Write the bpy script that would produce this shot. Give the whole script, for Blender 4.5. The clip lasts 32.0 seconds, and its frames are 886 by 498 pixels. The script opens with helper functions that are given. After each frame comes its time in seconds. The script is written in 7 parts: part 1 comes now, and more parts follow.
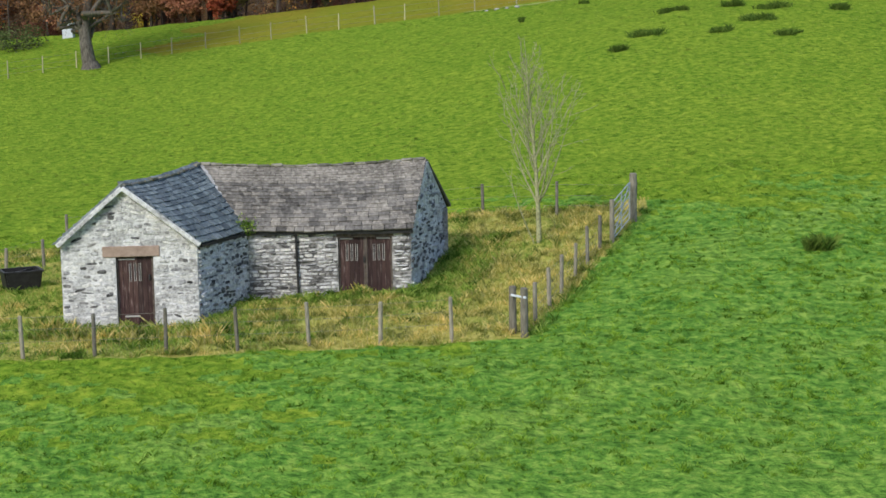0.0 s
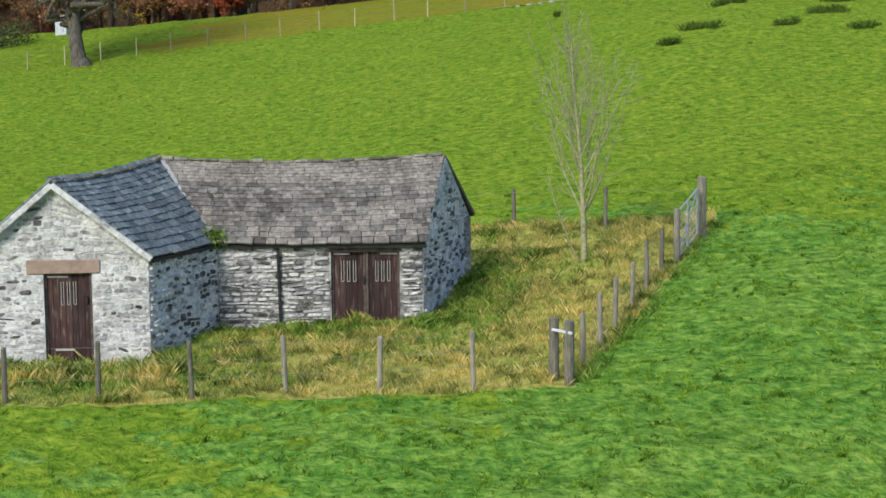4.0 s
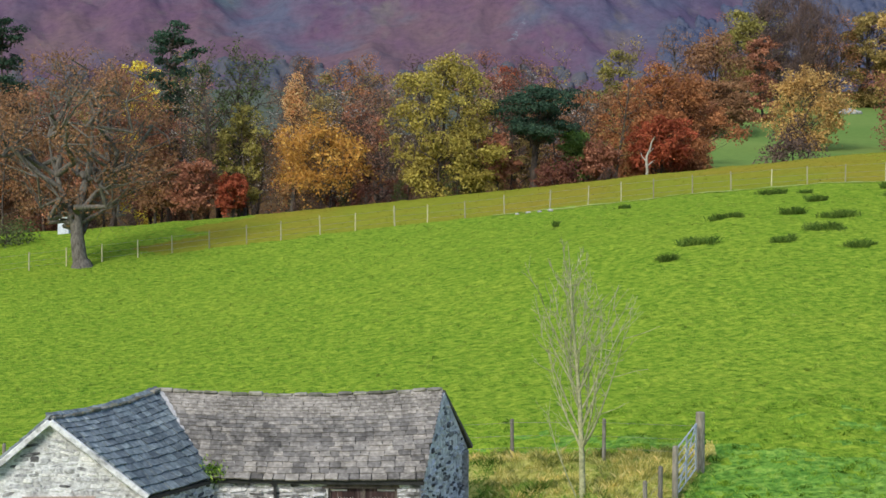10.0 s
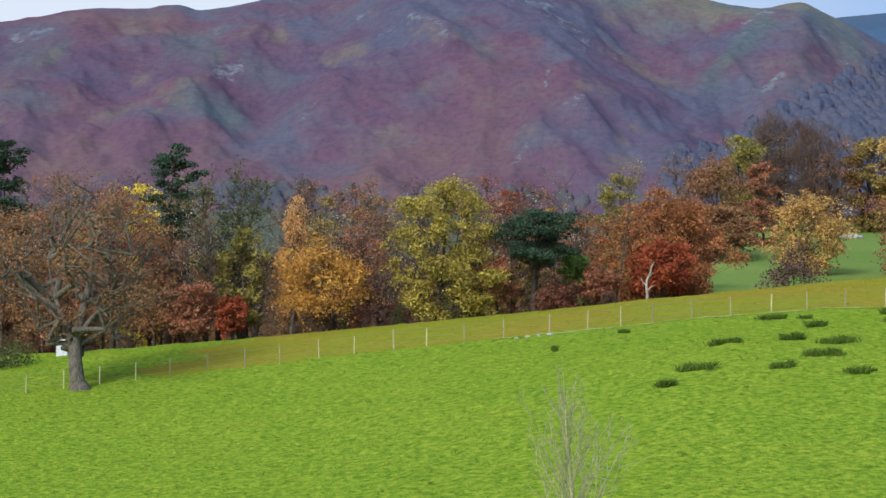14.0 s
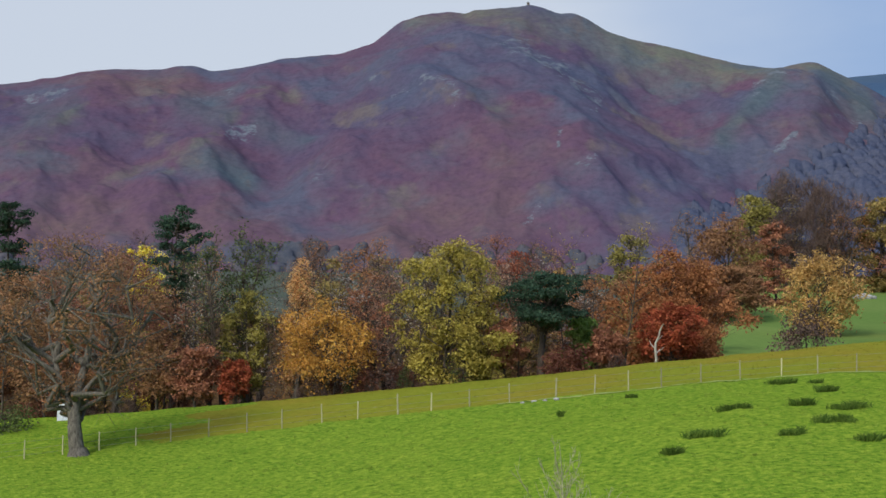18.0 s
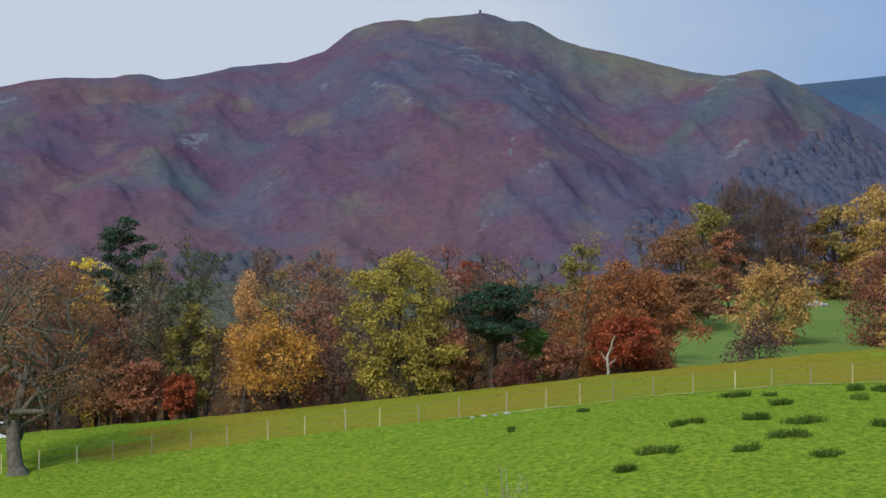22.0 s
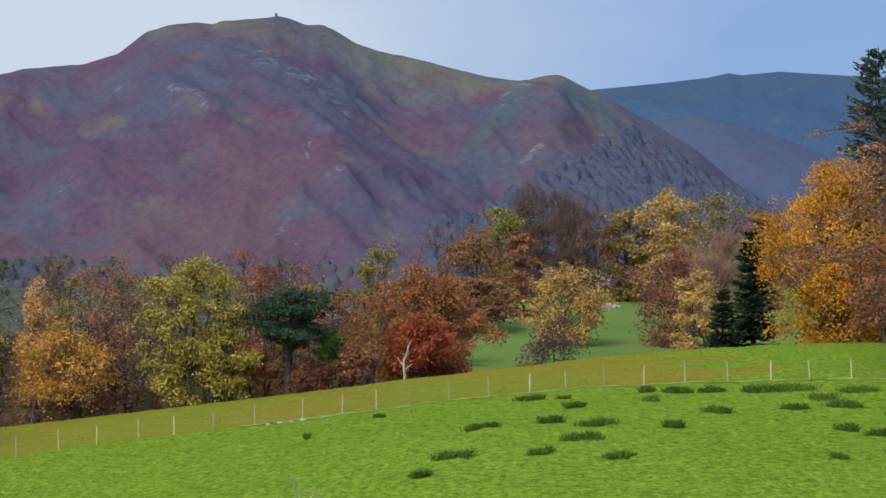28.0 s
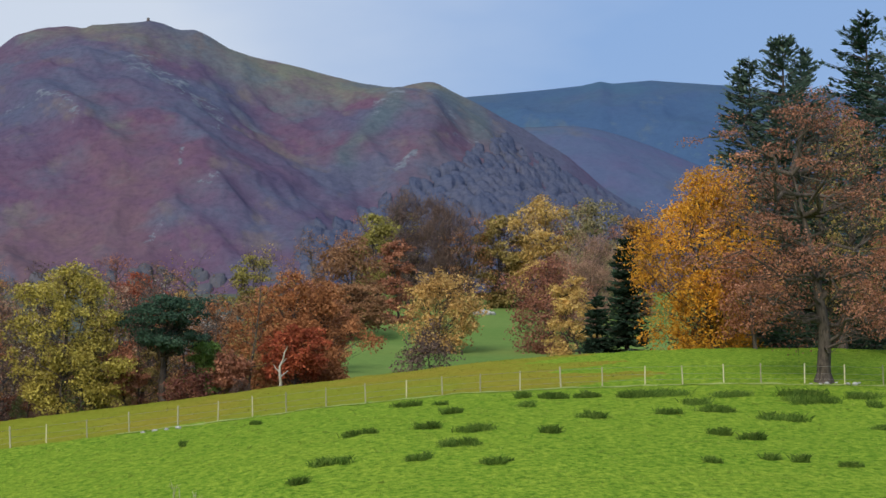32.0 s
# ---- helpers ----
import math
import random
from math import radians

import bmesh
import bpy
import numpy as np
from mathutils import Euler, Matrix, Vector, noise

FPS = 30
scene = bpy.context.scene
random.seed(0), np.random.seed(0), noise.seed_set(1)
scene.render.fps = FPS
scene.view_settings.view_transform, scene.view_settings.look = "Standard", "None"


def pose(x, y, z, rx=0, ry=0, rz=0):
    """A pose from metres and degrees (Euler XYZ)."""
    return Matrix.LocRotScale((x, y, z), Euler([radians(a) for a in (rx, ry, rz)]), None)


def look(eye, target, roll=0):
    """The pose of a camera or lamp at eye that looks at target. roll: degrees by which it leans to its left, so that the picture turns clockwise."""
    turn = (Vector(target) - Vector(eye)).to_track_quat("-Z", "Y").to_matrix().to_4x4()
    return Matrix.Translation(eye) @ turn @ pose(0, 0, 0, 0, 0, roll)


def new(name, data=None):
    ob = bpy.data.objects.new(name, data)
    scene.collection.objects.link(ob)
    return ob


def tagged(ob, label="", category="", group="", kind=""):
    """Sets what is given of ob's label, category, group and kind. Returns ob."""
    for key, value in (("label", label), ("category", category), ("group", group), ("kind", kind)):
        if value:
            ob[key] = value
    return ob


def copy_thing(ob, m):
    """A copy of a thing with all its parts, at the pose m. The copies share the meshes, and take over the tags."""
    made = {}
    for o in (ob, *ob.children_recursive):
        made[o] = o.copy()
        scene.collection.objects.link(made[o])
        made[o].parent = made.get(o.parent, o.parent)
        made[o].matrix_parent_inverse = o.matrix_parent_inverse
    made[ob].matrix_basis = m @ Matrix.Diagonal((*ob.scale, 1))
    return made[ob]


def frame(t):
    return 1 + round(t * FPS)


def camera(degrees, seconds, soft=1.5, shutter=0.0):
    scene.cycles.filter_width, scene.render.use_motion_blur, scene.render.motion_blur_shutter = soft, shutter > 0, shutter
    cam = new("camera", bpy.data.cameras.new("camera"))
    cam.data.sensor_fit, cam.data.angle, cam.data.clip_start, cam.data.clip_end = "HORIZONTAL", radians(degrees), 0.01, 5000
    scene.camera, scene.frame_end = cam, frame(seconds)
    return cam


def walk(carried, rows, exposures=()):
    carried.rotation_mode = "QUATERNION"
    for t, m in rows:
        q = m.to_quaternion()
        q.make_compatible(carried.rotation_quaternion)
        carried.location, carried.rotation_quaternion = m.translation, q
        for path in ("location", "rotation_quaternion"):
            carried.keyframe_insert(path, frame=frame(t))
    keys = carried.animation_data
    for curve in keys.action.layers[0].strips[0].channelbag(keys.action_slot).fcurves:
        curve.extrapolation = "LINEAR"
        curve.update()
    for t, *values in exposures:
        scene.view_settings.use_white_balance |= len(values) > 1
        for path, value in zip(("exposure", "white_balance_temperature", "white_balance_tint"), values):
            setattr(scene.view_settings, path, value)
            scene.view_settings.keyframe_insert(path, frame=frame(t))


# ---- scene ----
# time, place, then heading, tilt and lean in degrees
PATH = [
    (0, -0.286, -10.844, 8.405, 0.863, -8.243, -0.975),
    (0.5, -0.135, -7.831, 7.949, 0.670, -8.490, -0.880),
    (1, -0.068, -4.940, 7.593, 0.455, -8.908, -0.821),
    (1.5, -0.058, -3.148, 7.314, 0.344, -9.220, -0.680),
    (2, 0.010, -1.684, 7.065, 0.145, -9.301, -0.588),
    (2.5, 0.003, -0.717, 6.897, 0.068, -9.129, -0.529),
    (3, -0.012, -0.329, 6.830, 0.020, -8.722, -0.472),
    (3.5, -0.025, -0.269, 6.816, 0.047, -8.167, -0.451),
    (5.5, 0.005, 0.041, 7.066, -0.026, -5.968, -0.410),
    (6, 0.000, -0.000, 7.200, 0.000, -5.500, -0.297),
    (6.5, -0.004, -0.049, 7.318, 0.014, -5.001, -0.213),
    (7, -0.023, -0.116, 7.472, 0.056, -4.500, -0.128),
    (7.5, -0.020, -0.187, 7.603, 0.074, -4.051, -0.041),
    (8, -0.050, -0.214, 7.731, 0.114, -3.576, 0.032),
    (8.5, -0.054, -0.261, 7.842, 0.135, -3.106, 0.139),
    (9, -0.063, -0.295, 7.918, 0.140, -2.644, 0.206),
    (9.5, -0.064, -0.277, 7.964, 0.139, -2.204, 0.250),
    (10, -0.063, -0.233, 7.999, 0.138, -1.735, 0.285),
    (10.5, -0.052, -0.161, 8.019, 0.107, -1.265, 0.346),
    (11, -0.066, -0.118, 8.029, 0.112, -0.735, 0.431),
    (11.5, -0.085, -0.122, 8.030, 0.128, -0.262, 0.497),
    (12, -0.078, -0.090, 8.041, 0.123, 0.199, 0.497),
    (12.5, -0.057, -0.114, 8.057, 0.112, 0.681, 0.564),
    (13, -0.009, -0.114, 8.077, 0.088, 1.208, 0.544),
    (13.5, 0.050, -0.113, 8.105, 0.054, 1.653, 0.550),
    (14, 0.139, -0.087, 8.093, 0.020, 2.130, 0.535),
    (14.5, 0.218, -0.074, 8.025, -0.023, 2.547, 0.551),
    (16.5, 0.319, -0.077, 8.119, -0.066, 3.465, 0.558),
    (17, 0.361, 0.073, 8.167, -0.104, 3.675, 0.542),
    (17.5, 0.503, 0.640, 8.240, -0.266, 3.844, 0.518),
    (18, 0.638, 1.280, 8.349, -0.428, 4.016, 0.502),
    (18.5, 0.742, 1.890, 8.456, -0.581, 4.183, 0.541),
    (19, 0.844, 2.388, 8.524, -0.716, 4.285, 0.483),
    (19.5, 0.872, 2.728, 8.607, -0.785, 4.304, 0.401),
    (20, 0.869, 2.925, 8.642, -0.801, 4.308, 0.388),
    (20.5, 0.865, 3.016, 8.703, -0.632, 4.288, 0.355),
    (21, 0.903, 3.071, 8.675, -0.234, 4.298, 0.296),
    (21.5, 0.906, 3.082, 8.727, 0.323, 4.271, 0.252),
    (22, 0.907, 3.137, 8.715, 1.060, 4.271, 0.163),
    (22.5, 0.942, 3.235, 8.691, 1.765, 4.274, 0.076),
    (23, 0.924, 3.271, 8.698, 2.435, 4.265, -0.009),
    (23.5, 0.949, 3.266, 8.691, 2.955, 4.268, -0.037),
    (24, 0.856, 3.214, 8.688, 3.478, 4.259, -0.053),
    (24.5, 0.848, 3.149, 8.738, 4.033, 4.250, -0.139),
    (25, 0.869, 3.083, 8.748, 4.543, 4.281, -0.267),
    (25.5, 0.880, 3.101, 8.766, 5.027, 4.299, -0.325),
    (27.5, 1.004, 3.352, 8.858, 7.014, 4.336, -0.541),
    (28, 1.052, 3.476, 8.822, 7.483, 4.368, -0.604),
    (28.5, 1.068, 3.416, 8.844, 7.944, 4.365, -0.667),
    (29, 1.075, 3.462, 8.830, 8.448, 4.375, -0.725),
    (29.5, 1.087, 3.526, 8.853, 8.883, 4.382, -0.758),
    (30, 1.025, 3.547, 8.819, 9.386, 4.403, -0.765),
    (30.5, 0.980, 3.478, 8.821, 9.858, 4.411, -0.782),
    (31, 0.907, 3.421, 8.810, 10.359, 4.450, -0.795),
    (31.5, 0.908, 3.431, 8.820, 10.889, 4.482, -0.842),
    (32, 0.871, 3.488, 8.805, 11.500, 4.528, -0.858),
]
cam = camera(27.53, 32.0, soft=1.6)
walk(cam, [(t, pose(x, y, z, 90 + tilt, 0, -head) @ pose(0, 0, 0, 0, 0, lean)) for t, x, y, z, head, tilt, lean in PATH],
     [(0, -0.05), (6, 0.05), (9, 0.15), (14, 0.2), (17, 0.0), (19, -0.2), (22, -0.2), (25, -0.12), (32, -0.05)])

# ---- daylight: thin overcast, low sun from behind the camera's left shoulder ----
world = bpy.data.worlds.new("world")
scene.world = world
world.use_nodes = True
wn, wl = world.node_tree.nodes, world.node_tree.links
wn.clear()
sky = wn.new("ShaderNodeTexSky")
sky.sky_type, sky.sun_disc = "NISHITA", False
sky.sun_elevation, sky.sun_rotation = radians(34), radians(210)
sky.air_density, sky.dust_density = 1.2, 1.5
sky_gain = wn.new("ShaderNodeVectorMath")
sky_gain.operation = "SCALE"
sky_gain.inputs["Scale"].default_value = 0.10
wl.new(sky.outputs[0], sky_gain.inputs[0])
coord = wn.new("ShaderNodeTexCoord")
stretch = wn.new("ShaderNodeMapping")
stretch.inputs["Scale"].default_value = (1.5, 1.5, 4.0)
wl.new(coord.outputs["Generated"], stretch.inputs[0])
billow = wn.new("ShaderNodeTexNoise")
billow.inputs["Scale"].default_value, billow.inputs["Detail"].default_value = 2.2, 5
wl.new(stretch.outputs[0], billow.inputs["Vector"])
split = wn.new("ShaderNodeSeparateXYZ")
wl.new(coord.outputs["Generated"], split.inputs[0])
# the cloud thins towards the east (+x)
thin = wn.new("ShaderNodeMath")
thin.operation = "MULTIPLY_ADD"
thin.inputs[1].default_value, thin.inputs[2].default_value = -2.1, 0.46
wl.new(split.outputs["X"], thin.inputs[0])
cover = wn.new("ShaderNodeMath")
cover.operation, cover.use_clamp = "ADD", True
wl.new(billow.outputs["Fac"], cover.inputs[0])
wl.new(thin.outputs[0], cover.inputs[1])
cloud = wn.new("ShaderNodeValToRGB")
cloud.color_ramp.elements[0].color = (0.235, 0.385, 0.70, 1)
cloud.color_ramp.elements[1].color = (0.64, 0.70, 0.82, 1)
cloud.color_ramp.elements[0].position, cloud.color_ramp.elements[1].position = 0.30, 1.0
wl.new(cover.outputs[0], cloud.inputs[0])
veil = wn.new("ShaderNodeMix")
veil.data_type = "RGBA"
veil.inputs[0].default_value = 0.82
wl.new(sky_gain.outputs[0], veil.inputs[6])
wl.new(cloud.outputs[0], veil.inputs[7])
back = wn.new("ShaderNodeBackground")
back.inputs["Strength"].default_value = 1.08
wl.new(veil.outputs[2], back.inputs["Color"])
wout = wn.new("ShaderNodeOutputWorld")
wl.new(back.outputs[0], wout.inputs[0])

sun = new("sun", bpy.data.lights.new("sun", "SUN"))
sun.data.energy, sun.data.angle, sun.data.color = 3.0, radians(18), (1.0, 0.95, 0.87)
sun.matrix_world = look((-50, -87, 68), (0, 0, 0))

# ---- materials ----


def ramp_node(nodes, stops):
    node = nodes.new("ShaderNodeValToRGB")
    els = node.color_ramp.elements
    while len(els) < len(stops):
        els.new(0.5)
    for el, (at, col) in zip(els, stops):
        el.position, el.color = at, (*col, 1)
    return node


def noise_node(mat, scale, detail=6, stretch=None, rough=0.55):
    nodes, links = mat.node_tree.nodes, mat.node_tree.links
    geo = nodes.new("ShaderNodeNewGeometry")
    tex = nodes.new("ShaderNodeTexNoise")
    tex.inputs["Scale"].default_value, tex.inputs["Detail"].default_value = scale, detail
    tex.inputs["Roughness"].default_value = rough
    if stretch:
        mp = nodes.new("ShaderNodeMapping")
        mp.inputs["Scale"].default_value = stretch
        links.new(geo.outputs["Position"], mp.inputs[0])
        links.new(mp.outputs[0], tex.inputs["Vector"])
    else:
        links.new(geo.outputs["Position"], tex.inputs["Vector"])
    return tex


def mix_node(mat, kind, fac, a, b):
    nodes, links = mat.node_tree.nodes, mat.node_tree.links
    m = nodes.new("ShaderNodeMix")
    m.data_type, m.blend_type = "RGBA", kind
    for socket, value in ((m.inputs[0], fac), (m.inputs[6], a), (m.inputs[7], b)):
        if isinstance(value, (int, float)):
            socket.default_value = value
        elif isinstance(value, tuple):
            socket.default_value = (*value, 1)
        else:
            links.new(value, socket)
    return m.outputs[2]


def surface(name, fine, coarse=None, scales=(8, 0.6), rough=0.9, bump=0.3, bump_scale=None, stretch=None, random_from=None, amount=0.5, metal=0.0, bump_dist=0.02, spread=(0.55, 1.3), grit=0.55, sheen=0.3):
    """fine: colour stops on the fine grain; coarse: stops of larger patches laid over it; random_from: 'object' or 'island' for piece-to-piece shades."""
    mat = bpy.data.materials.new(name)
    mat.use_nodes = True
    nodes, links = mat.node_tree.nodes, mat.node_tree.links
    bsdf = nodes["Principled BSDF"]
    bsdf.inputs["Roughness"].default_value, bsdf.inputs["Metallic"].default_value = rough, metal
    bsdf.inputs["Specular IOR Level"].default_value = sheen
    grain = noise_node(mat, scales[0], 8, stretch, grit)
    col = ramp_node(nodes, fine)
    links.new(grain.outputs["Fac"], col.inputs[0])
    out = col.outputs[0]
    if coarse:
        patch = noise_node(mat, scales[1], 5)
        col2 = ramp_node(nodes, coarse)
        links.new(patch.outputs["Fac"], col2.inputs[0])
        out = mix_node(mat, "MIX", amount, out, col2.outputs[0])
    if random_from:
        if random_from == "object":
            src = nodes.new("ShaderNodeObjectInfo").outputs["Random"]
        else:
            src = nodes.new("ShaderNodeNewGeometry").outputs["Random Per Island"]
        lo, hi = spread
        shade = ramp_node(nodes, ((0, (lo, lo, lo * 1.02)), (0.5, (0.9, 0.9, 0.9)), (1, (hi, hi * 0.98, hi * 0.94))))
        links.new(src, shade.inputs[0])
        out = mix_node(mat, "MULTIPLY", 1.0, out, shade.outputs[0])
    links.new(out, bsdf.inputs["Base Color"])
    if bump:
        bn = nodes.new("ShaderNodeBump")
        bn.inputs["Strength"].default_value, bn.inputs["Distance"].default_value = bump, bump_dist
        relief = noise_node(mat, bump_scale or scales[0] * 1.7, 6, stretch)
        links.new(relief.outputs["Fac"], bn.inputs["Height"])
        links.new(bn.outputs[0], bsdf.inputs["Normal"])
    return mat


def leafy(name, dark, mid, light, glow=0.45, mottle=True, tuft=0.0):
    """Thin leaves: each clump takes its own shade, and some light comes through."""
    mat = bpy.data.materials.new(name)
    mat.use_nodes = True
    nodes, links = mat.node_tree.nodes, mat.node_tree.links
    nodes.clear()
    isl = nodes.new("ShaderNodeNewGeometry")
    col = ramp_node(nodes, ((0.0, dark), (0.5, mid), (1.0, light)))
    links.new(isl.outputs["Random Per Island"], col.inputs[0])
    patch = noise_node(mat, tuft or (0.45 if mottle else 0.02), 3, None, 0.65 if tuft else 0.55)
    # tuft-scale tone: ranker clumps, and painted shade in the hollows between tufts
    lows, highs = (0.30, 0.39, 0.30), (1.38, 1.25, 1.32)
    if tuft == 1.4:
        lows, highs = (0.60, 0.66, 0.60), (1.20, 1.15, 1.20)
    tone = ramp_node(nodes, ((0.39, lows), (0.48, (0.90, 0.93, 0.92)), (0.62, highs)) if tuft else ((0.3, (0.62, 0.60, 0.58)), (0.7, (1.25, 1.22, 1.15))))
    links.new(patch.outputs["Fac"], tone.inputs[0])
    out = mix_node(mat, "MULTIPLY", 1.0, col.outputs[0], tone.outputs[0])
    dif, tra, mix = nodes.new("ShaderNodeBsdfDiffuse"), nodes.new("ShaderNodeBsdfTranslucent"), nodes.new("ShaderNodeMixShader")
    mix.inputs[0].default_value = glow
    links.new(out, dif.inputs[0])
    links.new(out, tra.inputs[0])
    links.new(dif.outputs[0], mix.inputs[1])
    links.new(tra.outputs[0], mix.inputs[2])
    end = nodes.new("ShaderNodeOutputMaterial")
    links.new(mix.outputs[0], end.inputs[0])
    return mat


M = {}
# turf: the darkest stops also paint the shade between grass tufts
M["pasture"] = surface("pasture", ((0.36, (0.0685, 0.1469, 0.0143)), (0.45, (0.1469, 0.2565, 0.0248)), (0.54, (0.2203, 0.328, 0.0335)), (0.62, (0.3231, 0.4113, 0.0468))),
                       ((0.36, (0.1175, 0.2301, 0.0231)), (0.52, (0.1568, 0.2644, 0.0273)), (0.68, (0.2105, 0.2938, 0.0338))), (3.2, 0.22), 1.0, 1.0, 4.0, None, None, 0.25, 0, 0.20, grit=0.66, sheen=0.0)
M["rough_pasture"] = surface("rough_pasture", ((0.3, (0.15, 0.155, 0.018)), (0.5, (0.225, 0.222, 0.028)), (0.7, (0.29, 0.27, 0.045))),
                             ((0.36, (0.27, 0.205, 0.032)), (0.6, (0.19, 0.25, 0.025))), (2.5, 0.10), 1.0, 0.6, 5.0, None, None, 0.5, 0, 0.1, sheen=0.0)
M["rank_grass"] = surface("rank_grass", ((0.36, (0.16, 0.19, 0.035)), (0.5, (0.36, 0.36, 0.085)), (0.64, (0.58, 0.51, 0.18))),
                          ((0.38, (0.15, 0.25, 0.03)), (0.64, (0.52, 0.42, 0.12))), (6, 0.5), 1.0, 0.8, 9.0, None, None, 0.45, 0, 0.08, sheen=0.0)
M["far_meadow"] = surface("far_meadow", ((0.3, (0.105, 0.180, 0.046)), (0.7, (0.165, 0.260, 0.064))), ((0.4, (0.12, 0.20, 0.052)), (0.65, (0.22, 0.28, 0.085))), (1.2, 0.03), 1.0, 0.4, 2.0, sheen=0.0)
M["woodland_floor"] = surface("woodland_floor", ((0.3, (0.030, 0.022, 0.014)), (0.7, (0.12, 0.07, 0.032))), None, (1.5, 0.2), 1.0, 0.5, sheen=0.0)
M["lush_pasture"] = surface("lush_pasture", ((0.36, (0.035, 0.11, 0.017)), (0.45, (0.105, 0.245, 0.0365)), (0.54, (0.18, 0.345, 0.0545)), (0.62, (0.3, 0.45, 0.08))),
                            ((0.38, (0.1, 0.255, 0.0395)), (0.52, (0.165, 0.325, 0.0525)), (0.66, (0.3, 0.41, 0.081))), (3.6, 0.3), 1.0, 1.0, 5.0, None, None, 0.25, 0, 0.20, grit=0.66, sheen=0.0)
M["valley_floor"] = surface("valley_floor", ((0.3, (0.070, 0.088, 0.072)), (0.7, (0.115, 0.130, 0.100))), None, (0.2, 0.02), 1.0, 0.3, sheen=0.0)
M["blade"] = leafy("blade", (0.195, 0.34, 0.036), (0.265, 0.435, 0.046), (0.38, 0.54, 0.080), 0.5, False, 1.9)
M["far_blade"] = leafy("far_blade", (0.232, 0.328, 0.050), (0.292, 0.400, 0.060), (0.375, 0.485, 0.090), 0.5, False, 1.4)
M["lush_blade"] = leafy("lush_blade", (0.150, 0.300, 0.028), (0.215, 0.385, 0.038), (0.35, 0.50, 0.072), 0.5, False, 2.1)
M["dry_blade"] = leafy("dry_blade", (0.30, 0.31, 0.065), (0.54, 0.49, 0.14), (0.82, 0.72, 0.32), 0.5, True, 1.3)
M["green_weed"] = leafy("green_weed", (0.10, 0.20, 0.030), (0.23, 0.37, 0.060), (0.42, 0.54, 0.13), 0.5, True, 1.6)
M["rush"] = leafy("rush", (0.055, 0.115, 0.024), (0.110, 0.195, 0.036), (0.20, 0.29, 0.062), 0.4)
M["rough_blade"] = leafy("rough_blade", (0.22, 0.215, 0.03), (0.28, 0.27, 0.04), (0.36, 0.33, 0.07), 0.4, False)
M["bark"] = surface("bark", ((0.3, (0.030, 0.024, 0.019)), (0.7, (0.13, 0.105, 0.085))), None, (9, 1), 0.95, 0.8, 14, (1, 1, 0.3))
M["pale_bark"] = surface("pale_bark", ((0.3, (0.050, 0.045, 0.038)), (0.7, (0.19, 0.172, 0.145))), None, (9, 1), 0.95, 0.6, 14, (1, 1, 0.4))
M["sapling_bark"] = surface("sapling_bark", ((0.3, (0.19, 0.20, 0.105)), (0.7, (0.46, 0.46, 0.26))), None, (14, 1), 0.9, 0.4)
M["dead_wood"] = surface("dead_wood", ((0.3, (0.32, 0.30, 0.27)), (0.7, (0.62, 0.58, 0.52))), None, (10, 1), 0.9, 0.5)
# distant woods: blue-grey haze is part of the canopy colour
M["blue_haze_canopy"] = surface("blue_haze_canopy", ((0.36, (0.056, 0.070, 0.118)), (0.64, (0.094, 0.106, 0.155))), ((0.40, (0.062, 0.078, 0.130)), (0.62, (0.098, 0.102, 0.140))), (0.45, 0.06), 1.0, 0.7, 0.9, None, None, 0.45, 0, 0.8, sheen=0.0)
M["grey_haze_canopy"] = surface("grey_haze_canopy", ((0.36, (0.062, 0.072, 0.096)), (0.64, (0.104, 0.106, 0.124))), ((0.40, (0.066, 0.078, 0.102)), (0.62, (0.130, 0.110, 0.112))), (0.45, 0.06), 1.0, 0.7, 0.9, None, None, 0.45, 0, 0.8, sheen=0.0)
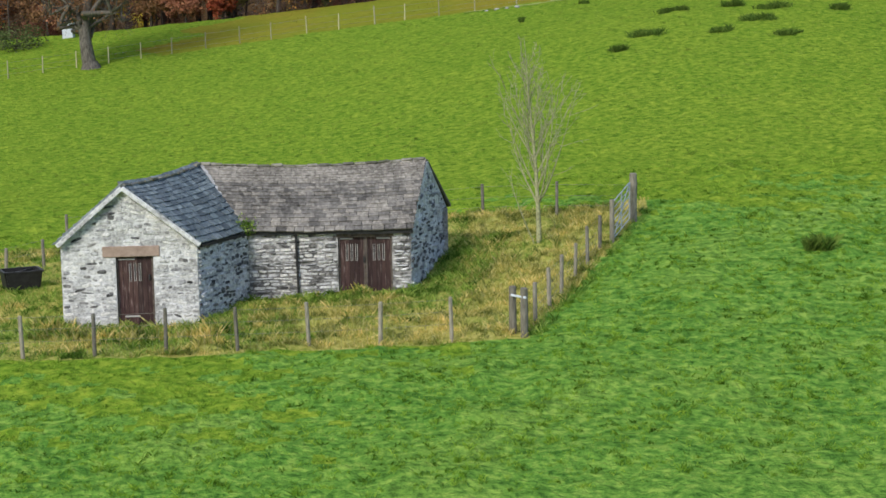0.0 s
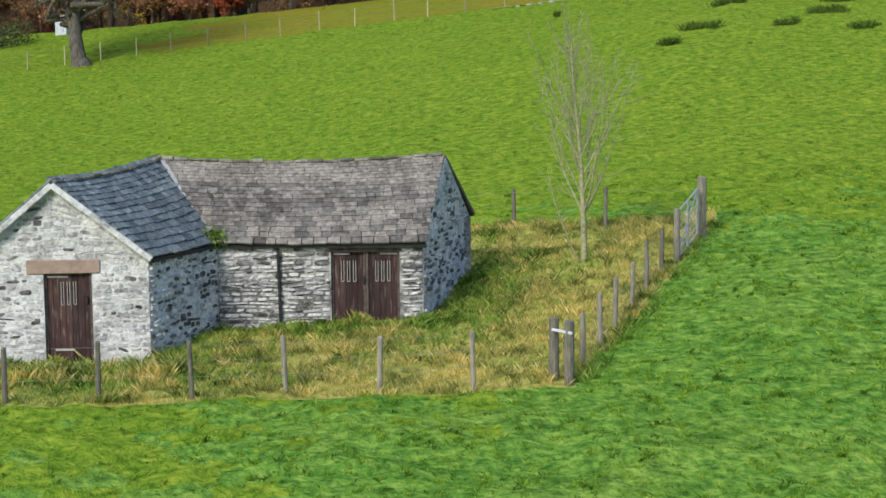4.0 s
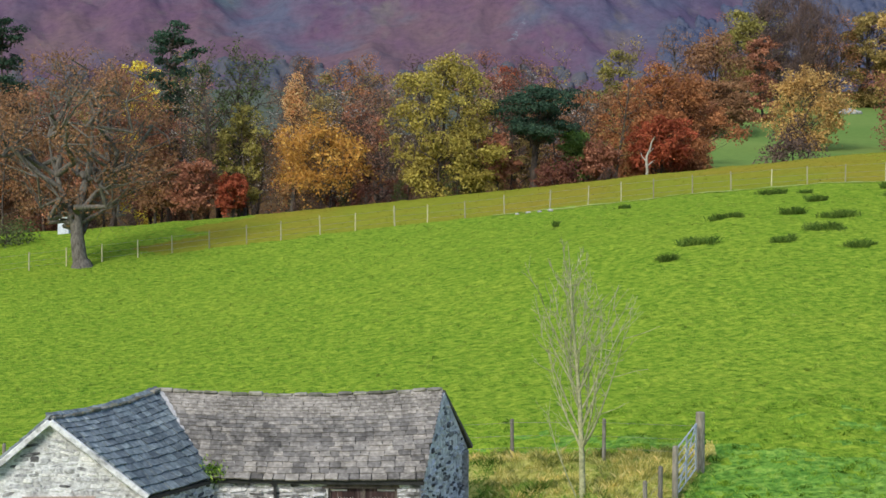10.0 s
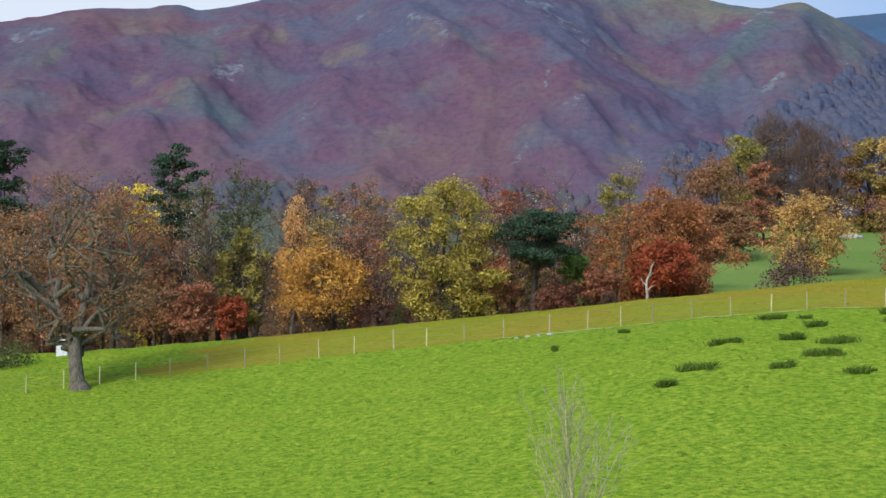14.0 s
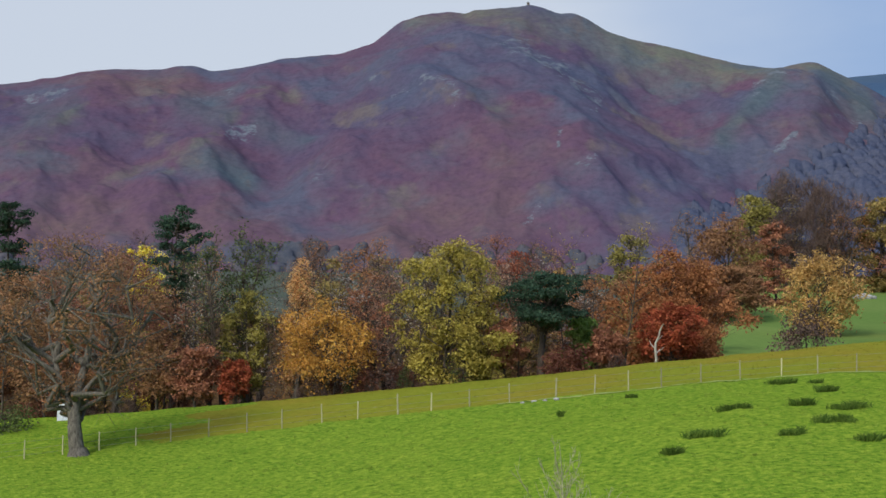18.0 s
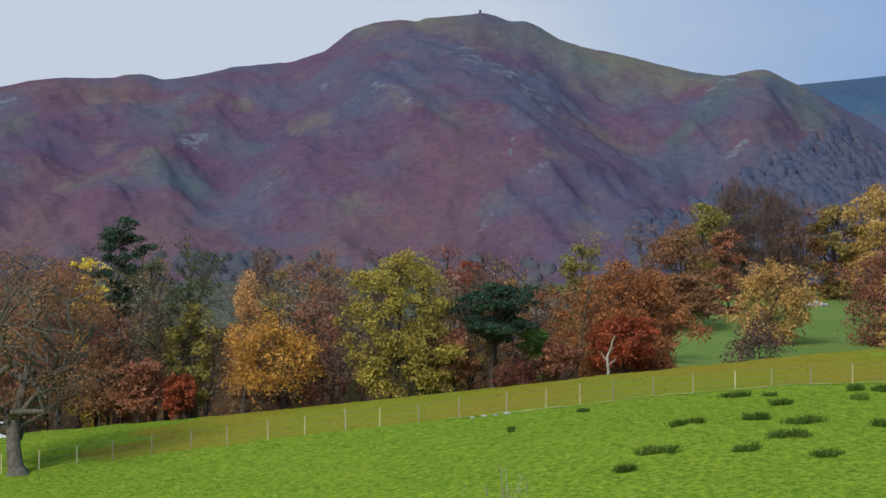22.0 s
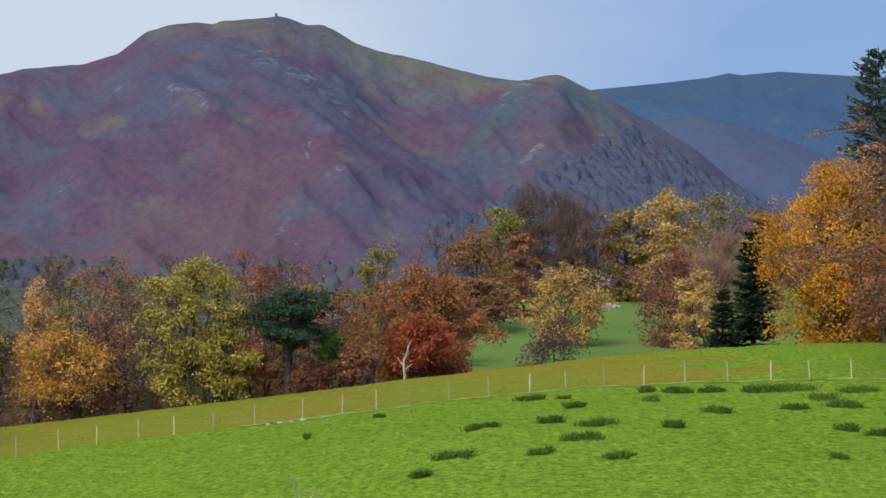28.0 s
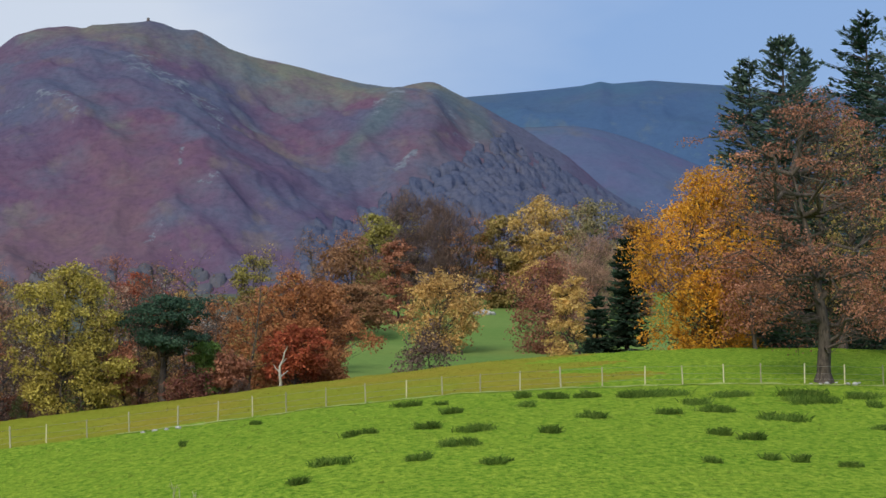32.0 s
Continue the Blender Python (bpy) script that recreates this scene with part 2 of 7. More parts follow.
LEAVES = {
    "brown": ((0.13, 0.072, 0.045), (0.29, 0.160, 0.090), (0.52, 0.31, 0.165)),
    "copper": ((0.161, 0.068, 0.048), (0.363, 0.164, 0.106), (0.620, 0.318, 0.190)),
    "copper2": ((0.16, 0.080, 0.058), (0.34, 0.160, 0.112), (0.54, 0.28, 0.19)),
    "red": ((0.17, 0.042, 0.028), (0.37, 0.095, 0.053), (0.55, 0.20, 0.095)),
    "orange": ((0.323, 0.133, 0.054), (0.649, 0.295, 0.114), (0.850, 0.506, 0.180)),
    "orangebrown": ((0.186, 0.079, 0.039), (0.391, 0.175, 0.082), (0.638, 0.321, 0.138)),
    "paleorange": ((0.489, 0.235, 0.107), (0.850, 0.463, 0.218), (0.850, 0.715, 0.372)),
    "gold": ((0.33, 0.165, 0.045), (0.60, 0.325, 0.085), (0.78, 0.54, 0.15)),
    "goldorange": ((0.34, 0.150, 0.022), (0.66, 0.33, 0.042), (0.74, 0.47, 0.075)),
    # gold2 and pinkbrown are muted: distance haze is in the leaf colour
    "gold2": ((0.31, 0.205, 0.075), (0.58, 0.40, 0.14), (0.72, 0.56, 0.23)),
    "amber": ((0.27, 0.165, 0.065), (0.55, 0.355, 0.135), (0.76, 0.56, 0.23)),
    "yellow": ((0.474, 0.312, 0.051), (0.850, 0.620, 0.091), (0.850, 0.850, 0.168)),
    "yellowgreen": ((0.17, 0.150, 0.040), (0.42, 0.36, 0.090), (0.70, 0.59, 0.165)),
    "olive": ((0.135, 0.128, 0.040), (0.275, 0.252, 0.074), (0.45, 0.395, 0.125)),
    "olivebrown": ((0.149, 0.122, 0.047), (0.318, 0.255, 0.093), (0.527, 0.400, 0.164)),
    "pinkbrown": ((0.175, 0.105, 0.085), (0.36, 0.228, 0.175), (0.56, 0.38, 0.28)),
    "darkbrown": ((0.075, 0.055, 0.052), (0.15, 0.106, 0.094), (0.26, 0.185, 0.155)),
    "grey": ((0.197, 0.178, 0.169), (0.369, 0.333, 0.316), (0.569, 0.533, 0.496)),
    "ivy": ((0.042, 0.063, 0.027), (0.092, 0.128, 0.052), (0.202, 0.238, 0.091)),
    "green": ((0.086, 0.159, 0.044), (0.180, 0.306, 0.084), (0.345, 0.491, 0.146)),
    "pine": ((0.024, 0.050, 0.036), (0.050, 0.098, 0.068), (0.110, 0.175, 0.115)),
    "dark": ((0.021, 0.042, 0.028), (0.042, 0.080, 0.052), (0.091, 0.145, 0.091)),
    "fir": ((0.050, 0.084, 0.072), (0.100, 0.155, 0.128), (0.190, 0.250, 0.195)),
    "redbrown": ((0.15, 0.072, 0.055), (0.31, 0.140, 0.098), (0.52, 0.27, 0.18)),
    "darkred": ((0.085, 0.038, 0.034), (0.17, 0.072, 0.058), (0.30, 0.14, 0.10)),
    "olivegrey": ((0.14, 0.125, 0.075), (0.28, 0.245, 0.135), (0.46, 0.39, 0.21)),
}
for key, stops in LEAVES.items():
    c0, c1, c2 = (tuple(min(0.85, 1.10 * (0.62 * v + 0.38 * m)) for v, m in zip(c, stops[1])) for c in stops)
    M["leaf_" + key] = leafy("leaf_" + key, c0, c1, c2, 0.30)


def weathered_fell(name, bracken, grass, shade, rock, tints, size=1.0, zoned=False):
    """A fell side: bracken below, grass on the swells and towards the top, bare rock in broken patches; zoned: by the
    mesh's own layers of cover. Blue haze and shade are mixed into the colours.
    """
    mat = bpy.data.materials.new(name)
    mat.use_nodes = True
    nodes, links = mat.node_tree.nodes, mat.node_tree.links
    bsdf = nodes["Principled BSDF"]
    bsdf.inputs["Roughness"].default_value = 1.0
    bsdf.inputs["Specular IOR Level"].default_value = 0.05

    def math_node(kind, a, b, c=None):
        n = nodes.new("ShaderNodeMath")
        n.operation = kind
        for k, v in enumerate((a, b, c)):
            if isinstance(v, (int, float)):
                n.inputs[k].default_value = v
            elif v is not None:
                links.new(v, n.inputs[k])
        return n.outputs[0]

    geo = nodes.new("ShaderNodeNewGeometry")
    sep = nodes.new("ShaderNodeSeparateXYZ")
    links.new(geo.outputs["Position"], sep.inputs[0])
    nrm = nodes.new("ShaderNodeSeparateXYZ")
    links.new(geo.outputs["Normal"], nrm.inputs[0])
    broad = noise_node(mat, 0.0062 / size, 5, None, 0.55)
    broken = noise_node(mat, 0.030 / size, 8, None, 0.66)
    grain = noise_node(mat, 0.22 / size, 6, None, 0.75)
    # grass where it is high and level, with ragged borders
    level = math_node("MULTIPLY_ADD", nrm.outputs["Z"], 1.7, -1.47)
    high = math_node("MULTIPLY_ADD", sep.outputs["Z"], 0.0032 / size ** 1.5, -0.62)
    west = math_node("MULTIPLY", math_node("ABSOLUTE", math_node("SUBTRACT", sep.outputs["X"], 40.0), 0.0), 0.0007 / size)
    g = math_node("ADD", math_node("ADD", math_node("ADD", level, high), west), math_node("MULTIPLY_ADD", broken.outputs["Fac"], 0.75, math_node("MULTIPLY", broad.outputs["Fac"], 0.85)))
    mask = ramp_node(nodes, ((0.76, (0, 0, 0)), (1.06 if zoned else 1.0, (1, 1, 1))))
    if zoned:
        layer = {}
        for cover in ("grass", "hollow", "crag", "wooded"):
            at = nodes.new("ShaderNodeAttribute")
            at.attribute_name = cover
            layer[cover] = at.outputs["Fac"]
        g = math_node("ADD", math_node("MULTIPLY", layer["grass"], 0.40), math_node("MULTIPLY_ADD", broken.outputs["Fac"], 0.75, math_node("MULTIPLY", broad.outputs["Fac"], 0.45)))
    links.new(g, mask.inputs[0])
    warm = ramp_node(nodes, ((0.30, bracken[0]), (0.50, bracken[1]), (0.74, bracken[2] if zoned else shade)))
    links.new(math_node("ADD", broad.outputs["Fac"], math_node("MULTIPLY_ADD", broken.outputs["Fac"], 0.6, -0.30)) if zoned else broad.outputs["Fac"], warm.inputs[0])
    out = mix_node(mat, "MIX", mask.outputs[0], warm.outputs[0], grass)
    # bluish shade and haze put into the colour, stronger higher up and eastward
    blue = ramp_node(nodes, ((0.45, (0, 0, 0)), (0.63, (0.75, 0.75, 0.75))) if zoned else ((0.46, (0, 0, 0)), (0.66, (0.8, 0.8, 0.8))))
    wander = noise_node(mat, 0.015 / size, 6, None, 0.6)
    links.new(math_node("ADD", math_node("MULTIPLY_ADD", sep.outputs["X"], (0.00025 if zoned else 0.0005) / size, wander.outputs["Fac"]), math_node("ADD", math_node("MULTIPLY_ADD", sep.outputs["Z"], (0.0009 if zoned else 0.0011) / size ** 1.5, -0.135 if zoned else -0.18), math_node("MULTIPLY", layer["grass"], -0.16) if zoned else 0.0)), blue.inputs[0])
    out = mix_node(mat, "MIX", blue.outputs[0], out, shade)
    # green hollows and pale bent-grass streaks that run down the slope
    green = ramp_node(nodes, ((0.47, (0, 0, 0)), (0.72, (0.75, 0.75, 0.75))) if zoned else ((0.555, (0, 0, 0)), (0.64, (0.75, 0.75, 0.75))))
    hollow = noise_node(mat, 0.013 / size, 7, (1.0, 0.7, 1.0), 0.6)
    links.new(math_node("MULTIPLY_ADD", layer["hollow"], 0.30, math_node("MULTIPLY_ADD", hollow.outputs["Fac"], 0.55, 0.16)) if zoned else hollow.outputs["Fac"], green.inputs[0])
    out = mix_node(mat, "MIX", green.outputs[0], out, tints[0])
    pale = ramp_node(nodes, ((0.57, (0, 0, 0)), (0.68, (0.8, 0.8, 0.8))))
    streak = noise_node(mat, 0.020 / size, 7, (1.3, 0.45, 1.3), 0.65)
    links.new(streak.outputs["Fac"], pale.inputs[0])
    out = mix_node(mat, "MIX", pale.outputs[0], out, tints[1])
    if zoned:
        # ground under the distant wood, tinted with the same painted haze
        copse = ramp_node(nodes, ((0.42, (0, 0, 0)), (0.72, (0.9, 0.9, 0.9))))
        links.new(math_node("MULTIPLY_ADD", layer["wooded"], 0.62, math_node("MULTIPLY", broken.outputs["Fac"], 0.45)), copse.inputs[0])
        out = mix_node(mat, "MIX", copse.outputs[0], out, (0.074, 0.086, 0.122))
    tone = ramp_node(nodes, ((0.32, (0.66, 0.66, 0.70)), (0.5, (1.0, 1.0, 1.0)), (0.70, (1.30, 1.27, 1.22))))
    links.new(grain.outputs["Fac"], tone.inputs[0])
    out = mix_node(mat, "MULTIPLY", 0.7 if zoned else 0.35, out, tone.outputs[0])
    crag = noise_node(mat, 0.085 / size, 9, (1, 1, 1.6), 0.78)
    steep = math_node("MULTIPLY_ADD", nrm.outputs["Z"], -1.1, 0.83)
    both = math_node("ADD", crag.outputs["Fac"], math_node("MULTIPLY_ADD", layer["crag"], 0.27, -0.07) if zoned else steep)
    cover = ramp_node(nodes, ((0.655, (0, 0, 0)), (0.72, (0.85, 0.85, 0.85))))
    links.new(both, cover.inputs[0])
    stone = ramp_node(nodes, ((0.40, rock[0]), (0.62, rock[1])))
    links.new(grain.outputs["Fac"], stone.inputs[0])
    out = mix_node(mat, "MIX", cover.outputs[0], out, stone.outputs[0])
    links.new(out, bsdf.inputs["Base Color"])
    bn = nodes.new("ShaderNodeBump")
    bn.inputs["Strength"].default_value, bn.inputs["Distance"].default_value = 0.40 if zoned else 0.2, 2.5 * size
    links.new(broken.outputs["Fac"], bn.inputs["Height"])
    links.new(bn.outputs[0], bsdf.inputs["Normal"])
    return mat


# bracken, grass and rock colours lean purple-blue: painted aerial haze
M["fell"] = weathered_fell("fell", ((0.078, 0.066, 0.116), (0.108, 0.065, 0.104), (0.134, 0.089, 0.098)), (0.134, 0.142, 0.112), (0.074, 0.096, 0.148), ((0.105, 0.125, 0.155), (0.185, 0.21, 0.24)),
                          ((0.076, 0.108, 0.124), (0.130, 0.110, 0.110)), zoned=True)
# the far hills are bluer still, distance haze painted as their colour
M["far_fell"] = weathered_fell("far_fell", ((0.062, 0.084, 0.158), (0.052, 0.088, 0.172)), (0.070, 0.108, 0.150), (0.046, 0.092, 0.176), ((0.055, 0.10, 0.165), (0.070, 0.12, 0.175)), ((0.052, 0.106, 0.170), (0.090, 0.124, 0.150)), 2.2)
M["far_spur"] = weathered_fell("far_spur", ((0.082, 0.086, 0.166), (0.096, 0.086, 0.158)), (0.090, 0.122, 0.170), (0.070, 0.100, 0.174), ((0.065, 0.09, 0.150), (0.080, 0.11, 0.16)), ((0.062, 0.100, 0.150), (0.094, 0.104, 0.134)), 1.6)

# barn and fences
# mortar: its dark patches paint the shaded recesses between the stones
M["mortar"] = surface("mortar", ((0.36, (0.07, 0.068, 0.066)), (0.64, (0.50, 0.49, 0.48))), ((0.40, (0.06, 0.058, 0.056)), (0.56, (0.62, 0.61, 0.60))), (14, 1.2), 0.95, 0.8, 22)
M["limewash"] = surface("limewash", ((0.34, (0.10, 0.10, 0.10)), (0.43, (0.36, 0.36, 0.36)), (0.52, (0.70, 0.70, 0.69)), (0.64, (0.86, 0.86, 0.86))), ((0.40, (0.26, 0.255, 0.25)), (0.56, (0.80, 0.80, 0.80))), (9, 2.2), 0.95, 1.0, 16, grit=0.74)
M["limed_stone"] = surface("limed_stone", ((0.36, (0.13, 0.13, 0.13)), (0.47, (0.44, 0.44, 0.44)), (0.60, (0.82, 0.82, 0.82))), ((0.38, (0.30, 0.295, 0.29)), (0.50, (0.84, 0.84, 0.84))), (12, 3.0), 0.95, 1.0, 24, None, "object", 0.45, spread=(0.62, 1.15), grit=0.74)
M["slate_stone"] = surface("slate_stone", ((0.34, (0.030, 0.030, 0.033)), (0.52, (0.12, 0.118, 0.118)), (0.68, (0.46, 0.455, 0.45))), ((0.45, (0.06, 0.06, 0.06)), (0.64, (0.46, 0.455, 0.45))), (11, 2.6), 0.9, 1.0, 24, None, "object", 0.4, grit=0.72)
M["slate"] = surface("slate", ((0.34, (0.095, 0.088, 0.080)), (0.5, (0.20, 0.188, 0.172)), (0.66, (0.42, 0.40, 0.365))), ((0.38, (0.10, 0.090, 0.078)), (0.62, (0.32, 0.295, 0.265))), (10, 1.2), 0.75, 0.5, 18, None, "object", 0.5, spread=(0.50, 1.22))
M["blue_slate"] = surface("blue_slate", ((0.34, (0.075, 0.098, 0.105)), (0.52, (0.165, 0.20, 0.212)), (0.68, (0.36, 0.40, 0.40))), ((0.4, (0.10, 0.13, 0.14)), (0.62, (0.27, 0.305, 0.315))), (9, 1.0), 0.55, 0.4, 18, None, "object", 0.4)
M["roof_bed"] = surface("roof_bed", ((0.3, (0.03, 0.03, 0.03)), (0.7, (0.07, 0.07, 0.07))), None, (8, 1), 0.9, 0.3)
M["ridge_stone"] = surface("ridge_stone", ((0.3, (0.10, 0.095, 0.08)), (0.7, (0.34, 0.32, 0.28))), ((0.42, (0.10, 0.11, 0.045)), (0.6, (0.32, 0.30, 0.26))), (10, 2), 0.9, 0.7, 18, None, "object")
M["sandstone"] = surface("sandstone", ((0.3, (0.24, 0.165, 0.125)), (0.7, (0.44, 0.33, 0.265))), ((0.4, (0.30, 0.22, 0.17)), (0.6, (0.45, 0.34, 0.28))), (9, 1.4), 0.9, 0.5)
M["door_paint"] = surface("door_paint", ((0.34, (0.028, 0.015, 0.016)), (0.56, (0.062, 0.032, 0.032)), (0.68, (0.24, 0.19, 0.18))), ((0.4, (0.065, 0.032, 0.03)), (0.68, (0.14, 0.085, 0.07))), (7, 1.5), 0.7, 0.5, 12, (3, 3, 0.35), "object", 0.4)
M["door_jamb"] = surface("door_jamb", ((0.3, (0.05, 0.04, 0.035)), (0.7, (0.16, 0.13, 0.11))), None, (8, 1), 0.8, 0.4)
M["grey_iron"] = surface("grey_iron", ((0.3, (0.36, 0.35, 0.34)), (0.7, (0.60, 0.58, 0.56))), None, (12, 1), 0.6, 0.3)
# near-black backing colour in place of the unlit inside behind the doors
M["gap_shade"] = surface("gap_shade", ((0.3, (0.012, 0.012, 0.012)), (0.7, (0.03, 0.03, 0.03))), None, (8, 1), 0.9, 0.0)
M["black_pipe"] = surface("black_pipe", ((0.3, (0.014, 0.014, 0.015)), (0.7, (0.04, 0.04, 0.04))), None, (10, 1), 0.5, 0.1)
M["post_wood"] = surface("post_wood", ((0.3, (0.16, 0.145, 0.115)), (0.7, (0.36, 0.33, 0.27))), None, (12, 1), 0.9, 0.6, 18, (2, 2, 0.4), "object")
M["stake_wood"] = surface("stake_wood", ((0.3, (0.34, 0.32, 0.19)), (0.7, (0.56, 0.53, 0.35))), None, (12, 1), 0.9, 0.4, 18, (2, 2, 0.4), "object")
M["wire"] = surface("wire", ((0.3, (0.22, 0.22, 0.20)), (0.7, (0.34, 0.34, 0.31))), None, (20, 1), 0.5, 0.0, metal=0.6)
M["galvanised"] = surface("galvanised", ((0.3, (0.40, 0.42, 0.43)), (0.7, (0.62, 0.64, 0.65))), None, (12, 1), 0.55, 0.2, metal=0.35)
M["black_plastic"] = surface("black_plastic", ((0.3, (0.010, 0.010, 0.011)), (0.7, (0.030, 0.030, 0.032))), None, (6, 1), 0.5, 0.2)
M["white_paint"] = surface("white_paint", ((0.3, (0.52, 0.56, 0.64)), (0.7, (0.66, 0.70, 0.77))), None, (5, 1), 0.7, 0.2)
M["boulder"] = surface("boulder", ((0.3, (0.24, 0.24, 0.23)), (0.7, (0.52, 0.52, 0.50))), None, (3, 1), 0.95, 0.8)
M["trodden"] = surface("trodden", ((0.3, (0.22, 0.30, 0.06)), (0.7, (0.34, 0.39, 0.12))), None, (3, 0.4), 0.95, 0.4)


# ---- mesh helpers ----


def mesh_from(name, verts, faces, material=None, smooth=False):
    """A mesh from arrays: vertices (n, 3) and faces (m, k), all with the same number of corners."""
    verts, faces = np.asarray(verts, np.float32), np.asarray(faces, np.int32)
    me = bpy.data.meshes.new(name)
    me.vertices.add(len(verts))
    me.vertices.foreach_set("co", verts.ravel())
    k = faces.shape[1]
    me.loops.add(faces.size)
    me.loops.foreach_set("vertex_index", faces.ravel())
    me.polygons.add(len(faces))
    me.polygons.foreach_set("loop_start", np.arange(0, faces.size, k, dtype=np.int32))
    me.polygons.foreach_set("use_smooth", np.full(len(faces), smooth, bool))
    if material:
        me.materials.append(material)
    me.update(calc_edges=True)
    return me


def child(name, me, parent, label=""):
    ob = new(name, me)
    ob.parent = parent
    return tagged(ob, label)


def part(name, bm, material, parent, label="", smooth=False):
    me = bpy.data.meshes.new(name)
    bmesh.ops.recalc_face_normals(bm, faces=bm.faces)
    bm.to_mesh(me)
    bm.free()
    me.materials.append(material)
    if smooth:
        for p in me.polygons:
            p.use_smooth = True
    return child(name, me, parent, label)


def base(name, x, y, z, label, category, group="", kind=""):
    ob = new(name)
    ob.empty_display_size = 0.2
    ob.location = (x, y, z)
    return tagged(ob, label, category, group, kind)


def grid_faces(nu, nv):
    i, j = np.meshgrid(np.arange(nu - 1), np.arange(nv - 1), indexing="ij")
    a = (i * nv + j).ravel()
    return np.stack([a, a + nv, a + nv + 1, a + 1], -1)


def tubes(segs, sides):
    """Tapered tubes: segs (n, 8) are two ends and two radii."""
    segs = np.asarray(segs, float)
    p, q, r0, r1 = segs[:, :3], segs[:, 3:6], segs[:, 6], segs[:, 7]
    d = q - p
    d /= np.maximum(np.linalg.norm(d, axis=1, keepdims=True), 1e-6)
    ref = np.where(np.abs(d[:, 2:3]) < 0.9, [[0, 0, 1.0]], [[1.0, 0, 0]])
    u = np.cross(d, ref)
    u /= np.linalg.norm(u, axis=1, keepdims=True)
    v = np.cross(d, u)
    a = np.arange(sides) * 2 * np.pi / sides
    ring = u[:, None] * np.cos(a)[None, :, None] + v[:, None] * np.sin(a)[None, :, None]
    low = p[:, None] + ring * r0[:, None, None]
    high = (q + d * r1[:, None] * 0.4)[:, None] + ring * r1[:, None, None]
    verts = np.concatenate([low, high], 1).reshape(-1, 3)
    k = np.arange(sides)
    quad = np.stack([k, (k + 1) % sides, (k + 1) % sides + sides, k + sides], -1)
    faces = (quad[None] + (np.arange(len(segs)) * 2 * sides)[:, None, None]).reshape(-1, 4)
    return verts, faces


def leaf_cards(pts, size, rng, flat=0.0, slender=0.62):
    """Small diamond-shaped clumps of leaf at the points, turned every way."""
    n = len(pts)
    a = rng.normal(size=(n, 3))
    a[:, 2] *= 1 - flat
    a /= np.linalg.norm(a, axis=1, keepdims=True)
    b = rng.normal(size=(n, 3))
    b[:, 2] *= 1 - flat
    b -= a * (a * b).sum(1, keepdims=True)
    b /= np.maximum(np.linalg.norm(b, axis=1, keepdims=True), 1e-6)
    s = size * rng.uniform(0.55, 1.3, (n, 1))
    bend = np.cross(a, b) * s * rng.uniform(-0.25, 0.25, (n, 1))
    verts = np.stack([pts - a * s * 0.5, pts + b * s * slender * 0.5 + bend, pts + a * s * 0.5, pts - b * s * slender * 0.5 + bend], 1).reshape(-1, 3)
    return verts, np.arange(4 * n).reshape(n, 4)


def tufts(x, y, z, height, width, lean, rng):
    """Blades of grass: one bent, pointed blade a point."""
    n = len(x)
    turn = rng.uniform(0, 2 * np.pi, n)
    h = height * rng.uniform(0.5, 1.3, n)
    w = width * rng.uniform(0.6, 1.4, n)
    lx, ly = lean * h * rng.normal(size=n), lean * h * rng.normal(size=n)
    cx, cy = np.cos(turn) * w / 2, np.sin(turn) * w / 2
    verts = np.stack([np.stack([x - cx, y - cy, z - 0.02], -1), np.stack([x + cx, y + cy, z - 0.02], -1),
                      np.stack([x + cx * 0.6 + lx * 0.4, y + cy * 0.6 + ly * 0.4, z + h * 0.6], -1), np.stack([x + lx, y + ly, z + h], -1)], 1).reshape(-1, 3)
    return verts, np.arange(4 * n).reshape(n, 4)


# ---- the land ----
SWELL = [(-9, 38, 6), (-1.5, 40, 5), (6, 44, 6), (1, 34, 6), (13, 82, 14), (-15, 75, 20), (30, 90, 14), (5, 118, 18), (38, 112, 18), (-22, 110, 18), (-4, 100, 18), (15, 60, 16), (-8, 36.8, 1.8), (-2.2, 39.5, 2.0)]
SWELL_H = [0.423, -0.759, 0.395, 0.188, 1.993, -1.764, -0.041, 0.716, 2.24, -0.021, -0.247, 0.591, -0.30, 0.16]
BROW = 118.0


def field_height(x, y):
    u, v = x / 50, (y - 60) / 50
    z = 2.142 + 2.017 * u + 4.552 * v + -0.467 * u * u + 0.816 * u * v + -0.21 * v * v
    for (a, b, s), h in zip(SWELL, SWELL_H):
        z = z + h * np.exp(-((x - a) ** 2 + (y - b) ** 2) / (2 * s * s))
    return z


def smooth(a, b, x):
    t = np.clip((x - a) / (b - a), 0, 1)
    return t * t * (3 - 2 * t)


def land(x, y):
    """Height of the ground: the field up to its brow, the hollow behind it, then the meadow that climbs to the fell."""
    x, y = np.asarray(x, float), np.asarray(y, float)
    xc, yc = np.clip(x, -70, 85), np.clip(y, -25, BROW)
    z = field_height(xc, yc)
    z = z - 0.05 * np.maximum(-25 - y, 0) * 0.3
    past = np.maximum(y - BROW, 0)
    hollow = z - 0.012 * np.minimum(past, 12) ** 2 - 0.10 * np.clip(past - 12, 0, 30)
    meadow = 7.6 + 0.094 * (y - 160) + 0.0 * x
    meadow = np.where(y > 420, 7.6 + 0.094 * 260 + 0.05 * (y - 420), meadow)
    return np.where(y > BROW, hollow + (meadow - hollow) * smooth(132, 172, y), z)


def ground_z(x, y):
    return float(land(x, y))


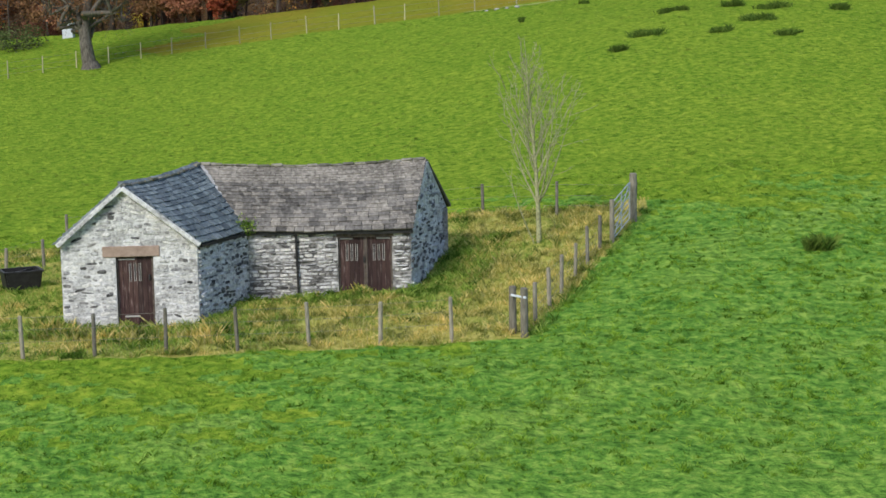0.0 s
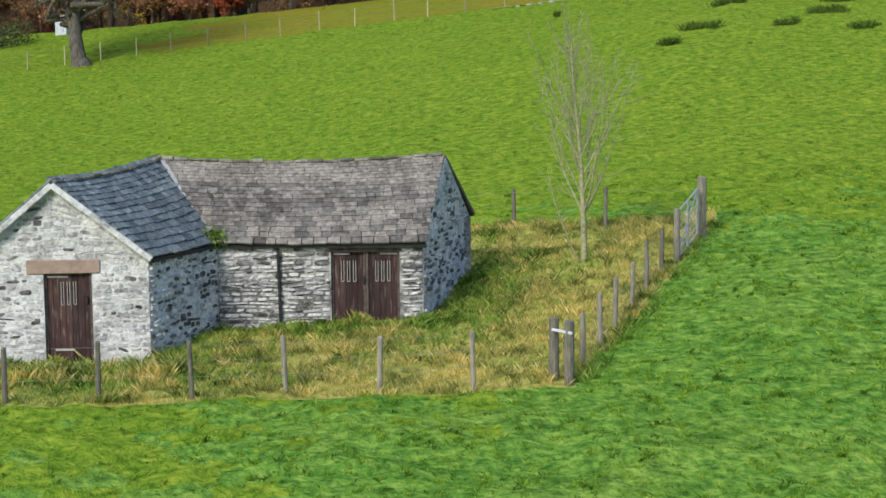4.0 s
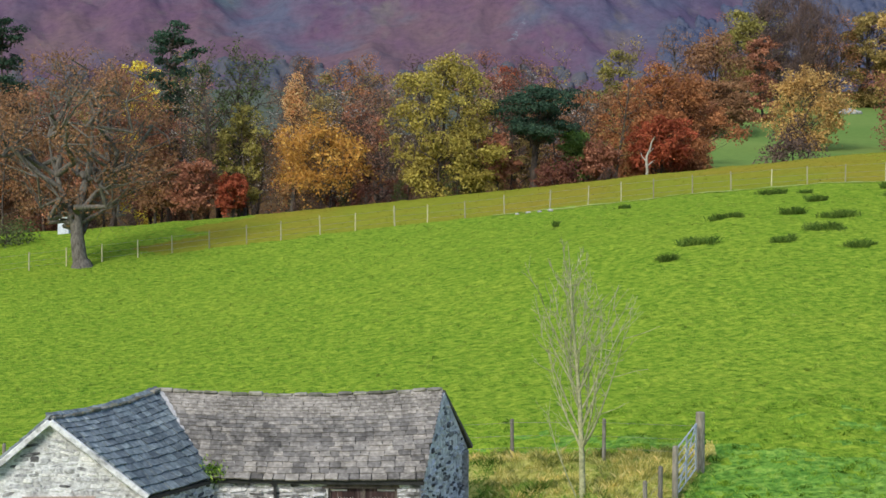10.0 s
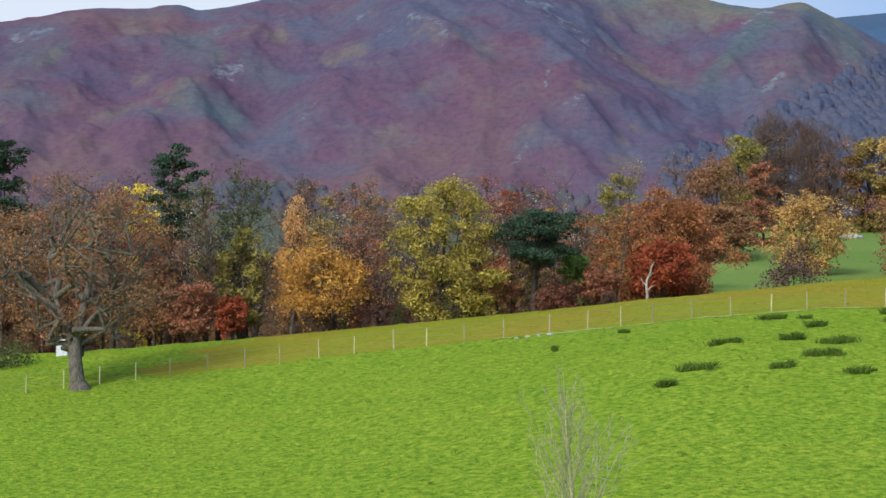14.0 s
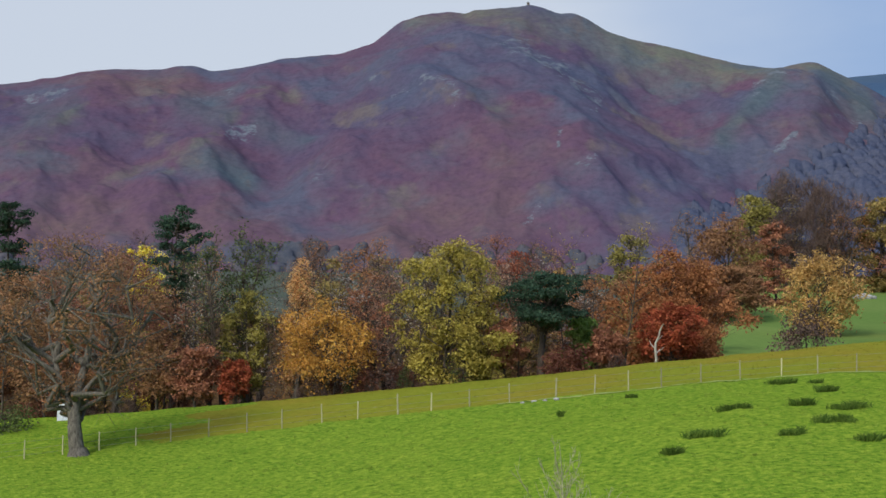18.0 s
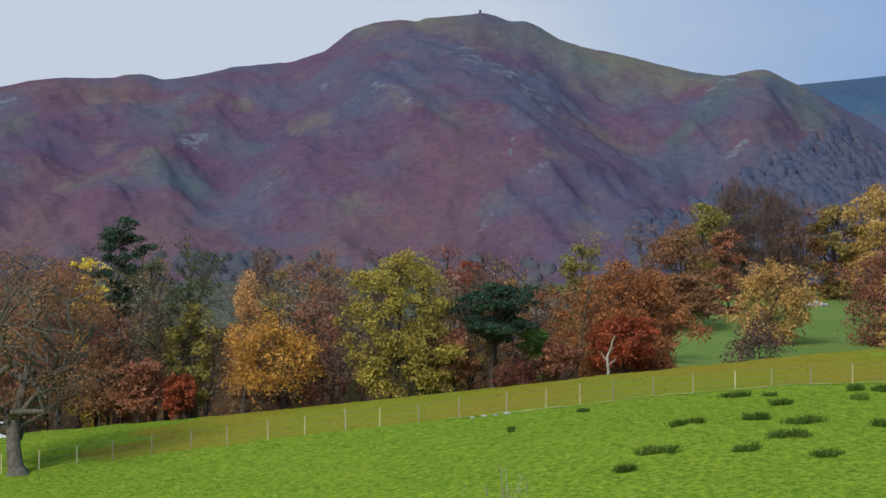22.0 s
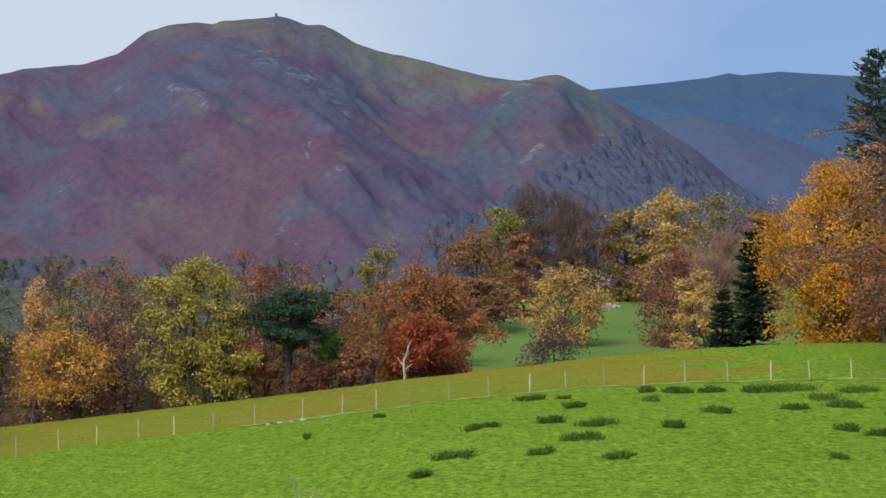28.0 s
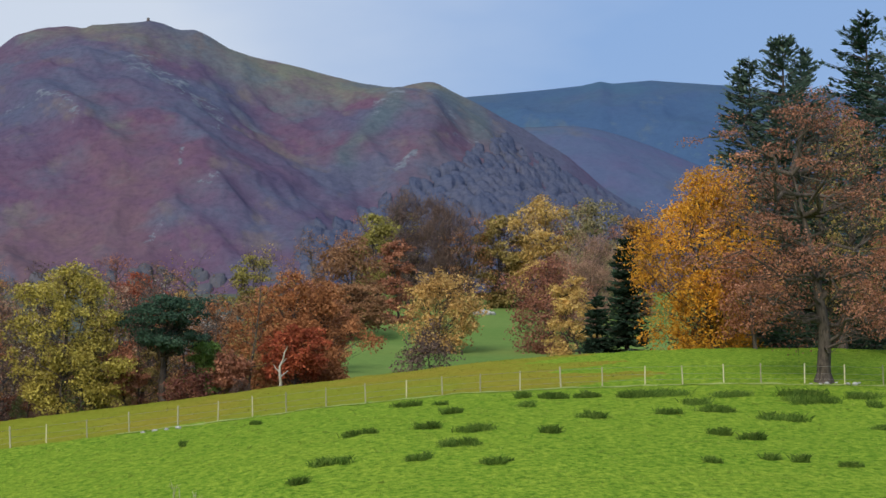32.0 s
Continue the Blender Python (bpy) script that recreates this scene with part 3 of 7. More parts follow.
def far_fence_y(x):
    return np.where(x < -3, 105 - 0.0125 * (x + 3) ** 2, 105 - 0.18 * (x + 3))


# the barn's plot: front, right, back and left edges
def in_plot(x, y):
    right = 2.35 + (y - 33.2) * 0.375
    return (y > 33.2) & (y < 47.6 - 0.35 * np.clip(x - 2, -2, 4)) & (x < right) & (x > -14.5)


def in_lush(x, y):
    """Greener, better-fed turf in front of the plot and to the right of its fence."""
    edge = 1.6 * np.sin(x * 0.7 + 0.5 * y) + 1.3 * np.sin(x * 1.9 + y * 2.6) + 1.2 * np.sin(3.7 * y - 2.3 * x) + 0.9 * np.sin(7.1 * x + 5.3 * y)
    ramp = np.where(x > 1.0, (46.0 - y) * 0.9, (31.5 - y) * 0.5 + (x + 4) * 0.35)
    return ~in_plot(x, y) & (ramp + edge > 0)


def patchy(x, y, size, seed):
    """Smooth value noise, 0 to 1, on arrays."""
    x, y = np.asarray(x, float) / size, np.asarray(y, float) / size
    i, j = np.floor(x), np.floor(y)
    u, v = x - i, y - j
    u, v = u * u * (3 - 2 * u), v * v * (3 - 2 * v)

    def cell(p, q):
        h = np.sin(p * 127.1 + q * 311.7 + seed * 74.7) * 43758.5453
        return h - np.floor(h)

    return (cell(i, j) * (1 - u) + cell(i + 1, j) * u) * (1 - v) + (cell(i, j + 1) * (1 - u) + cell(i + 1, j + 1) * u) * v


def lump(x, y):
    """Hummocks and tufts in the turf."""
    tufts = 0.27 * np.clip(patchy(x, y, 0.62, 2) - 0.60, 0, 1) + 0.045 * (patchy(x, y, 0.28, 3) - 0.5)
    return 0.09 * (patchy(x, y, 1.7, 1) - 0.5) + 0.05 * (patchy(x, y, 0.62, 2) - 0.5) + tufts * np.clip((72 - y) / 22, 0.25, 1)


gx = np.concatenate([[-2600, -1500, -800, -450, -250, -150, -100, -75], np.arange(-60, -30, 2.0), np.arange(-30, -18, 0.5), np.arange(-18, 22, 0.25), np.arange(22, 52, 0.5), np.arange(52, 90, 2.0), [100, 130, 180, 260, 450, 800, 1500, 2600]])
gy = np.concatenate([[-2600, -1200, -600, -300, -150, -80, -40], np.arange(-25, 24, 3.0), np.arange(24, 50, 0.18), np.arange(50, 126, 0.55), np.arange(126, 180, 2.0), np.arange(180, 430, 6.0), [450, 500, 560, 640, 760, 900, 1100, 1400]])
XX, YY = np.meshgrid(gx, gy, indexing="ij")
ZZ = land(XX, YY) + lump(XX, YY) * (np.abs(XX) < 90) * (YY > 20) * (YY < 126)
gme = mesh_from("ground", np.stack([XX, YY, ZZ], -1).reshape(-1, 3), grid_faces(len(gx), len(gy)), M["pasture"], True)
for key in ("rough_pasture", "rank_grass", "far_meadow", "woodland_floor", "lush_pasture", "valley_floor"):
    gme.materials.append(M[key])
cx = (0.5 * (gx[1:] + gx[:-1]))[:, None] + 0 * gy[None, 1:]
cy = (0.5 * (gy[1:] + gy[:-1]))[None, :] + 0 * gx[1:, None]
slot = np.zeros(cx.shape, np.int32)
slot[(cy > far_fence_y(cx)) & (cx + 3 * np.sin(cy * 0.9) < 31)] = 1
slot[(slot == 1) & (cx + 1.5 * np.sin(cy * 0.9) < -18 + 0.28 * (cy - 101))] = 0
slot[in_lush(cx, cy)] = 5
slot[in_plot(cx, cy)] = 2
slot[cy > 121] = 4
slot[cy > 250] = 6
slot[(cy > 140) & (cx > 0.145 * cy) & (cy < 430)] = 3
gme.polygons.foreach_set("material_index", slot.ravel())
ground = tagged(new("ground", gme), "green hillside pasture rising to a brow before the wood", "ground", kind="structure")

# ---- fells ----
SKYLINE_WEST = [(-40, 7.6), (-25, 8.3), (-14.35, 8.83), (-13.67, 8.94), (-12.64, 9.11), (-11.35, 9.43), (-9.33, 9.49), (-8.82, 9.61), (-8.31, 9.63), (-7.79, 9.49), (-6.75, 9.61), (-5.7, 9.9), (-4.83, 10.01), (-3.77, 10.1), (-2.7, 10.46), (-1.81, 11.17), (-1.1, 11.39), (-0.2, 11.51)]
SKYLINE_EAST = [(0.25, 11.45), (0.52, 11.57), (1.25, 11.61), (1.97, 11.65), (2.28, 11.71), (2.69, 11.64), (3.24, 11.43), (3.69, 11.46), (4.14, 11.27), (4.86, 10.82), (5.77, 10.57), (7.03, 10.29), (8.29, 9.94), (9.19, 9.73), (10.08, 9.66), (10.8, 9.8), (11.34, 9.82), (11.87, 9.51), (12.75, 9.08), (14.32, 8.16), (15.53, 7.37), (16.55, 6.43), (18.1, 5.3), (20.7, 4.5), (26, 3.4), (45, 3.0)]
SKYLINE = SKYLINE_WEST + SKYLINE_EAST
EYE_Z = 8.8
CREST = 1360.0
FOOT_R = 930.0


def relief(x, y, size, octaves, offset):
    """Ridged relief, -1 to 1 or so, on arrays."""
    out = np.empty(x.size)
    fx, fy = x.ravel() / size, y.ravel() / size
    for k in range(x.size):
        out[k] = noise.ridged_multi_fractal((fx[k], fy[k], offset), 0.9, 2.1, octaves, 1.0, 2.0)
    return (out - out.mean()).reshape(x.shape)


RIBS, ZONES = [], []


def rib(height, breadth, *line):
    """A rib (or, with a negative height, a gully) on the fell's face along a line of bearings and elevations, in degrees."""
    RIBS.append((height, breadth, line))


def zone(cover, amount, breadth, *line):
    """A belt of grass, green hollow or crag along such a line."""
    ZONES.append((cover, amount, breadth, line))


def nearness(az, el, line, breadth):
    """1 on the line, falling softly to 0 away from it."""
    best = np.full(az.shape, 1e9)
    for (a0, e0), (a1, e1) in zip(line, line[1:]):
        da, de = a1 - a0, e1 - e0
        s = np.clip(((az - a0) * da + (el - e0) * de) / (da * da + de * de), 0, 1)
        best = np.minimum(best, (az - a0 - s * da) ** 2 + (el - e0 - s * de) ** 2)
    return np.exp(-best / (breadth * breadth))


rib(14, 0.5, (-9.28, 5.77), (-8.58, 6.51), (-7.73, 7.4), (-6.89, 8.28), (-6.04, 8.79), (-5.17, 8.93))
rib(14, 0.5, (-8.6, 8.65), (-7.26, 9.0), (-6.53, 8.9))
rib(18, 0.7, (-3.55, 7.09), (-2.44, 7.6), (-0.8, 8.26), (0.83, 8.32), (2.49, 8.15), (4.13, 7.52), (5.13, 7.25), (6.14, 6.49), (7.03, 5.11))
rib(10, 0.35, (2.21, 4.63), (3.04, 5.09), (4.3, 5.59), (4.84, 5.37))
rib(12, 0.5, (2.61, 6.13), (3.87, 6.32), (4.39, 6.0))
rib(6, 0.4, (-2.42, 4.12), (-0.67, 5.38), (1.24, 5.88))
rib(8, 0.6, (1.61, 10.27), (3.12, 9.66), (3.77, 8.89))
rib(18, 0.6, (11.35, 9.73), (10.08, 8.95), (9.06, 8.22), (8.31, 7.84))
rib(10, 0.3, (11.33, 8.3), (10.7, 7.32), (10.19, 6.82))
rib(8, 0.3, (-2.7, 9.22), (-1.3, 9.12), (-0.68, 8.63), (0.08, 8.14))
rib(8, 0.3, (-5.68, 9.65), (-3.45, 9.83), (-1.68, 9.86), (0.07, 10.0))
rib(7, 0.3, (-4.97, 5.96), (-4.09, 6.33), (-3.3, 6.78))
rib(-14, 0.8, (-5.16, 7.98), (-3.93, 8.27))
rib(-10, 0.6, (-7.77, 8.19), (-8.79, 7.29))
rib(-14, 0.9, (6.15, 9.0), (8.06, 7.99), (9.05, 6.83), (7.71, 5.35))
rib(-8, 0.5, (5.74, 6.26), (7.18, 6.25))
rib(-6, 0.4, (1.25, 9.83), (0.53, 8.94), (1.24, 8.68))
zone("grass", 0.9, 0.75, (0.52, 11.41), (2.28, 11.39), (3.78, 11.11), (5.4, 10.39), (7.57, 10.02), (9.9, 9.55))
zone("grass", 0.7, 0.5, (-1.45, 11.13), (0.52, 11.27))
zone("grass", 0.6, 0.3, (-8.27, 6.78), (-7.71, 7.4), (-6.89, 8.28), (-6.04, 8.75), (-5.17, 8.86))
zone("grass", 0.6, 0.3, (5.76, 8.76), (4.5, 9.83), (3.41, 10.37))
zone("grass", 0.7, 0.4, (10.98, 9.6), (12.22, 9.09))
zone("grass", 0.6, 0.18, (8.45, 8.05), (9.08, 8.1))
zone("grass", 0.5, 0.2, (-9.28, 5.89), (-8.95, 6.16))
zone("grass", 0.5, 0.16, (0.53, 7.79), (1.96, 8.09), (3.05, 7.88))
zone("hollow", 0.9, 0.5, (-8.35, 6.31), (-6.71, 6.3))
zone("hollow", 0.7, 0.5, (-8.63, 8.34), (-7.43, 8.2))
zone("hollow", 0.6, 0.4, (-6.21, 7.96), (-4.81, 7.73))
zone("hollow", 0.5, 0.5, (0.53, 8.59), (1.24, 7.88))
zone("crag", 0.9, 0.8, (1.97, 10.19), (3.41, 9.48), (4.31, 8.68))
zone("crag", 0.9, 0.3, (-1.09, 8.66), (-0.37, 8.49), (-0.01, 7.96))
zone("crag", 1.0, 0.28, (-7.16, 7.56), (-6.47, 7.87))
zone("crag", 0.9, 0.4, (9.54, 8.8), (10.44, 9.4))
zone("crag", 0.7, 0.6, (11.15, 9.03), (12.55, 7.76))
zone("crag", 0.9, 0.15, (-2.78, 9.2), (-2.43, 9.12))
zone("crag", 0.9, 0.15, (-2.07, 8.53), (-1.53, 8.57))
zone("crag", 0.7, 0.4, (-8.47, 8.69), (-7.26, 8.9))
zone("crag", 1.0, 0.16, (3.31, 6.81), (3.26, 6.45))
zone("crag", 0.9, 0.22, (3.85, 5.73), (4.39, 5.87))
zone("crag", 0.8, 0.3, (-4.62, 5.97), (-3.92, 6.42))
zone("crag", 1.0, 0.2, (10.06, 7.28), (10.68, 7.54))
zone("crag", 0.8, 0.15, (2.23, 4.66), (2.86, 5.11))
zone("crag", 0.7, 0.12, (1.6, 6.81), (1.69, 6.45))


zone("grass", 1.0, 0.5, (6.46, 10.25), (7.54, 10.0), (8.61, 9.66), (9.88, 9.56), (11.14, 9.6), (11.86, 9.33), (12.76, 8.73))
zone("hollow", 0.9, 0.45, (11.68, 9.1), (12.75, 8.37), (13.73, 7.73))
zone("hollow", 0.9, 0.35, (10.05, 8.85), (8.96, 8.15), (8.41, 7.8))
zone("hollow", 0.6, 0.5, (-13.2, 7.6), (-12.0, 7.9))
zone("crag", 0.8, 0.35, (-13.4, 8.4), (-12.4, 8.5))
zone("grass", 0.6, 0.25, (-13.6, 6.6), (-12.4, 7.4), (-11.6, 8.2))
zone("hollow", 0.5, 0.6, (-14.0, 7.0), (-13.0, 6.4))
rib(12, 0.5, (-13.8, 6.2), (-12.4, 7.4), (-11.4, 8.4))
zone("wooded", 1.0, 0.9, (8.2, 4.6), (10.5, 5.6), (12.8, 6.7), (14.5, 5.6), (17.0, 4.6))
zone("wooded", 0.8, 0.7, (10.5, 4.4), (13.0, 5.0), (16.0, 4.2))
zone("wooded", 0.7, 0.35, (7.0, 4.9), (8.6, 5.3))
zone("wooded", 0.8, 0.35, (-8.0, 3.6), (-5.5, 3.9), (-2.0, 3.5))


def fell_base(az, r):
    """The fell without its ribs: heights, and the share of the climb."""
    line = [[a for a, _ in SKYLINE], [e for _, e in SKYLINE]]
    sharp = np.clip((r - 1230) / (CREST - 1230), 0, 1) ** 2
    soft = sum(np.interp(az + k * 0.75, *line) for k in range(-4, 5)) / 9
    el = soft + (sum(np.interp(az + k * 0.05, *line) for k in range(-2, 3)) / 5 - soft) * sharp
    top = EYE_Z + CREST * np.tan(np.radians(el))
    t = np.clip((r - FOOT_R) / (CREST - FOOT_R), 0, 1)
    return 46.0 + (top - 46.0) * (0.80 * t + 0.20 * t * t * (3 - 2 * t)), t


def fell_height(az, r):
    z, t = fell_base(az, r)
    el = np.degrees(np.arctan2(z - EYE_Z, r))
    x, y = r * np.sin(np.radians(az)), r * np.cos(np.radians(az))
    win = np.clip(t / 0.12, 0, 1) * np.clip((1 - t) / 0.16, 0, 1)
    for h, w, line in RIBS:
        z = z + win * 0.75 * h * nearness(az, el, line, 2.0 * w)
    z = z + win * (8 * relief(x + 0.75 * y, 0.6 * y - 0.3 * x, 190, 6, 3.1) + 7 * relief(x + 0.45 * y, 0.7 * y - 0.2 * x, 100, 6, 5.3) - 3)
    z = z + (t > 0.05) * 1.5 * relief(x, y, 34, 5, 7.7) * np.clip((1.04 - t) / 0.12, 0.6, 1)
    return np.where(r > CREST, z - 0.45 * (r - CREST), z)


az = np.concatenate([np.arange(-40, -17, 0.5), np.arange(-17, 24, 0.07), np.arange(24, 45, 0.5)])
rad = np.concatenate([np.arange(850, 1400, 3.6), np.arange(1400, 1800, 50.0)])
AZ, RR = np.meshgrid(np.radians(az), rad, indexing="ij")
FZ = fell_height(np.degrees(AZ), RR)
FELL_AZ, FELL_RAD, FELL_Z = az, rad, FZ
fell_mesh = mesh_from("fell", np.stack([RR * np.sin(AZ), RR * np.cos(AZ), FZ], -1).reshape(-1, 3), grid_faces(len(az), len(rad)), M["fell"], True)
FELL_EL = np.degrees(np.arctan2(fell_base(np.degrees(AZ), RR)[0] - EYE_Z, RR))
for cover in ("grass", "hollow", "crag", "wooded"):
    share = np.zeros(AZ.shape)
    for kind, amount, breadth, line in ZONES:
        if kind == cover:
            share = np.maximum(share, amount * nearness(np.degrees(AZ), FELL_EL, line, breadth))
    layer = fell_mesh.attributes.new(cover, "FLOAT", "POINT")
    layer.data.foreach_set("value", share.astype(np.float32).ravel())
fell = tagged(new("fell", fell_mesh), "bracken fell with grassy top and grey crags, purple-blue haze in its colour", "mountain", kind="structure")
FARLINE = [(-5, 7.0), (8, 8.8), (12.4, 9.32), (14.8, 9.48), (16.0, 9.58), (16.6, 9.70), (17.0, 9.62), (18.2, 9.68), (20.5, 9.44), (22.6, 9.12), (25.5, 9.0), (40, 8.4)]
az = np.arange(-5, 34, 0.1)
rad = np.concatenate([np.arange(1900, 2850, 14.0), np.arange(2850, 3300, 60.0)])
AZ, RR = np.meshgrid(np.radians(az), rad, indexing="ij")
el = np.interp(np.degrees(AZ), [a for a, _ in FARLINE], [e for _, e in FARLINE])
t = np.clip((RR - 2050) / 750, 0, 1)
FZ = 110 + (EYE_Z + 2800 * np.tan(np.radians(el)) - 110) * (0.35 * t + 0.65 * t * t * (3 - 2 * t)) + 40 * np.sin(np.pi * t) * (relief(RR * np.sin(AZ) + 0.3 * RR * np.cos(AZ), RR * np.cos(AZ) * 0.8, 420, 6, 1.3) - 0.4)
FZ = np.where(RR > 2800, FZ - 0.5 * (RR - 2800), FZ)
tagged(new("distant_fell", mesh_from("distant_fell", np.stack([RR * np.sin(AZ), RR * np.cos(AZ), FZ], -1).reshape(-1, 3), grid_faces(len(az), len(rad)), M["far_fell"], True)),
       "distant fell under low cloud, blue haze in its colour", "mountain", kind="structure")
SPUR = [(6, 8.5), (10.0, 8.45), (12.9, 8.38), (14.4, 8.30), (15.5, 8.36), (16.4, 8.25), (17.8, 7.78), (19.7, 6.95), (20.8, 6.45), (24, 5.6), (30, 4.6)]
az = np.arange(6, 30, 0.1)
rad = np.concatenate([np.arange(1420, 1900, 9.0), np.arange(1900, 2100, 40.0)])
AZ, RR = np.meshgrid(np.radians(az), rad, indexing="ij")
el = sum(np.interp(np.degrees(AZ) + k * 0.3, [a for a, _ in SPUR], [e for _, e in SPUR]) for k in range(-2, 3)) / 5
t = np.clip((RR - 1420) / 460, 0, 1)
FZ = 70 + (EYE_Z + 1880 * np.tan(np.radians(el)) - 70) * (0.7 * t + 0.3 * t * t * (3 - 2 * t)) + 22 * np.sin(np.pi * t) * (relief(RR * np.sin(AZ) + 0.5 * RR * np.cos(AZ), RR * np.cos(AZ) * 0.7, 300, 6, 2.7) - 0.3)
FZ = np.where(RR > 1880, FZ - 0.5 * (RR - 1880), FZ)
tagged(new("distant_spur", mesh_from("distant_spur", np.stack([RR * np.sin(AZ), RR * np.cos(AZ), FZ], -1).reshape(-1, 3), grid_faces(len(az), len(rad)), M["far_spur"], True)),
       "lower purple spur before the distant fell, slate-blue haze in its colour", "mountain", kind="structure")

# ---- trees ----


def limb(rng, start, way, length, radius, steps, wander, lift, segs, end_r=0.25):
    """A crooked, tapering limb; returns its points."""
    pts, p, d = [start], np.array(start, float), np.array(way, float)
    for k in range(steps):
        d = d + rng.normal(size=3) * wander + np.array([0, 0, lift])
        d /= np.linalg.norm(d)
        q = p + d * length / steps
        r0 = radius * (1 - (1 - end_r) * k / steps)
        r1 = radius * (1 - (1 - end_r) * (k + 1) / steps)
        segs.append((*p, *q, r0, r1))
        p = q
        pts.append(q)
    return pts, d


SHAPES = {  # clear stem, limbs, limb rise, twist, leaves, leaf size, crown profile
    "bare": (0.18, 20, 0.95, 0.20, 1400, 0.18),
}


def crown_reach(kind, t):
    return 0.55 + 0.45 * math.sin(math.pi * (0.15 + 0.75 * t))


def tree_meshes(kind, seed, height, width, trunk_r, leaf, thin=1.0, far=False, lean=0.02, tip=(0, 0)):
    rng = np.random.default_rng(seed)
    clear, limbs, rise, wander, leaves, size = SHAPES[kind]
    trunk, fine, twigs, heavy = [], [], [], []
    stem, _ = limb(rng, (0, 0, -0.3), (tip[0] + rng.normal() * lean, tip[1] + rng.normal() * lean, 1), height * 0.93 + 0.3, trunk_r, 10, 0.05 if kind != "oak" else 0.09, 0.06, trunk, 0.12)
    stem = np.array(stem)
    trunk.insert(0, (0, 0, -0.35, *stem[1] * 0.35, trunk_r * 1.7, trunk_r * 1.0))
    for i in range(limbs):
        t = (i + rng.uniform(0.1, 0.9)) / limbs
        h = clear + (0.97 - clear) * t
        f = np.clip(h, 0, 0.999) * 10
        at = stem[int(f)] + (stem[int(f) + 1] - stem[int(f)]) * (f % 1)
        a = i * 2.4 + rng.uniform(-0.5, 0.5)
        up = rise * (0.4 + 0.9 * t) + rng.uniform(-0.15, 0.25)
        reach = width / 2 * crown_reach(kind, t) * rng.uniform(0.72, 1.12)
        way = np.array([math.cos(a), math.sin(a), up])
        way /= np.linalg.norm(way)
        length = min(reach / max(0.35, math.hypot(way[0], way[1])), height * 0.42)
        pts, d = limb(rng, at, way, length, trunk_r * (0.42 - 0.25 * t), 5, wander, 0.03, trunk, 0.22)
        for k in range(1, 6):
            for j in range(2 if k < 5 else 3):
                w2 = d * 0.5 + rng.normal(size=3) * 0.75 + np.array([0, 0, 0.15])
                w2 /= np.linalg.norm(w2)
                p2, d2 = limb(rng, pts[k], w2, length * rng.uniform(0.22, 0.42), trunk_r * 0.09, 3, 0.25, 0.02, fine, 0.3)
                share = rng.uniform(0.05, 1.0) ** 2.2
                twigs.extend(p2[1:])
                heavy.extend([share] * 3)
                if not far:
                    for q in p2[1:]:
                        w3 = d2 * 0.5 + rng.normal(size=3) * 0.7
                        w3 /= np.linalg.norm(w3)
                        e = q + w3 * length * rng.uniform(0.10, 0.2)
                        fine.append((*q, *e, trunk_r * 0.035, trunk_r * 0.015))
                        twigs.append(e)
                        heavy.append(share)
    v0, f0 = tubes(trunk, 6)
    v1, f1 = tubes(fine, 3)
    wood = mesh_from("trunk", np.concatenate([v0, v1]), np.concatenate([f0, f1 + len(v0)]), None, True)
    twigs = np.array(twigs)
    n = int(leaves * thin)
    weight = np.array(heavy)
    pick = rng.choice(len(twigs), n, p=weight / weight.sum())
    spread = 0.034 * width + 0.07
    pts = twigs[pick] + rng.normal(size=(n, 3)) * spread * np.array([1, 1, 0.55])
    scale = 1.2 if far else 1.0
    v2, f2 = leaf_cards(pts, size * scale * (0.75 + min(width, 7.0) / 22), rng, 0.45)
    return wood, mesh_from("crown", v2, f2, M["leaf_" + leaf])


LOBED = {  # foot of the crown, limbs, size of a spray, flatness, leaves, share of bare sprays, pointedness, how steeply the limbs rise, crookedness, stems
    "broad": (-0.08, 24, 0.095, 0.66, 9000, 0.14, 0.35, 0.80, 0.05, 2),
    "grand": (-0.02, 40, 0.070, 0.74, 15500, 0.14, 0.15, 1.0, 0.06, 5),
    "dome": (-0.16, 64, 0.085, 0.74, 15000, 0.03, 0.0, 0.9, 0.05, 5),
    "birch": (0.10, 18, 0.14, 1.4, 7500, 0.0, 0.8, 0.9, 0.03, 1),
    "pine": (0.52, 20, 0.10, 0.46, 7500, 0.05, 0.4, 0.25, 0.06, 1),
    "stonepine": (0.40, 26, 0.085, 0.34, 10000, 0.04, 0.0, 0.45, 0.07, 2),
    "standing": (0.16, 30, 0.075, 0.66, 10000, 0.22, 0.0, 0.55, 0.13, 3),
    "spreading": (0.06, 40, 0.062, 0.42, 12500, 0.26, 0.0, 0.30, 0.08, 1),
    "twiggy": (0.06, 26, 0.11, 0.95, 8000, 0.0, 0.0, 1.1, 0.04, 3),
    "bush": (-0.85, 17, 0.12, 0.9, 3400, 0.0, 0.0, 0.85, 0.05, 1),
}


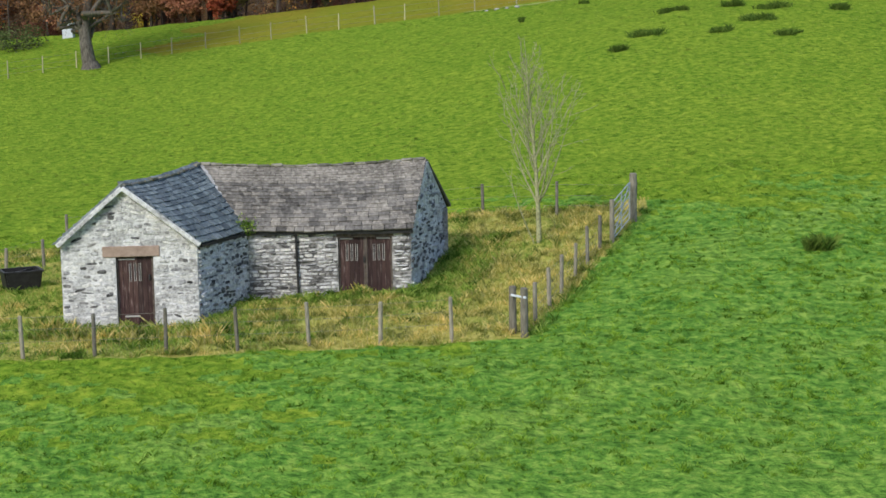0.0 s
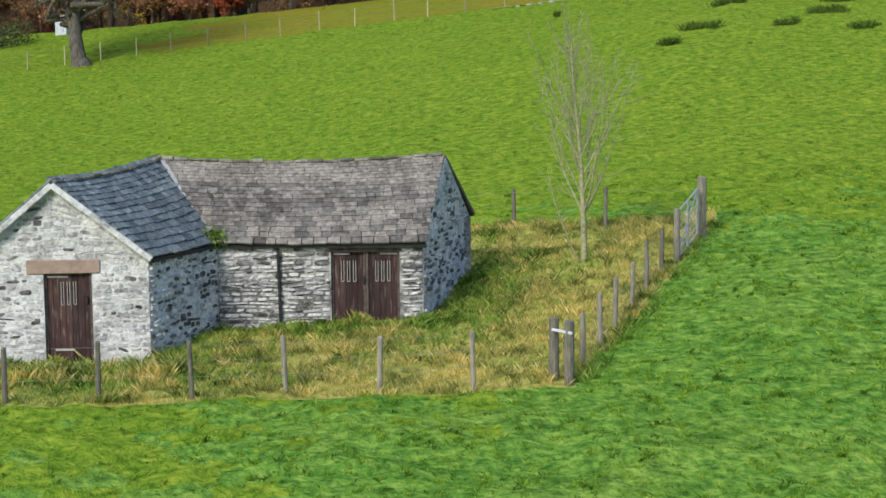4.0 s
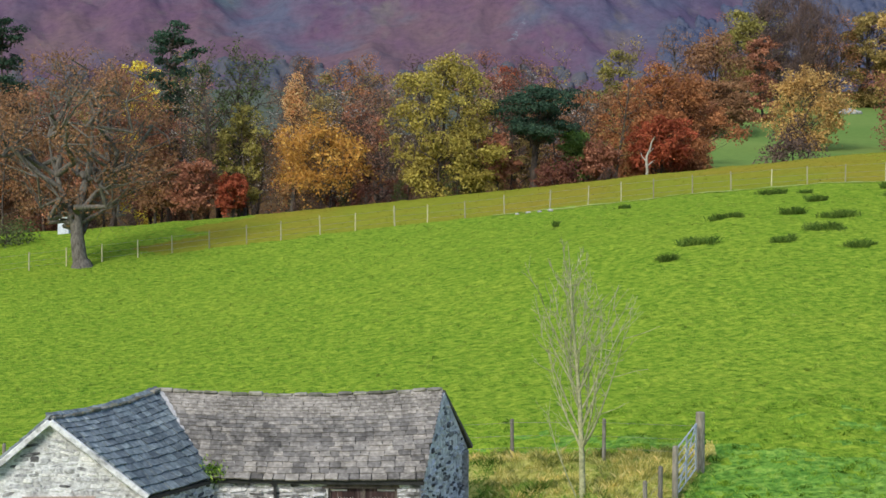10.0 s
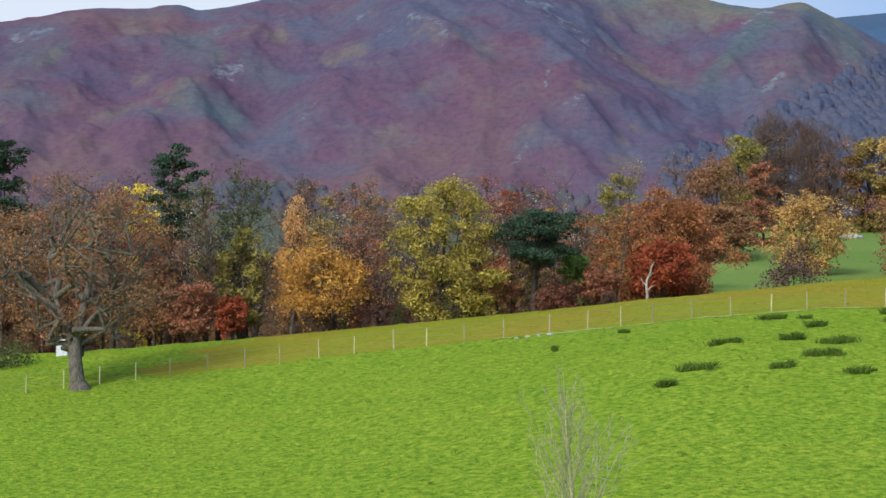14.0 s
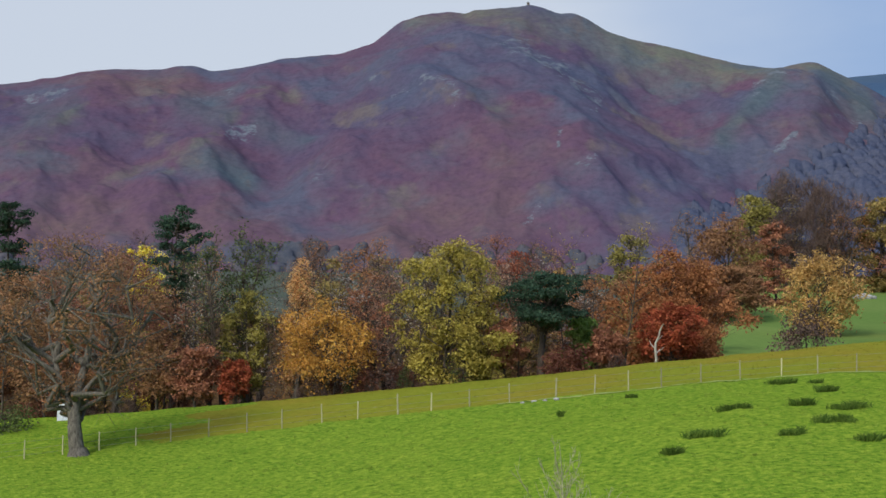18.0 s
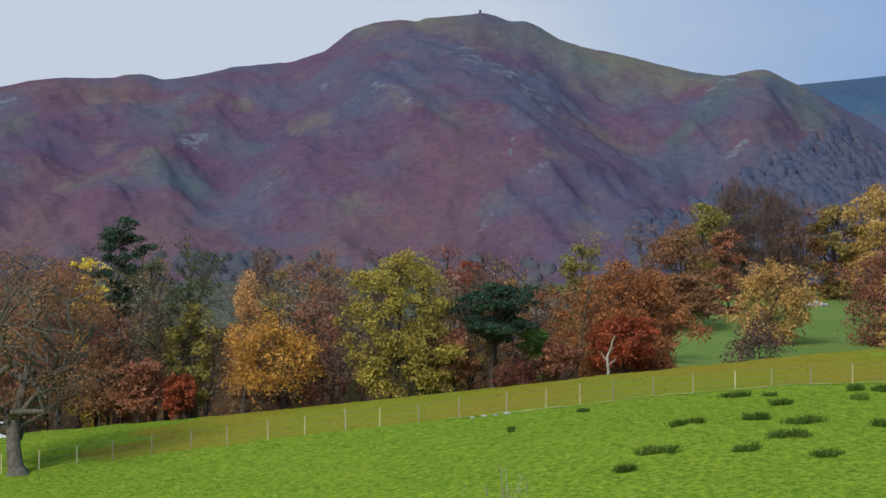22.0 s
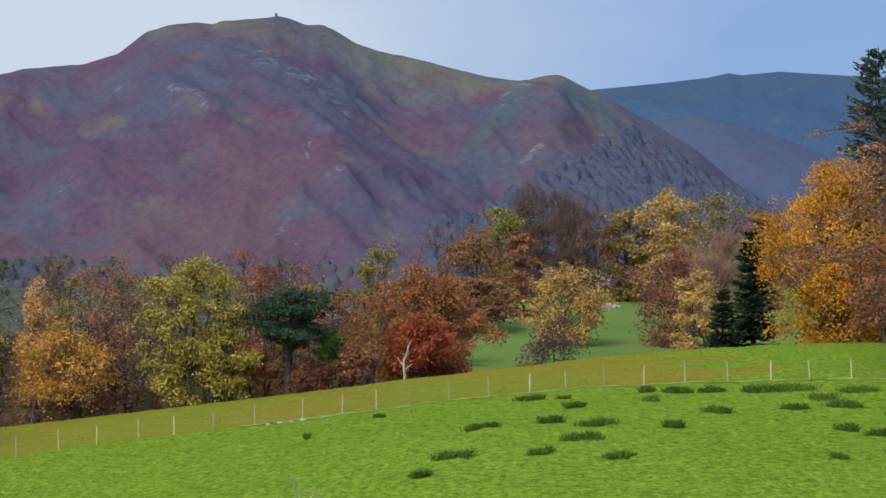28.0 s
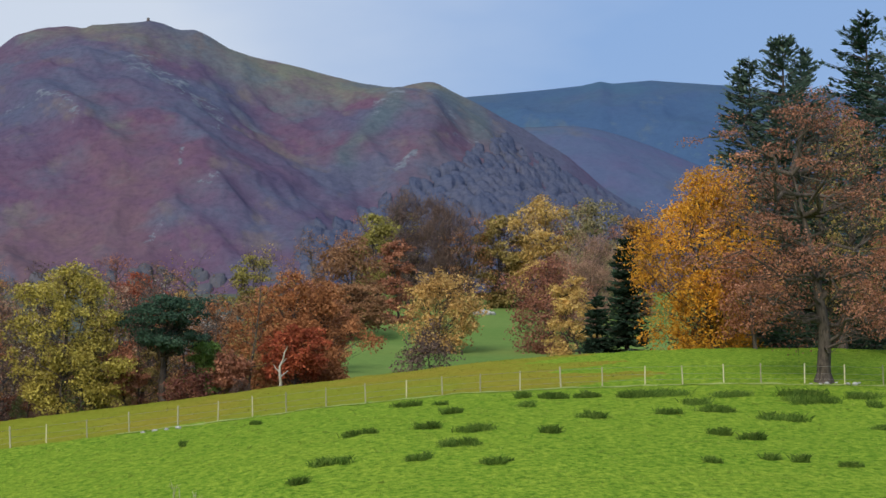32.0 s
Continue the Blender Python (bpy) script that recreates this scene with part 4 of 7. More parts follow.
def lobed_meshes(kind, seed, height, width, trunk_r, leaf, thin, away, tip):
    """A tree whose limbs carry leafy sprays of several sizes, lit on top, with gaps and bare wood between them."""
    rng = np.random.default_rng(seed)
    foot, limbs, share, flat, leaves, bare, point, climb, crook, stems = LOBED[kind]
    if kind == "broad" and away < 129:
        foot = 0.10
    wood = []
    rise = 0.72 if kind in ("spreading", "standing") else 0.88
    stem, _ = limb(rng, (0, 0, -0.3), (tip[0] + rng.normal() * 0.02, tip[1], 1), height * rise + 0.3, trunk_r, 10, 0.035 + crook * 0.5, 0.06, wood, 0.12)
    stem = np.array(stem)
    wood.insert(0, (0, 0, -0.35, *stem[1] * 0.35, trunk_r * 1.7, trunk_r))
    # further stems that part from the first low down
    forks = [stem]
    for k in range(stems - 1):
        a = 2.1 * k + rng.uniform(0, 1.5)
        low = int(rng.integers(2, 4)) + (kind == "standing")
        way = np.array([math.cos(a) * 0.42, math.sin(a) * 0.42, 1.0])
        pts, _ = limb(rng, stem[low], way / np.linalg.norm(way), height * rise * (1 - low / 11) * rng.uniform(0.7, 0.95), trunk_r * rng.uniform(0.40, 0.58), 10 - low, 0.05 + crook, 0.08, wood, 0.14)
        forks.append(np.array(list(stem[:low]) + list(pts)))
    rx, rz = width / 2, height * (1 - foot) / 2
    mid = stem[7] * 0.5 + stem[6] * 0.5
    limbs = int(limbs * min(1.45, max(1.0, rz / rx * 0.75)))
    swell = rng.uniform(0, 6.28, 3)
    leaf_at, leaf_out = [], []
    for i in range(limbs):
        u = min(1, max(-0.94, 1 - 2 * (i + 0.5) / limbs + rng.normal() * 0.10))
        a = i * 2.39996 + rng.uniform(-0.5, 0.5)
        ring = math.sqrt(1 - u * u) ** 0.75 * (1 - point * 0.5 * max(0, u)) * (1 + 0.16 * math.sin(2 * a + swell[0]) + 0.12 * math.sin(3 * a + 4 * u + swell[1]))
        f = rng.uniform(0.45, 1.0)
        big = width * 0.15 * rng.uniform(0.7, 1.3)
        edge = max(0.1, rx - big * 0.75)
        c = np.array([mid[0] + math.cos(a) * ring * edge * f, mid[1] + math.sin(a) * ring * edge * f, height * (1 + foot) / 2 + u * max(0.2, rz - big * 0.5) * (0.8 + 0.2 * f)])
        line = min(forks, key=lambda q: math.hypot(q[-3][0] - c[0], q[-3][1] - c[1]) + rng.uniform(0, 0.2) * width)
        out = math.hypot(c[0] - mid[0], c[1] - mid[1])
        h = max(height * max(0.10, foot * 0.9), min(height * (rise - 0.02), c[2] - out * climb))
        k = int(np.argmin(np.abs(line[:, 2] - h)))
        at = line[k]
        bend = (at + c) / 2 + np.array([0, 0, -0.10 * out]) + rng.normal(size=3) * out * 0.12
        pts = [at * (1 - s) ** 2 + 2 * bend * s * (1 - s) + c * s * s + rng.normal(size=3) * out * crook * (0 < s) for s in (0, 0.2, 0.4, 0.6, 0.8, 1.0)]
        thick = trunk_r * rng.uniform(0.22, 0.38) * (1.15 if kind == "standing" else 1.0)
        for j in range(5):
            wood.append((*pts[j], *pts[j + 1], thick * (1 - 0.16 * j), thick * (0.84 - 0.16 * j)))
        for m in range(7):
            # one spray: a twig from the limb with leaves about its end
            d = rng.normal(size=3) + np.array([0, 0, 0.25 + 0.4 * max(0, u)])
            d *= np.array([1, 1, flat]) / np.linalg.norm(d)
            p = pts[2 + m % 4]
            q = c + d * big * rng.uniform(0.35, 1.25)
            turn = (p + q) / 2 + rng.normal(size=3) * big * 0.12
            if away < 128 and kind != "bush":
                wood.append((*p, *turn, thick * 0.30, thick * 0.2))
                wood.append((*turn, *q, thick * 0.2, thick * 0.07))
            else:
                wood.append((*p, *q, thick * 0.30, thick * 0.07))
            r = width * share * rng.uniform(0.55, 1.35)
            for _ in range(2 if away < 127 and kind != "bush" else 0):
                e = q + rng.normal(size=3) * r * 0.8
                wood.append((*(turn * 0.4 + q * 0.6), *e, thick * 0.09, thick * 0.04))
            n = int(leaves * thin / limbs / 7 * rng.uniform(0.4, 1.6) * (r / (width * share)) ** 1.3 * (0.05 if rng.random() < bare else 1))
            w = rng.normal(size=(n, 3)) + np.array([0, 0, 0.55])
            w /= np.linalg.norm(w, axis=1, keepdims=True)
            rad = r * (0.45 + 0.50 * rng.random((n, 1)) + 0.24 * np.abs(rng.normal(size=(n, 1))))
            leaf_at.append(q + w * rad * np.array([1, 1, flat]))
            leaf_out.append(w)
    thick = [w for w in wood if w[6] > 0.03 or w[7] > 0.02]
    v0, f0 = tubes(thick, 6)
    v1, f1 = tubes([w for w in wood if not (w[6] > 0.03 or w[7] > 0.02)], 3)
    v0, f0 = np.concatenate([v0, v1]), np.concatenate([f0, f1 + len(v0)])
    pts, out = np.concatenate(leaf_at), np.concatenate(leaf_out)
    n = len(pts)
    if kind == "twiggy":
        # bare twigs, slim and rising
        a = out * 0.6 + np.array([0, 0, 0.7]) + rng.normal(size=(n, 3)) * 0.35
        a /= np.linalg.norm(a, axis=1, keepdims=True)
        b = np.cross(a, rng.normal(size=(n, 3)))
        long, wide = 2.4, 0.07
    else:
        nrm = out * 0.55 + np.array([0, 0, 0.45]) + rng.normal(size=(n, 3)) * 0.38
        a = np.cross(nrm, rng.normal(size=(n, 3)))
        a /= np.maximum(np.linalg.norm(a, axis=1, keepdims=True), 1e-6)
        b = np.cross(nrm, a)
        long, wide = 1.0, 0.34
    b /= np.maximum(np.linalg.norm(b, axis=1, keepdims=True), 1e-6)
    s = max(0.115, 0.00136 * away) * rng.uniform(0.5, 1.5, (n, 1)) * (0.8 if kind == "birch" else 1.0)
    fold = np.cross(a, b) * s * rng.uniform(-0.25, 0.25, (n, 1))
    v2 = np.stack([pts - a * s * 0.5 * long, pts + b * s * wide + fold, pts + a * s * 0.5 * long, pts - b * s * wide + fold], 1).reshape(-1, 3)
    return mesh_from("trunk", v0, f0, None, True), mesh_from("crown", v2, np.arange(4 * n).reshape(n, 4), M["leaf_" + leaf])


def conifer_meshes(seed, height, width, trunk_r, leaf, ragged=False, power=0.8, away=130.0):
    """Fir or spruce: whorls of boughs, rising near the top and level or drooping below, each a flat fan of needled sprays."""
    rng = np.random.default_rng(seed)
    wood = [(0, 0, -0.3, 0, 0, height * 0.5, trunk_r * 1.2, trunk_r * 0.6), (0, 0, height * 0.5, rng.normal() * 0.1, rng.normal() * 0.1, height, trunk_r * 0.6, 0.03)]
    pts, ways = [], []
    whorls = int(height / (0.62 if ragged else 0.40))
    swell = rng.uniform(0, 6.28, 4)
    for i in range(whorls):
        t = (i + rng.uniform(-0.3, 0.3)) / whorls
        if t < 0.04 or t > 0.995:
            continue
        for j in range(8 if t < 0.85 else 5):
            if ragged and rng.random() < 0.22:
                continue
            a = j * 2 * math.pi / 8 + i * 0.7 + rng.uniform(-0.35, 0.35)
            lobe = 1 + 0.16 * math.sin(a + 3 * t + swell[0]) + 0.14 * math.sin(2 * a - 9 * t + swell[1]) if ragged else 1.0
            L = width / 2 * (1 - t) ** power * lobe * (rng.uniform(0.55, 1.12) if ragged else rng.uniform(0.6, 1.1)) + 0.2
            rise = (-0.12 + 0.75 * t ** 2.5) if ragged else (-0.2 + 0.5 * t)
            p = np.array([0, 0, height * t - (0.10 if ragged else 0.0) * L])
            side = np.array([-math.sin(a), math.cos(a), 0])
            steps = 5 if L > 1.2 else 3
            for k in range(steps):
                u = (k + 1) / steps
                d = np.array([math.cos(a), math.sin(a), rise + 0.12 - 0.34 * u + 0.42 * u ** 3])
                d /= np.linalg.norm(d)
                q = p + d * L / steps
                wood.append((*p, *q, 0.045 * (1 - k / steps) + 0.012, 0.045 * (1 - u) + 0.010))
                fan = L * 0.20 * (1.25 - u) + 0.10
                for _ in range(int(5 + 5 * L / steps)):
                    s = rng.normal() * fan
                    pts.append(p + (q - p) * rng.random() + side * s + np.array([0, 0, -0.25 * abs(s) - abs(rng.normal()) * 0.10]) + rng.normal(size=3) * 0.05)
                    ways.append(d * 0.8 + side * math.copysign(0.6, s) + rng.normal(size=3) * 0.25)
                p = q
    v0, f0 = tubes(wood, 4)
    trunk = mesh_from("trunk", v0, f0, M["bark"], True)
    pts, ways = np.array(pts), np.array(ways)
    ways /= np.linalg.norm(ways, axis=1, keepdims=True)
    n = len(pts)
    s = 0.0034 * away * rng.uniform(0.55, 1.4, (n, 1))
    side = np.cross(ways, rng.normal(size=(n, 3)) * 0.45 + np.array([0, 0, 1.0]))
    side /= np.maximum(np.linalg.norm(side, axis=1, keepdims=True), 1e-6)
    drop = np.array([0, 0, -0.10]) * s
    v2 = np.stack([pts - ways * s * 0.6, pts + side * s * 0.24 + drop, pts + ways * s * 0.7 + drop, pts - side * s * 0.24 + drop], 1).reshape(-1, 3)
    return trunk, mesh_from("crown", v2, np.arange(4 * n).reshape(n, 4), M["leaf_" + leaf])


WORDS = {"brown": "russet brown", "copper": "copper brown", "copper2": "sparse copper", "red": "deep red", "orange": "orange", "orangebrown": "orange-brown", "paleorange": "pale orange", "gold": "golden orange",
         "gold2": "golden yellow", "goldorange": "bright golden orange", "amber": "amber", "yellow": "bright yellow", "yellowgreen": "yellow-green", "olive": "olive green", "olivebrown": "olive brown", "pinkbrown": "pinkish brown",
         "darkbrown": "dark brown", "grey": "grey", "ivy": "dark ivy", "green": "green", "pine": "dark green", "dark": "nearly black green", "fir": "blue-green", "redbrown": "reddish brown", "darkred": "dark red", "olivegrey": "grey-olive"}
KINDS = {"grand": ("autumn_tree", "big many-stemmed tree with {} leaves"), "twiggy": ("bare_tree", "bare tree with a dome of fine {} twigs"), "broad": ("autumn_tree", "autumn tree with {} leaves beside the field"), "dome": ("autumn_tree", "dense round-topped tree with {} leaves"), "bare": ("bare_tree", "tall, nearly bare tree with {} twigs"),
         "birch": ("birch_tree", "slender birch with {} leaves"), "pine": ("pine_tree", "tall pine with a high {} crown"), "stonepine": ("pine_tree", "broad-crowned pine with {} needles"),
         "standing": ("oak_tree", "old oak with {} leaves"), "spreading": ("oak_tree", "old oak with {} leaves and low boughs"), "bush": ("bush", "low {} thicket at the wood's edge"), "spruce": ("spruce_tree", "pointed spruce with {} drooping boughs"), "fir": ("fir_tree", "tall fir with {} tiered boughs")}


def plant(kind, leaf, x, y, top, width, seed, thin=1.0, trunk_r=None, bark=None, label=None, tip=(0, 0)):
    z = ground_z(x, y)
    height = max(1.0, top - z)
    far = y > 126
    if kind in ("spruce", "fir"):
        wood, crown = conifer_meshes(seed, height, width * (1.7 if kind == "fir" else 1.2), 0.012 * height + 0.08, leaf, kind == "fir", 0.56 if kind == "fir" else 0.75, y)
    else:
        girth = trunk_r or 0.015 * height + 0.05
        if kind == "bare":
            wood, crown = tree_meshes(kind, seed, height, width * 1.08, girth, leaf, thin, far, tip=tip)
        else:
            wood, crown = lobed_meshes(kind, seed, height, width * (1.25 if kind in ("broad", "pine", "stonepine") else 1.12), girth, leaf, min(3.2, max(0.34, thin * 0.88)), y, tip)
        wood.materials.append(bark or (M["pale_bark"] if kind == "birch" else M["bark"]))
    name, words = KINDS[kind]
    ob = base(name, x, y, z, label or words.format(WORDS[leaf]), "bush" if kind == "bush" else "tree", "wood beyond the field")
    child("trunk", wood, ob)
    child("crown", crown, ob)
    return ob


# the wood along the field, from the west
plant("pine", "dark", -34.8, 140, 21.9, 4.0, 100, 1.4)
plant("broad", "orange", -30.9, 124, 12.1, 3.5, 101, 1)
plant("broad", "redbrown", -22.2, 122, 16.3, 6.4, 102, 1.5)
plant("broad", "brown", -26.9, 123, 12.1, 5.0, 103, 1)
plant("broad", "brown", -19.1, 121, 11.6, 3.7, 104, 1)
plant("broad", "yellow", -23.0, 134, 18.4, 3.8, 105, 1.2)
plant("pine", "pine", -18.9, 126, 19.9, 3.3, 106, 1.4)
plant("bare", "ivy", -15.9, 123, 17.4, 3.4, 107, 1.8)
plant("bare", "ivy", -15.4, 125, 18.0, 3.5, 108, 1.8)
plant("bare", "ivy", -14.3, 129, 18.1, 3.6, 109, 1.4)
plant("broad", "olive", -13.2, 122, 13.9, 3.9, 110, 1.0)
plant("broad", "copper", -16.4, 119.8, 10.3, 3.3, 111, 0.9)
plant("broad", "red", -13.7, 119.6, 9.2, 2.4, 112, 0.7)
plant("birch", "paleorange", -10.2, 124, 15.5, 2.7, 113, 2.0)
plant("broad", "gold", -7.9, 120, 12.6, 6.6, 114, 1.4)
plant("broad", "olivebrown", -8.2, 140, 17.1, 4.5, 115, 1.2)
plant("bare", "grey", -7.8, 131, 15.2, 3.2, 116, 0.8)
plant("bare", "copper", -4.7, 122, 13.8, 2.6, 117, 2.0)
plant("bare", "pinkbrown", -4.4, 128, 14.9, 3.2, 118, 1.4)
plant("grand", "yellowgreen", -0.2, 121, 17.2, 7.9, 119, 1.9)
plant("broad", "yellowgreen", 2.0, 119.8, 12.3, 3.9, 120, 0.8)
plant("bare", "pinkbrown", 2.7, 130, 16.2, 3.2, 121, 1.6)
plant("broad", "copper", 3.9, 120.4, 11.9, 2.3, 122, 0.9)
plant("stonepine", "pine", 6.3, 121.5, 15.5, 5.7, 123, 1.9, 0.30)
plant("bush", "darkred", 7.8, 119.8, 10.2, 3.3, 124, 1)
plant("broad", "green", 10.0, 124, 12.5, 2.7, 125, 0.9)
plant("broad", "copper", 11.1, 122, 11.5, 3.0, 126, 0.9)
plant("broad", "brown", -31.5, 127, 15.4, 5.2, 170, 1.2)
plant("broad", "redbrown", -28.6, 130, 15.8, 5.4, 171, 1.2)
plant("broad", "olivebrown", -26.2, 133, 15.6, 5.0, 172, 1.1)
plant("broad", "copper", -25.0, 121, 11.0, 4.4, 173, 1.0)
plant("broad", "redbrown", -20.5, 128, 14.2, 4.2, 174, 1.0)
plant("broad", "olivebrown", 5.0, 133, 13.6, 4.4, 175, 1.0)
plant("broad", "brown", 9.6, 136, 13.8, 4.6, 176, 1.0)
plant("broad", "olivebrown", 13.0, 139, 13.2, 4.6, 177, 1.0)
plant("broad", "orangebrown", 18.6, 137, 14.6, 5.0, 178, 1.2)
plant("broad", "brown", 16.0, 165, 17.6, 6.0, 179, 1.2)
plant("broad", "orangebrown", 21.5, 170, 18.6, 6.2, 180, 1.2)
plant("broad", "copper", 25.8, 196, 20.2, 7.0, 181, 1.2)
# beyond it, up to the far meadow
plant("broad", "red", 9.0, 190, 21.5, 6.5, 127, 1.2)
plant("broad", "amber", 10.1, 170, 18.5, 2.9, 128, 0.9)
plant("broad", "orangebrown", 12.4, 160, 17.3, 4.0, 129, 1)
plant("bare", "grey", 10.7, 140, 14.7, 3.0, 130, 1.0)
plant("broad", "olive", 17.2, 190, 23.3, 5.3, 131, 1.2)
plant("grand", "orangebrown", 15.8, 128, 16.7, 8.8, 132, 2.2)
plant("broad", "orangebrown", 15.6, 150, 17.6, 3.7, 133, 1.0)
plant("broad", "red", 15.0, 122.6, 13.3, 3.8, 134, 1.3)
plant("broad", "brown", 38.8, 262, 31.2, 11.4, 135, 1.6)
plant("spreading", "brown", 38.0, 250, 24.3, 9.9, 136, 1.6)
plant("broad", "olive", 49.8, 300, 38.8, 9.5, 137, 1.3)
plant("broad", "copper", 52.2, 292, 33.4, 5.5, 138, 0.9)
plant("twiggy", "darkbrown", 64.8, 352, 47.1, 10.4, 139, 1.6)
plant("twiggy", "darkbrown", 71.1, 345, 45.3, 13.5, 140, 2.0)
plant("dome", "amber", 45.2, 226, 23.9, 9.6, 141, 0.9)
plant("bush", "darkbrown", 37.9, 193, 15.0, 7.2, 142, 1.8)
plant("broad", "olivebrown", 81.4, 345, 43.7, 9.8, 143, 1.4)
plant("broad", "gold2", 89.4, 338, 45.5, 14.0, 144, 1.7)
plant("broad", "olivegrey", 95.8, 332, 44.1, 14.4, 145, 1.6)
plant("dome", "redbrown", 59.4, 224, 25.3, 11.0, 146, 0.9)
plant("twiggy", "pinkbrown", 72.2, 250, 30.1, 8.7, 147, 1.6)
plant("broad", "gold2", 43.1, 150, 18.4, 4.7, 148, 1.4)
plant("spruce", "dark", 41.1, 133, 20.5, 4.2, 149, 1)
plant("spruce", "dark", 38.8, 133, 16.0, 3.2, 150, 1)
plant("broad", "brown", 100.1, 310, 39.3, 7.9, 151, 1.2)
# the tall trees east of the field
plant("dome", "goldorange", 44.1, 122, 23.6, 9.9, 152, 3.2)
plant("fir", "fir", 52.4, 136, 34.7, 9.2, 153, 1)
plant("fir", "fir", 53.6, 132, 35.7, 9.8, 154, 1)
plant("fir", "fir", 57.3, 137, 35.6, 8.6, 163, 1)
plant("fir", "dark", 64.2, 140, 39.6, 9.0, 155, 1)
plant("fir", "fir", 62.6, 131, 37.4, 11.5, 156, 1)
plant("broad", "copper", 44.6, 116, 18.0, 5.3, 157, 1.0)
plant("fir", "dark", 52.7, 124, 23.1, 12.0, 158, 1)
plant("broad", "olivebrown", 51.6, 118, 26.6, 6.4, 164, 0.9)
plant("bush", "dark", 45.2, 127, 14.0, 6.0, 159, 1)
plant("bush", "dark", 52.8, 122, 13.7, 7.9, 160, 1)
plant("broad", "copper", 52.3, 112, 18.4, 5.5, 161, 1.2)
plant("bush", "ivy", -26.9, 112, 6.2, 4.7, 162, 1)
# the two oaks that stand in the field itself
plant("standing", "brown", -19.9, 100.6, 15.9, 11.8, 31, 1.9, 0.48, M["pale_bark"], "old oak with russet leaves and grey dead limbs by the fence", (-0.24, 0))
plant("spreading", "copper2", 41.4, 97.6, 25.3, 13.4, 37, 2.3, 0.42, M["bark"], "tall oak with thin copper leaves standing in the field")

# bare stems between the leafy trees
rng = np.random.default_rng(17)
for i in range(26):
    x = -30 + 43 * (i + rng.uniform(-0.4, 0.4)) / 26
    y = rng.uniform(120.5, 128)
    plant("bare", ("darkbrown", "olivebrown", "grey")[i % 3], x, y, ground_z(x, y) + rng.uniform(6.0, 10.5), rng.uniform(2.2, 3.8), 400 + i, 0.35, 0.10)

# wood behind the first trees: copies of a few trees
rng = np.random.default_rng(5)
protos = [plant("broad", c, -40 - 7 * i, 150, 16.8, 7.0, 300 + i, 0.4) for i, c in enumerate(("brown", "copper", "olivebrown", "orangebrown", "darkbrown"))]
for i in range(62):
    x, y = rng.uniform(-48, 34), rng.uniform(134, 240)
    if x > 11 or -19 < x / y * 126 < -11 and rng.random() < 0.7:
        continue
    src = protos[rng.integers(len(protos))]
    k = rng.uniform(0.72, 0.95)
    copy_thing(src, Matrix.LocRotScale((x, y, ground_z(x, y) - 0.2), Euler((0, 0, rng.uniform(0, 6.28))), None) @ Matrix.Diagonal((k, k, k * rng.uniform(0.85, 1.0), 1)))
shrubs = [plant("bush", c, -34 - 4 * i, 121.5, 5.2 + 2.2, 3.6, 340 + i, 0.9) for i, c in enumerate(("darkbrown", "redbrown", "darkred", "ivy"))]
for i in range(34):
    x = rng.uniform(-32, 13)
    y = rng.uniform(119.2, 124)
    src = shrubs[rng.integers(len(shrubs))]
    k = rng.uniform(0.30, 0.65)
    copy_thing(src, Matrix.LocRotScale((x, y, ground_z(x, y) - 0.1), Euler((0, 0, rng.uniform(0, 6.28))), None) @ Matrix.Diagonal((k, k, k, 1)))


def on_fell(a, r):
    """Heights of the fell's own surface."""
    i = np.clip(np.searchsorted(FELL_AZ, a), 0, len(FELL_AZ) - 1)
    j = np.clip(np.searchsorted(FELL_RAD, r), 0, len(FELL_RAD) - 1)
    return FELL_Z[i, j]


def canopy(name, bearings, reach, inside, crown, leaf, label, seed):
    """Distant woodland, too far to count: a close roof of round crowns of many sizes laid over the fell's foot."""
    a1, r1 = np.arange(*bearings, 0.045), np.arange(*reach, 1.6)
    A, R = np.meshgrid(a1, r1, indexing="ij")
    X, Y = R * np.sin(np.radians(A)), R * np.cos(np.radians(A))
    ground_ = np.maximum(on_fell(A, R), np.where(R < 960, land(X, Y), -1e3))
    top = np.full(A.shape, -6.0)
    i0, j0 = np.floor(X / crown), np.floor(Y / crown)
    for di in (-1, 0, 1):
        for dj in (-1, 0, 1):
            i, j = i0 + di, j0 + dj
            h = [np.abs(np.sin(i * k1 + j * k2 + seed) * 43758.5453) % 1 for k1, k2 in ((12.9898, 78.233), (39.346, 11.135), (73.156, 52.235), (9.151, 27.871))]
            px, py = (i + 0.15 + 0.7 * h[0]) * crown, (j + 0.15 + 0.7 * h[1]) * crown
            rad_ = crown * (0.42 + 0.34 * h[2])
            ea = np.degrees(np.arctan2(px, py))
            er = np.hypot(px, py)
            ee = np.degrees(np.arctan2(on_fell(ea, er) - EYE_Z, er))
            d2 = ((X - px) ** 2 + (Y - py) ** 2) / rad_ ** 2
            dome = rad_ * (0.55 + 0.45 * h[3]) * np.sqrt(np.clip(1 - d2, 0, 1)) - 6.0 * (d2 >= 1)
            top = np.maximum(top, np.where(inside(ea, ee, h[3]), dome, -6.0))
    top = top + (top > -1) * 0.5 * (patchy(X, Y, 1.9, seed) + patchy(X, Y, 4.3, seed + 1) - 1.0)
    me = mesh_from(name, np.stack([X, Y, ground_ + top], -1).reshape(-1, 3), grid_faces(len(a1), len(r1)), M[leaf], True)
    return tagged(new(name, me), label, "woodland", kind="stuff")


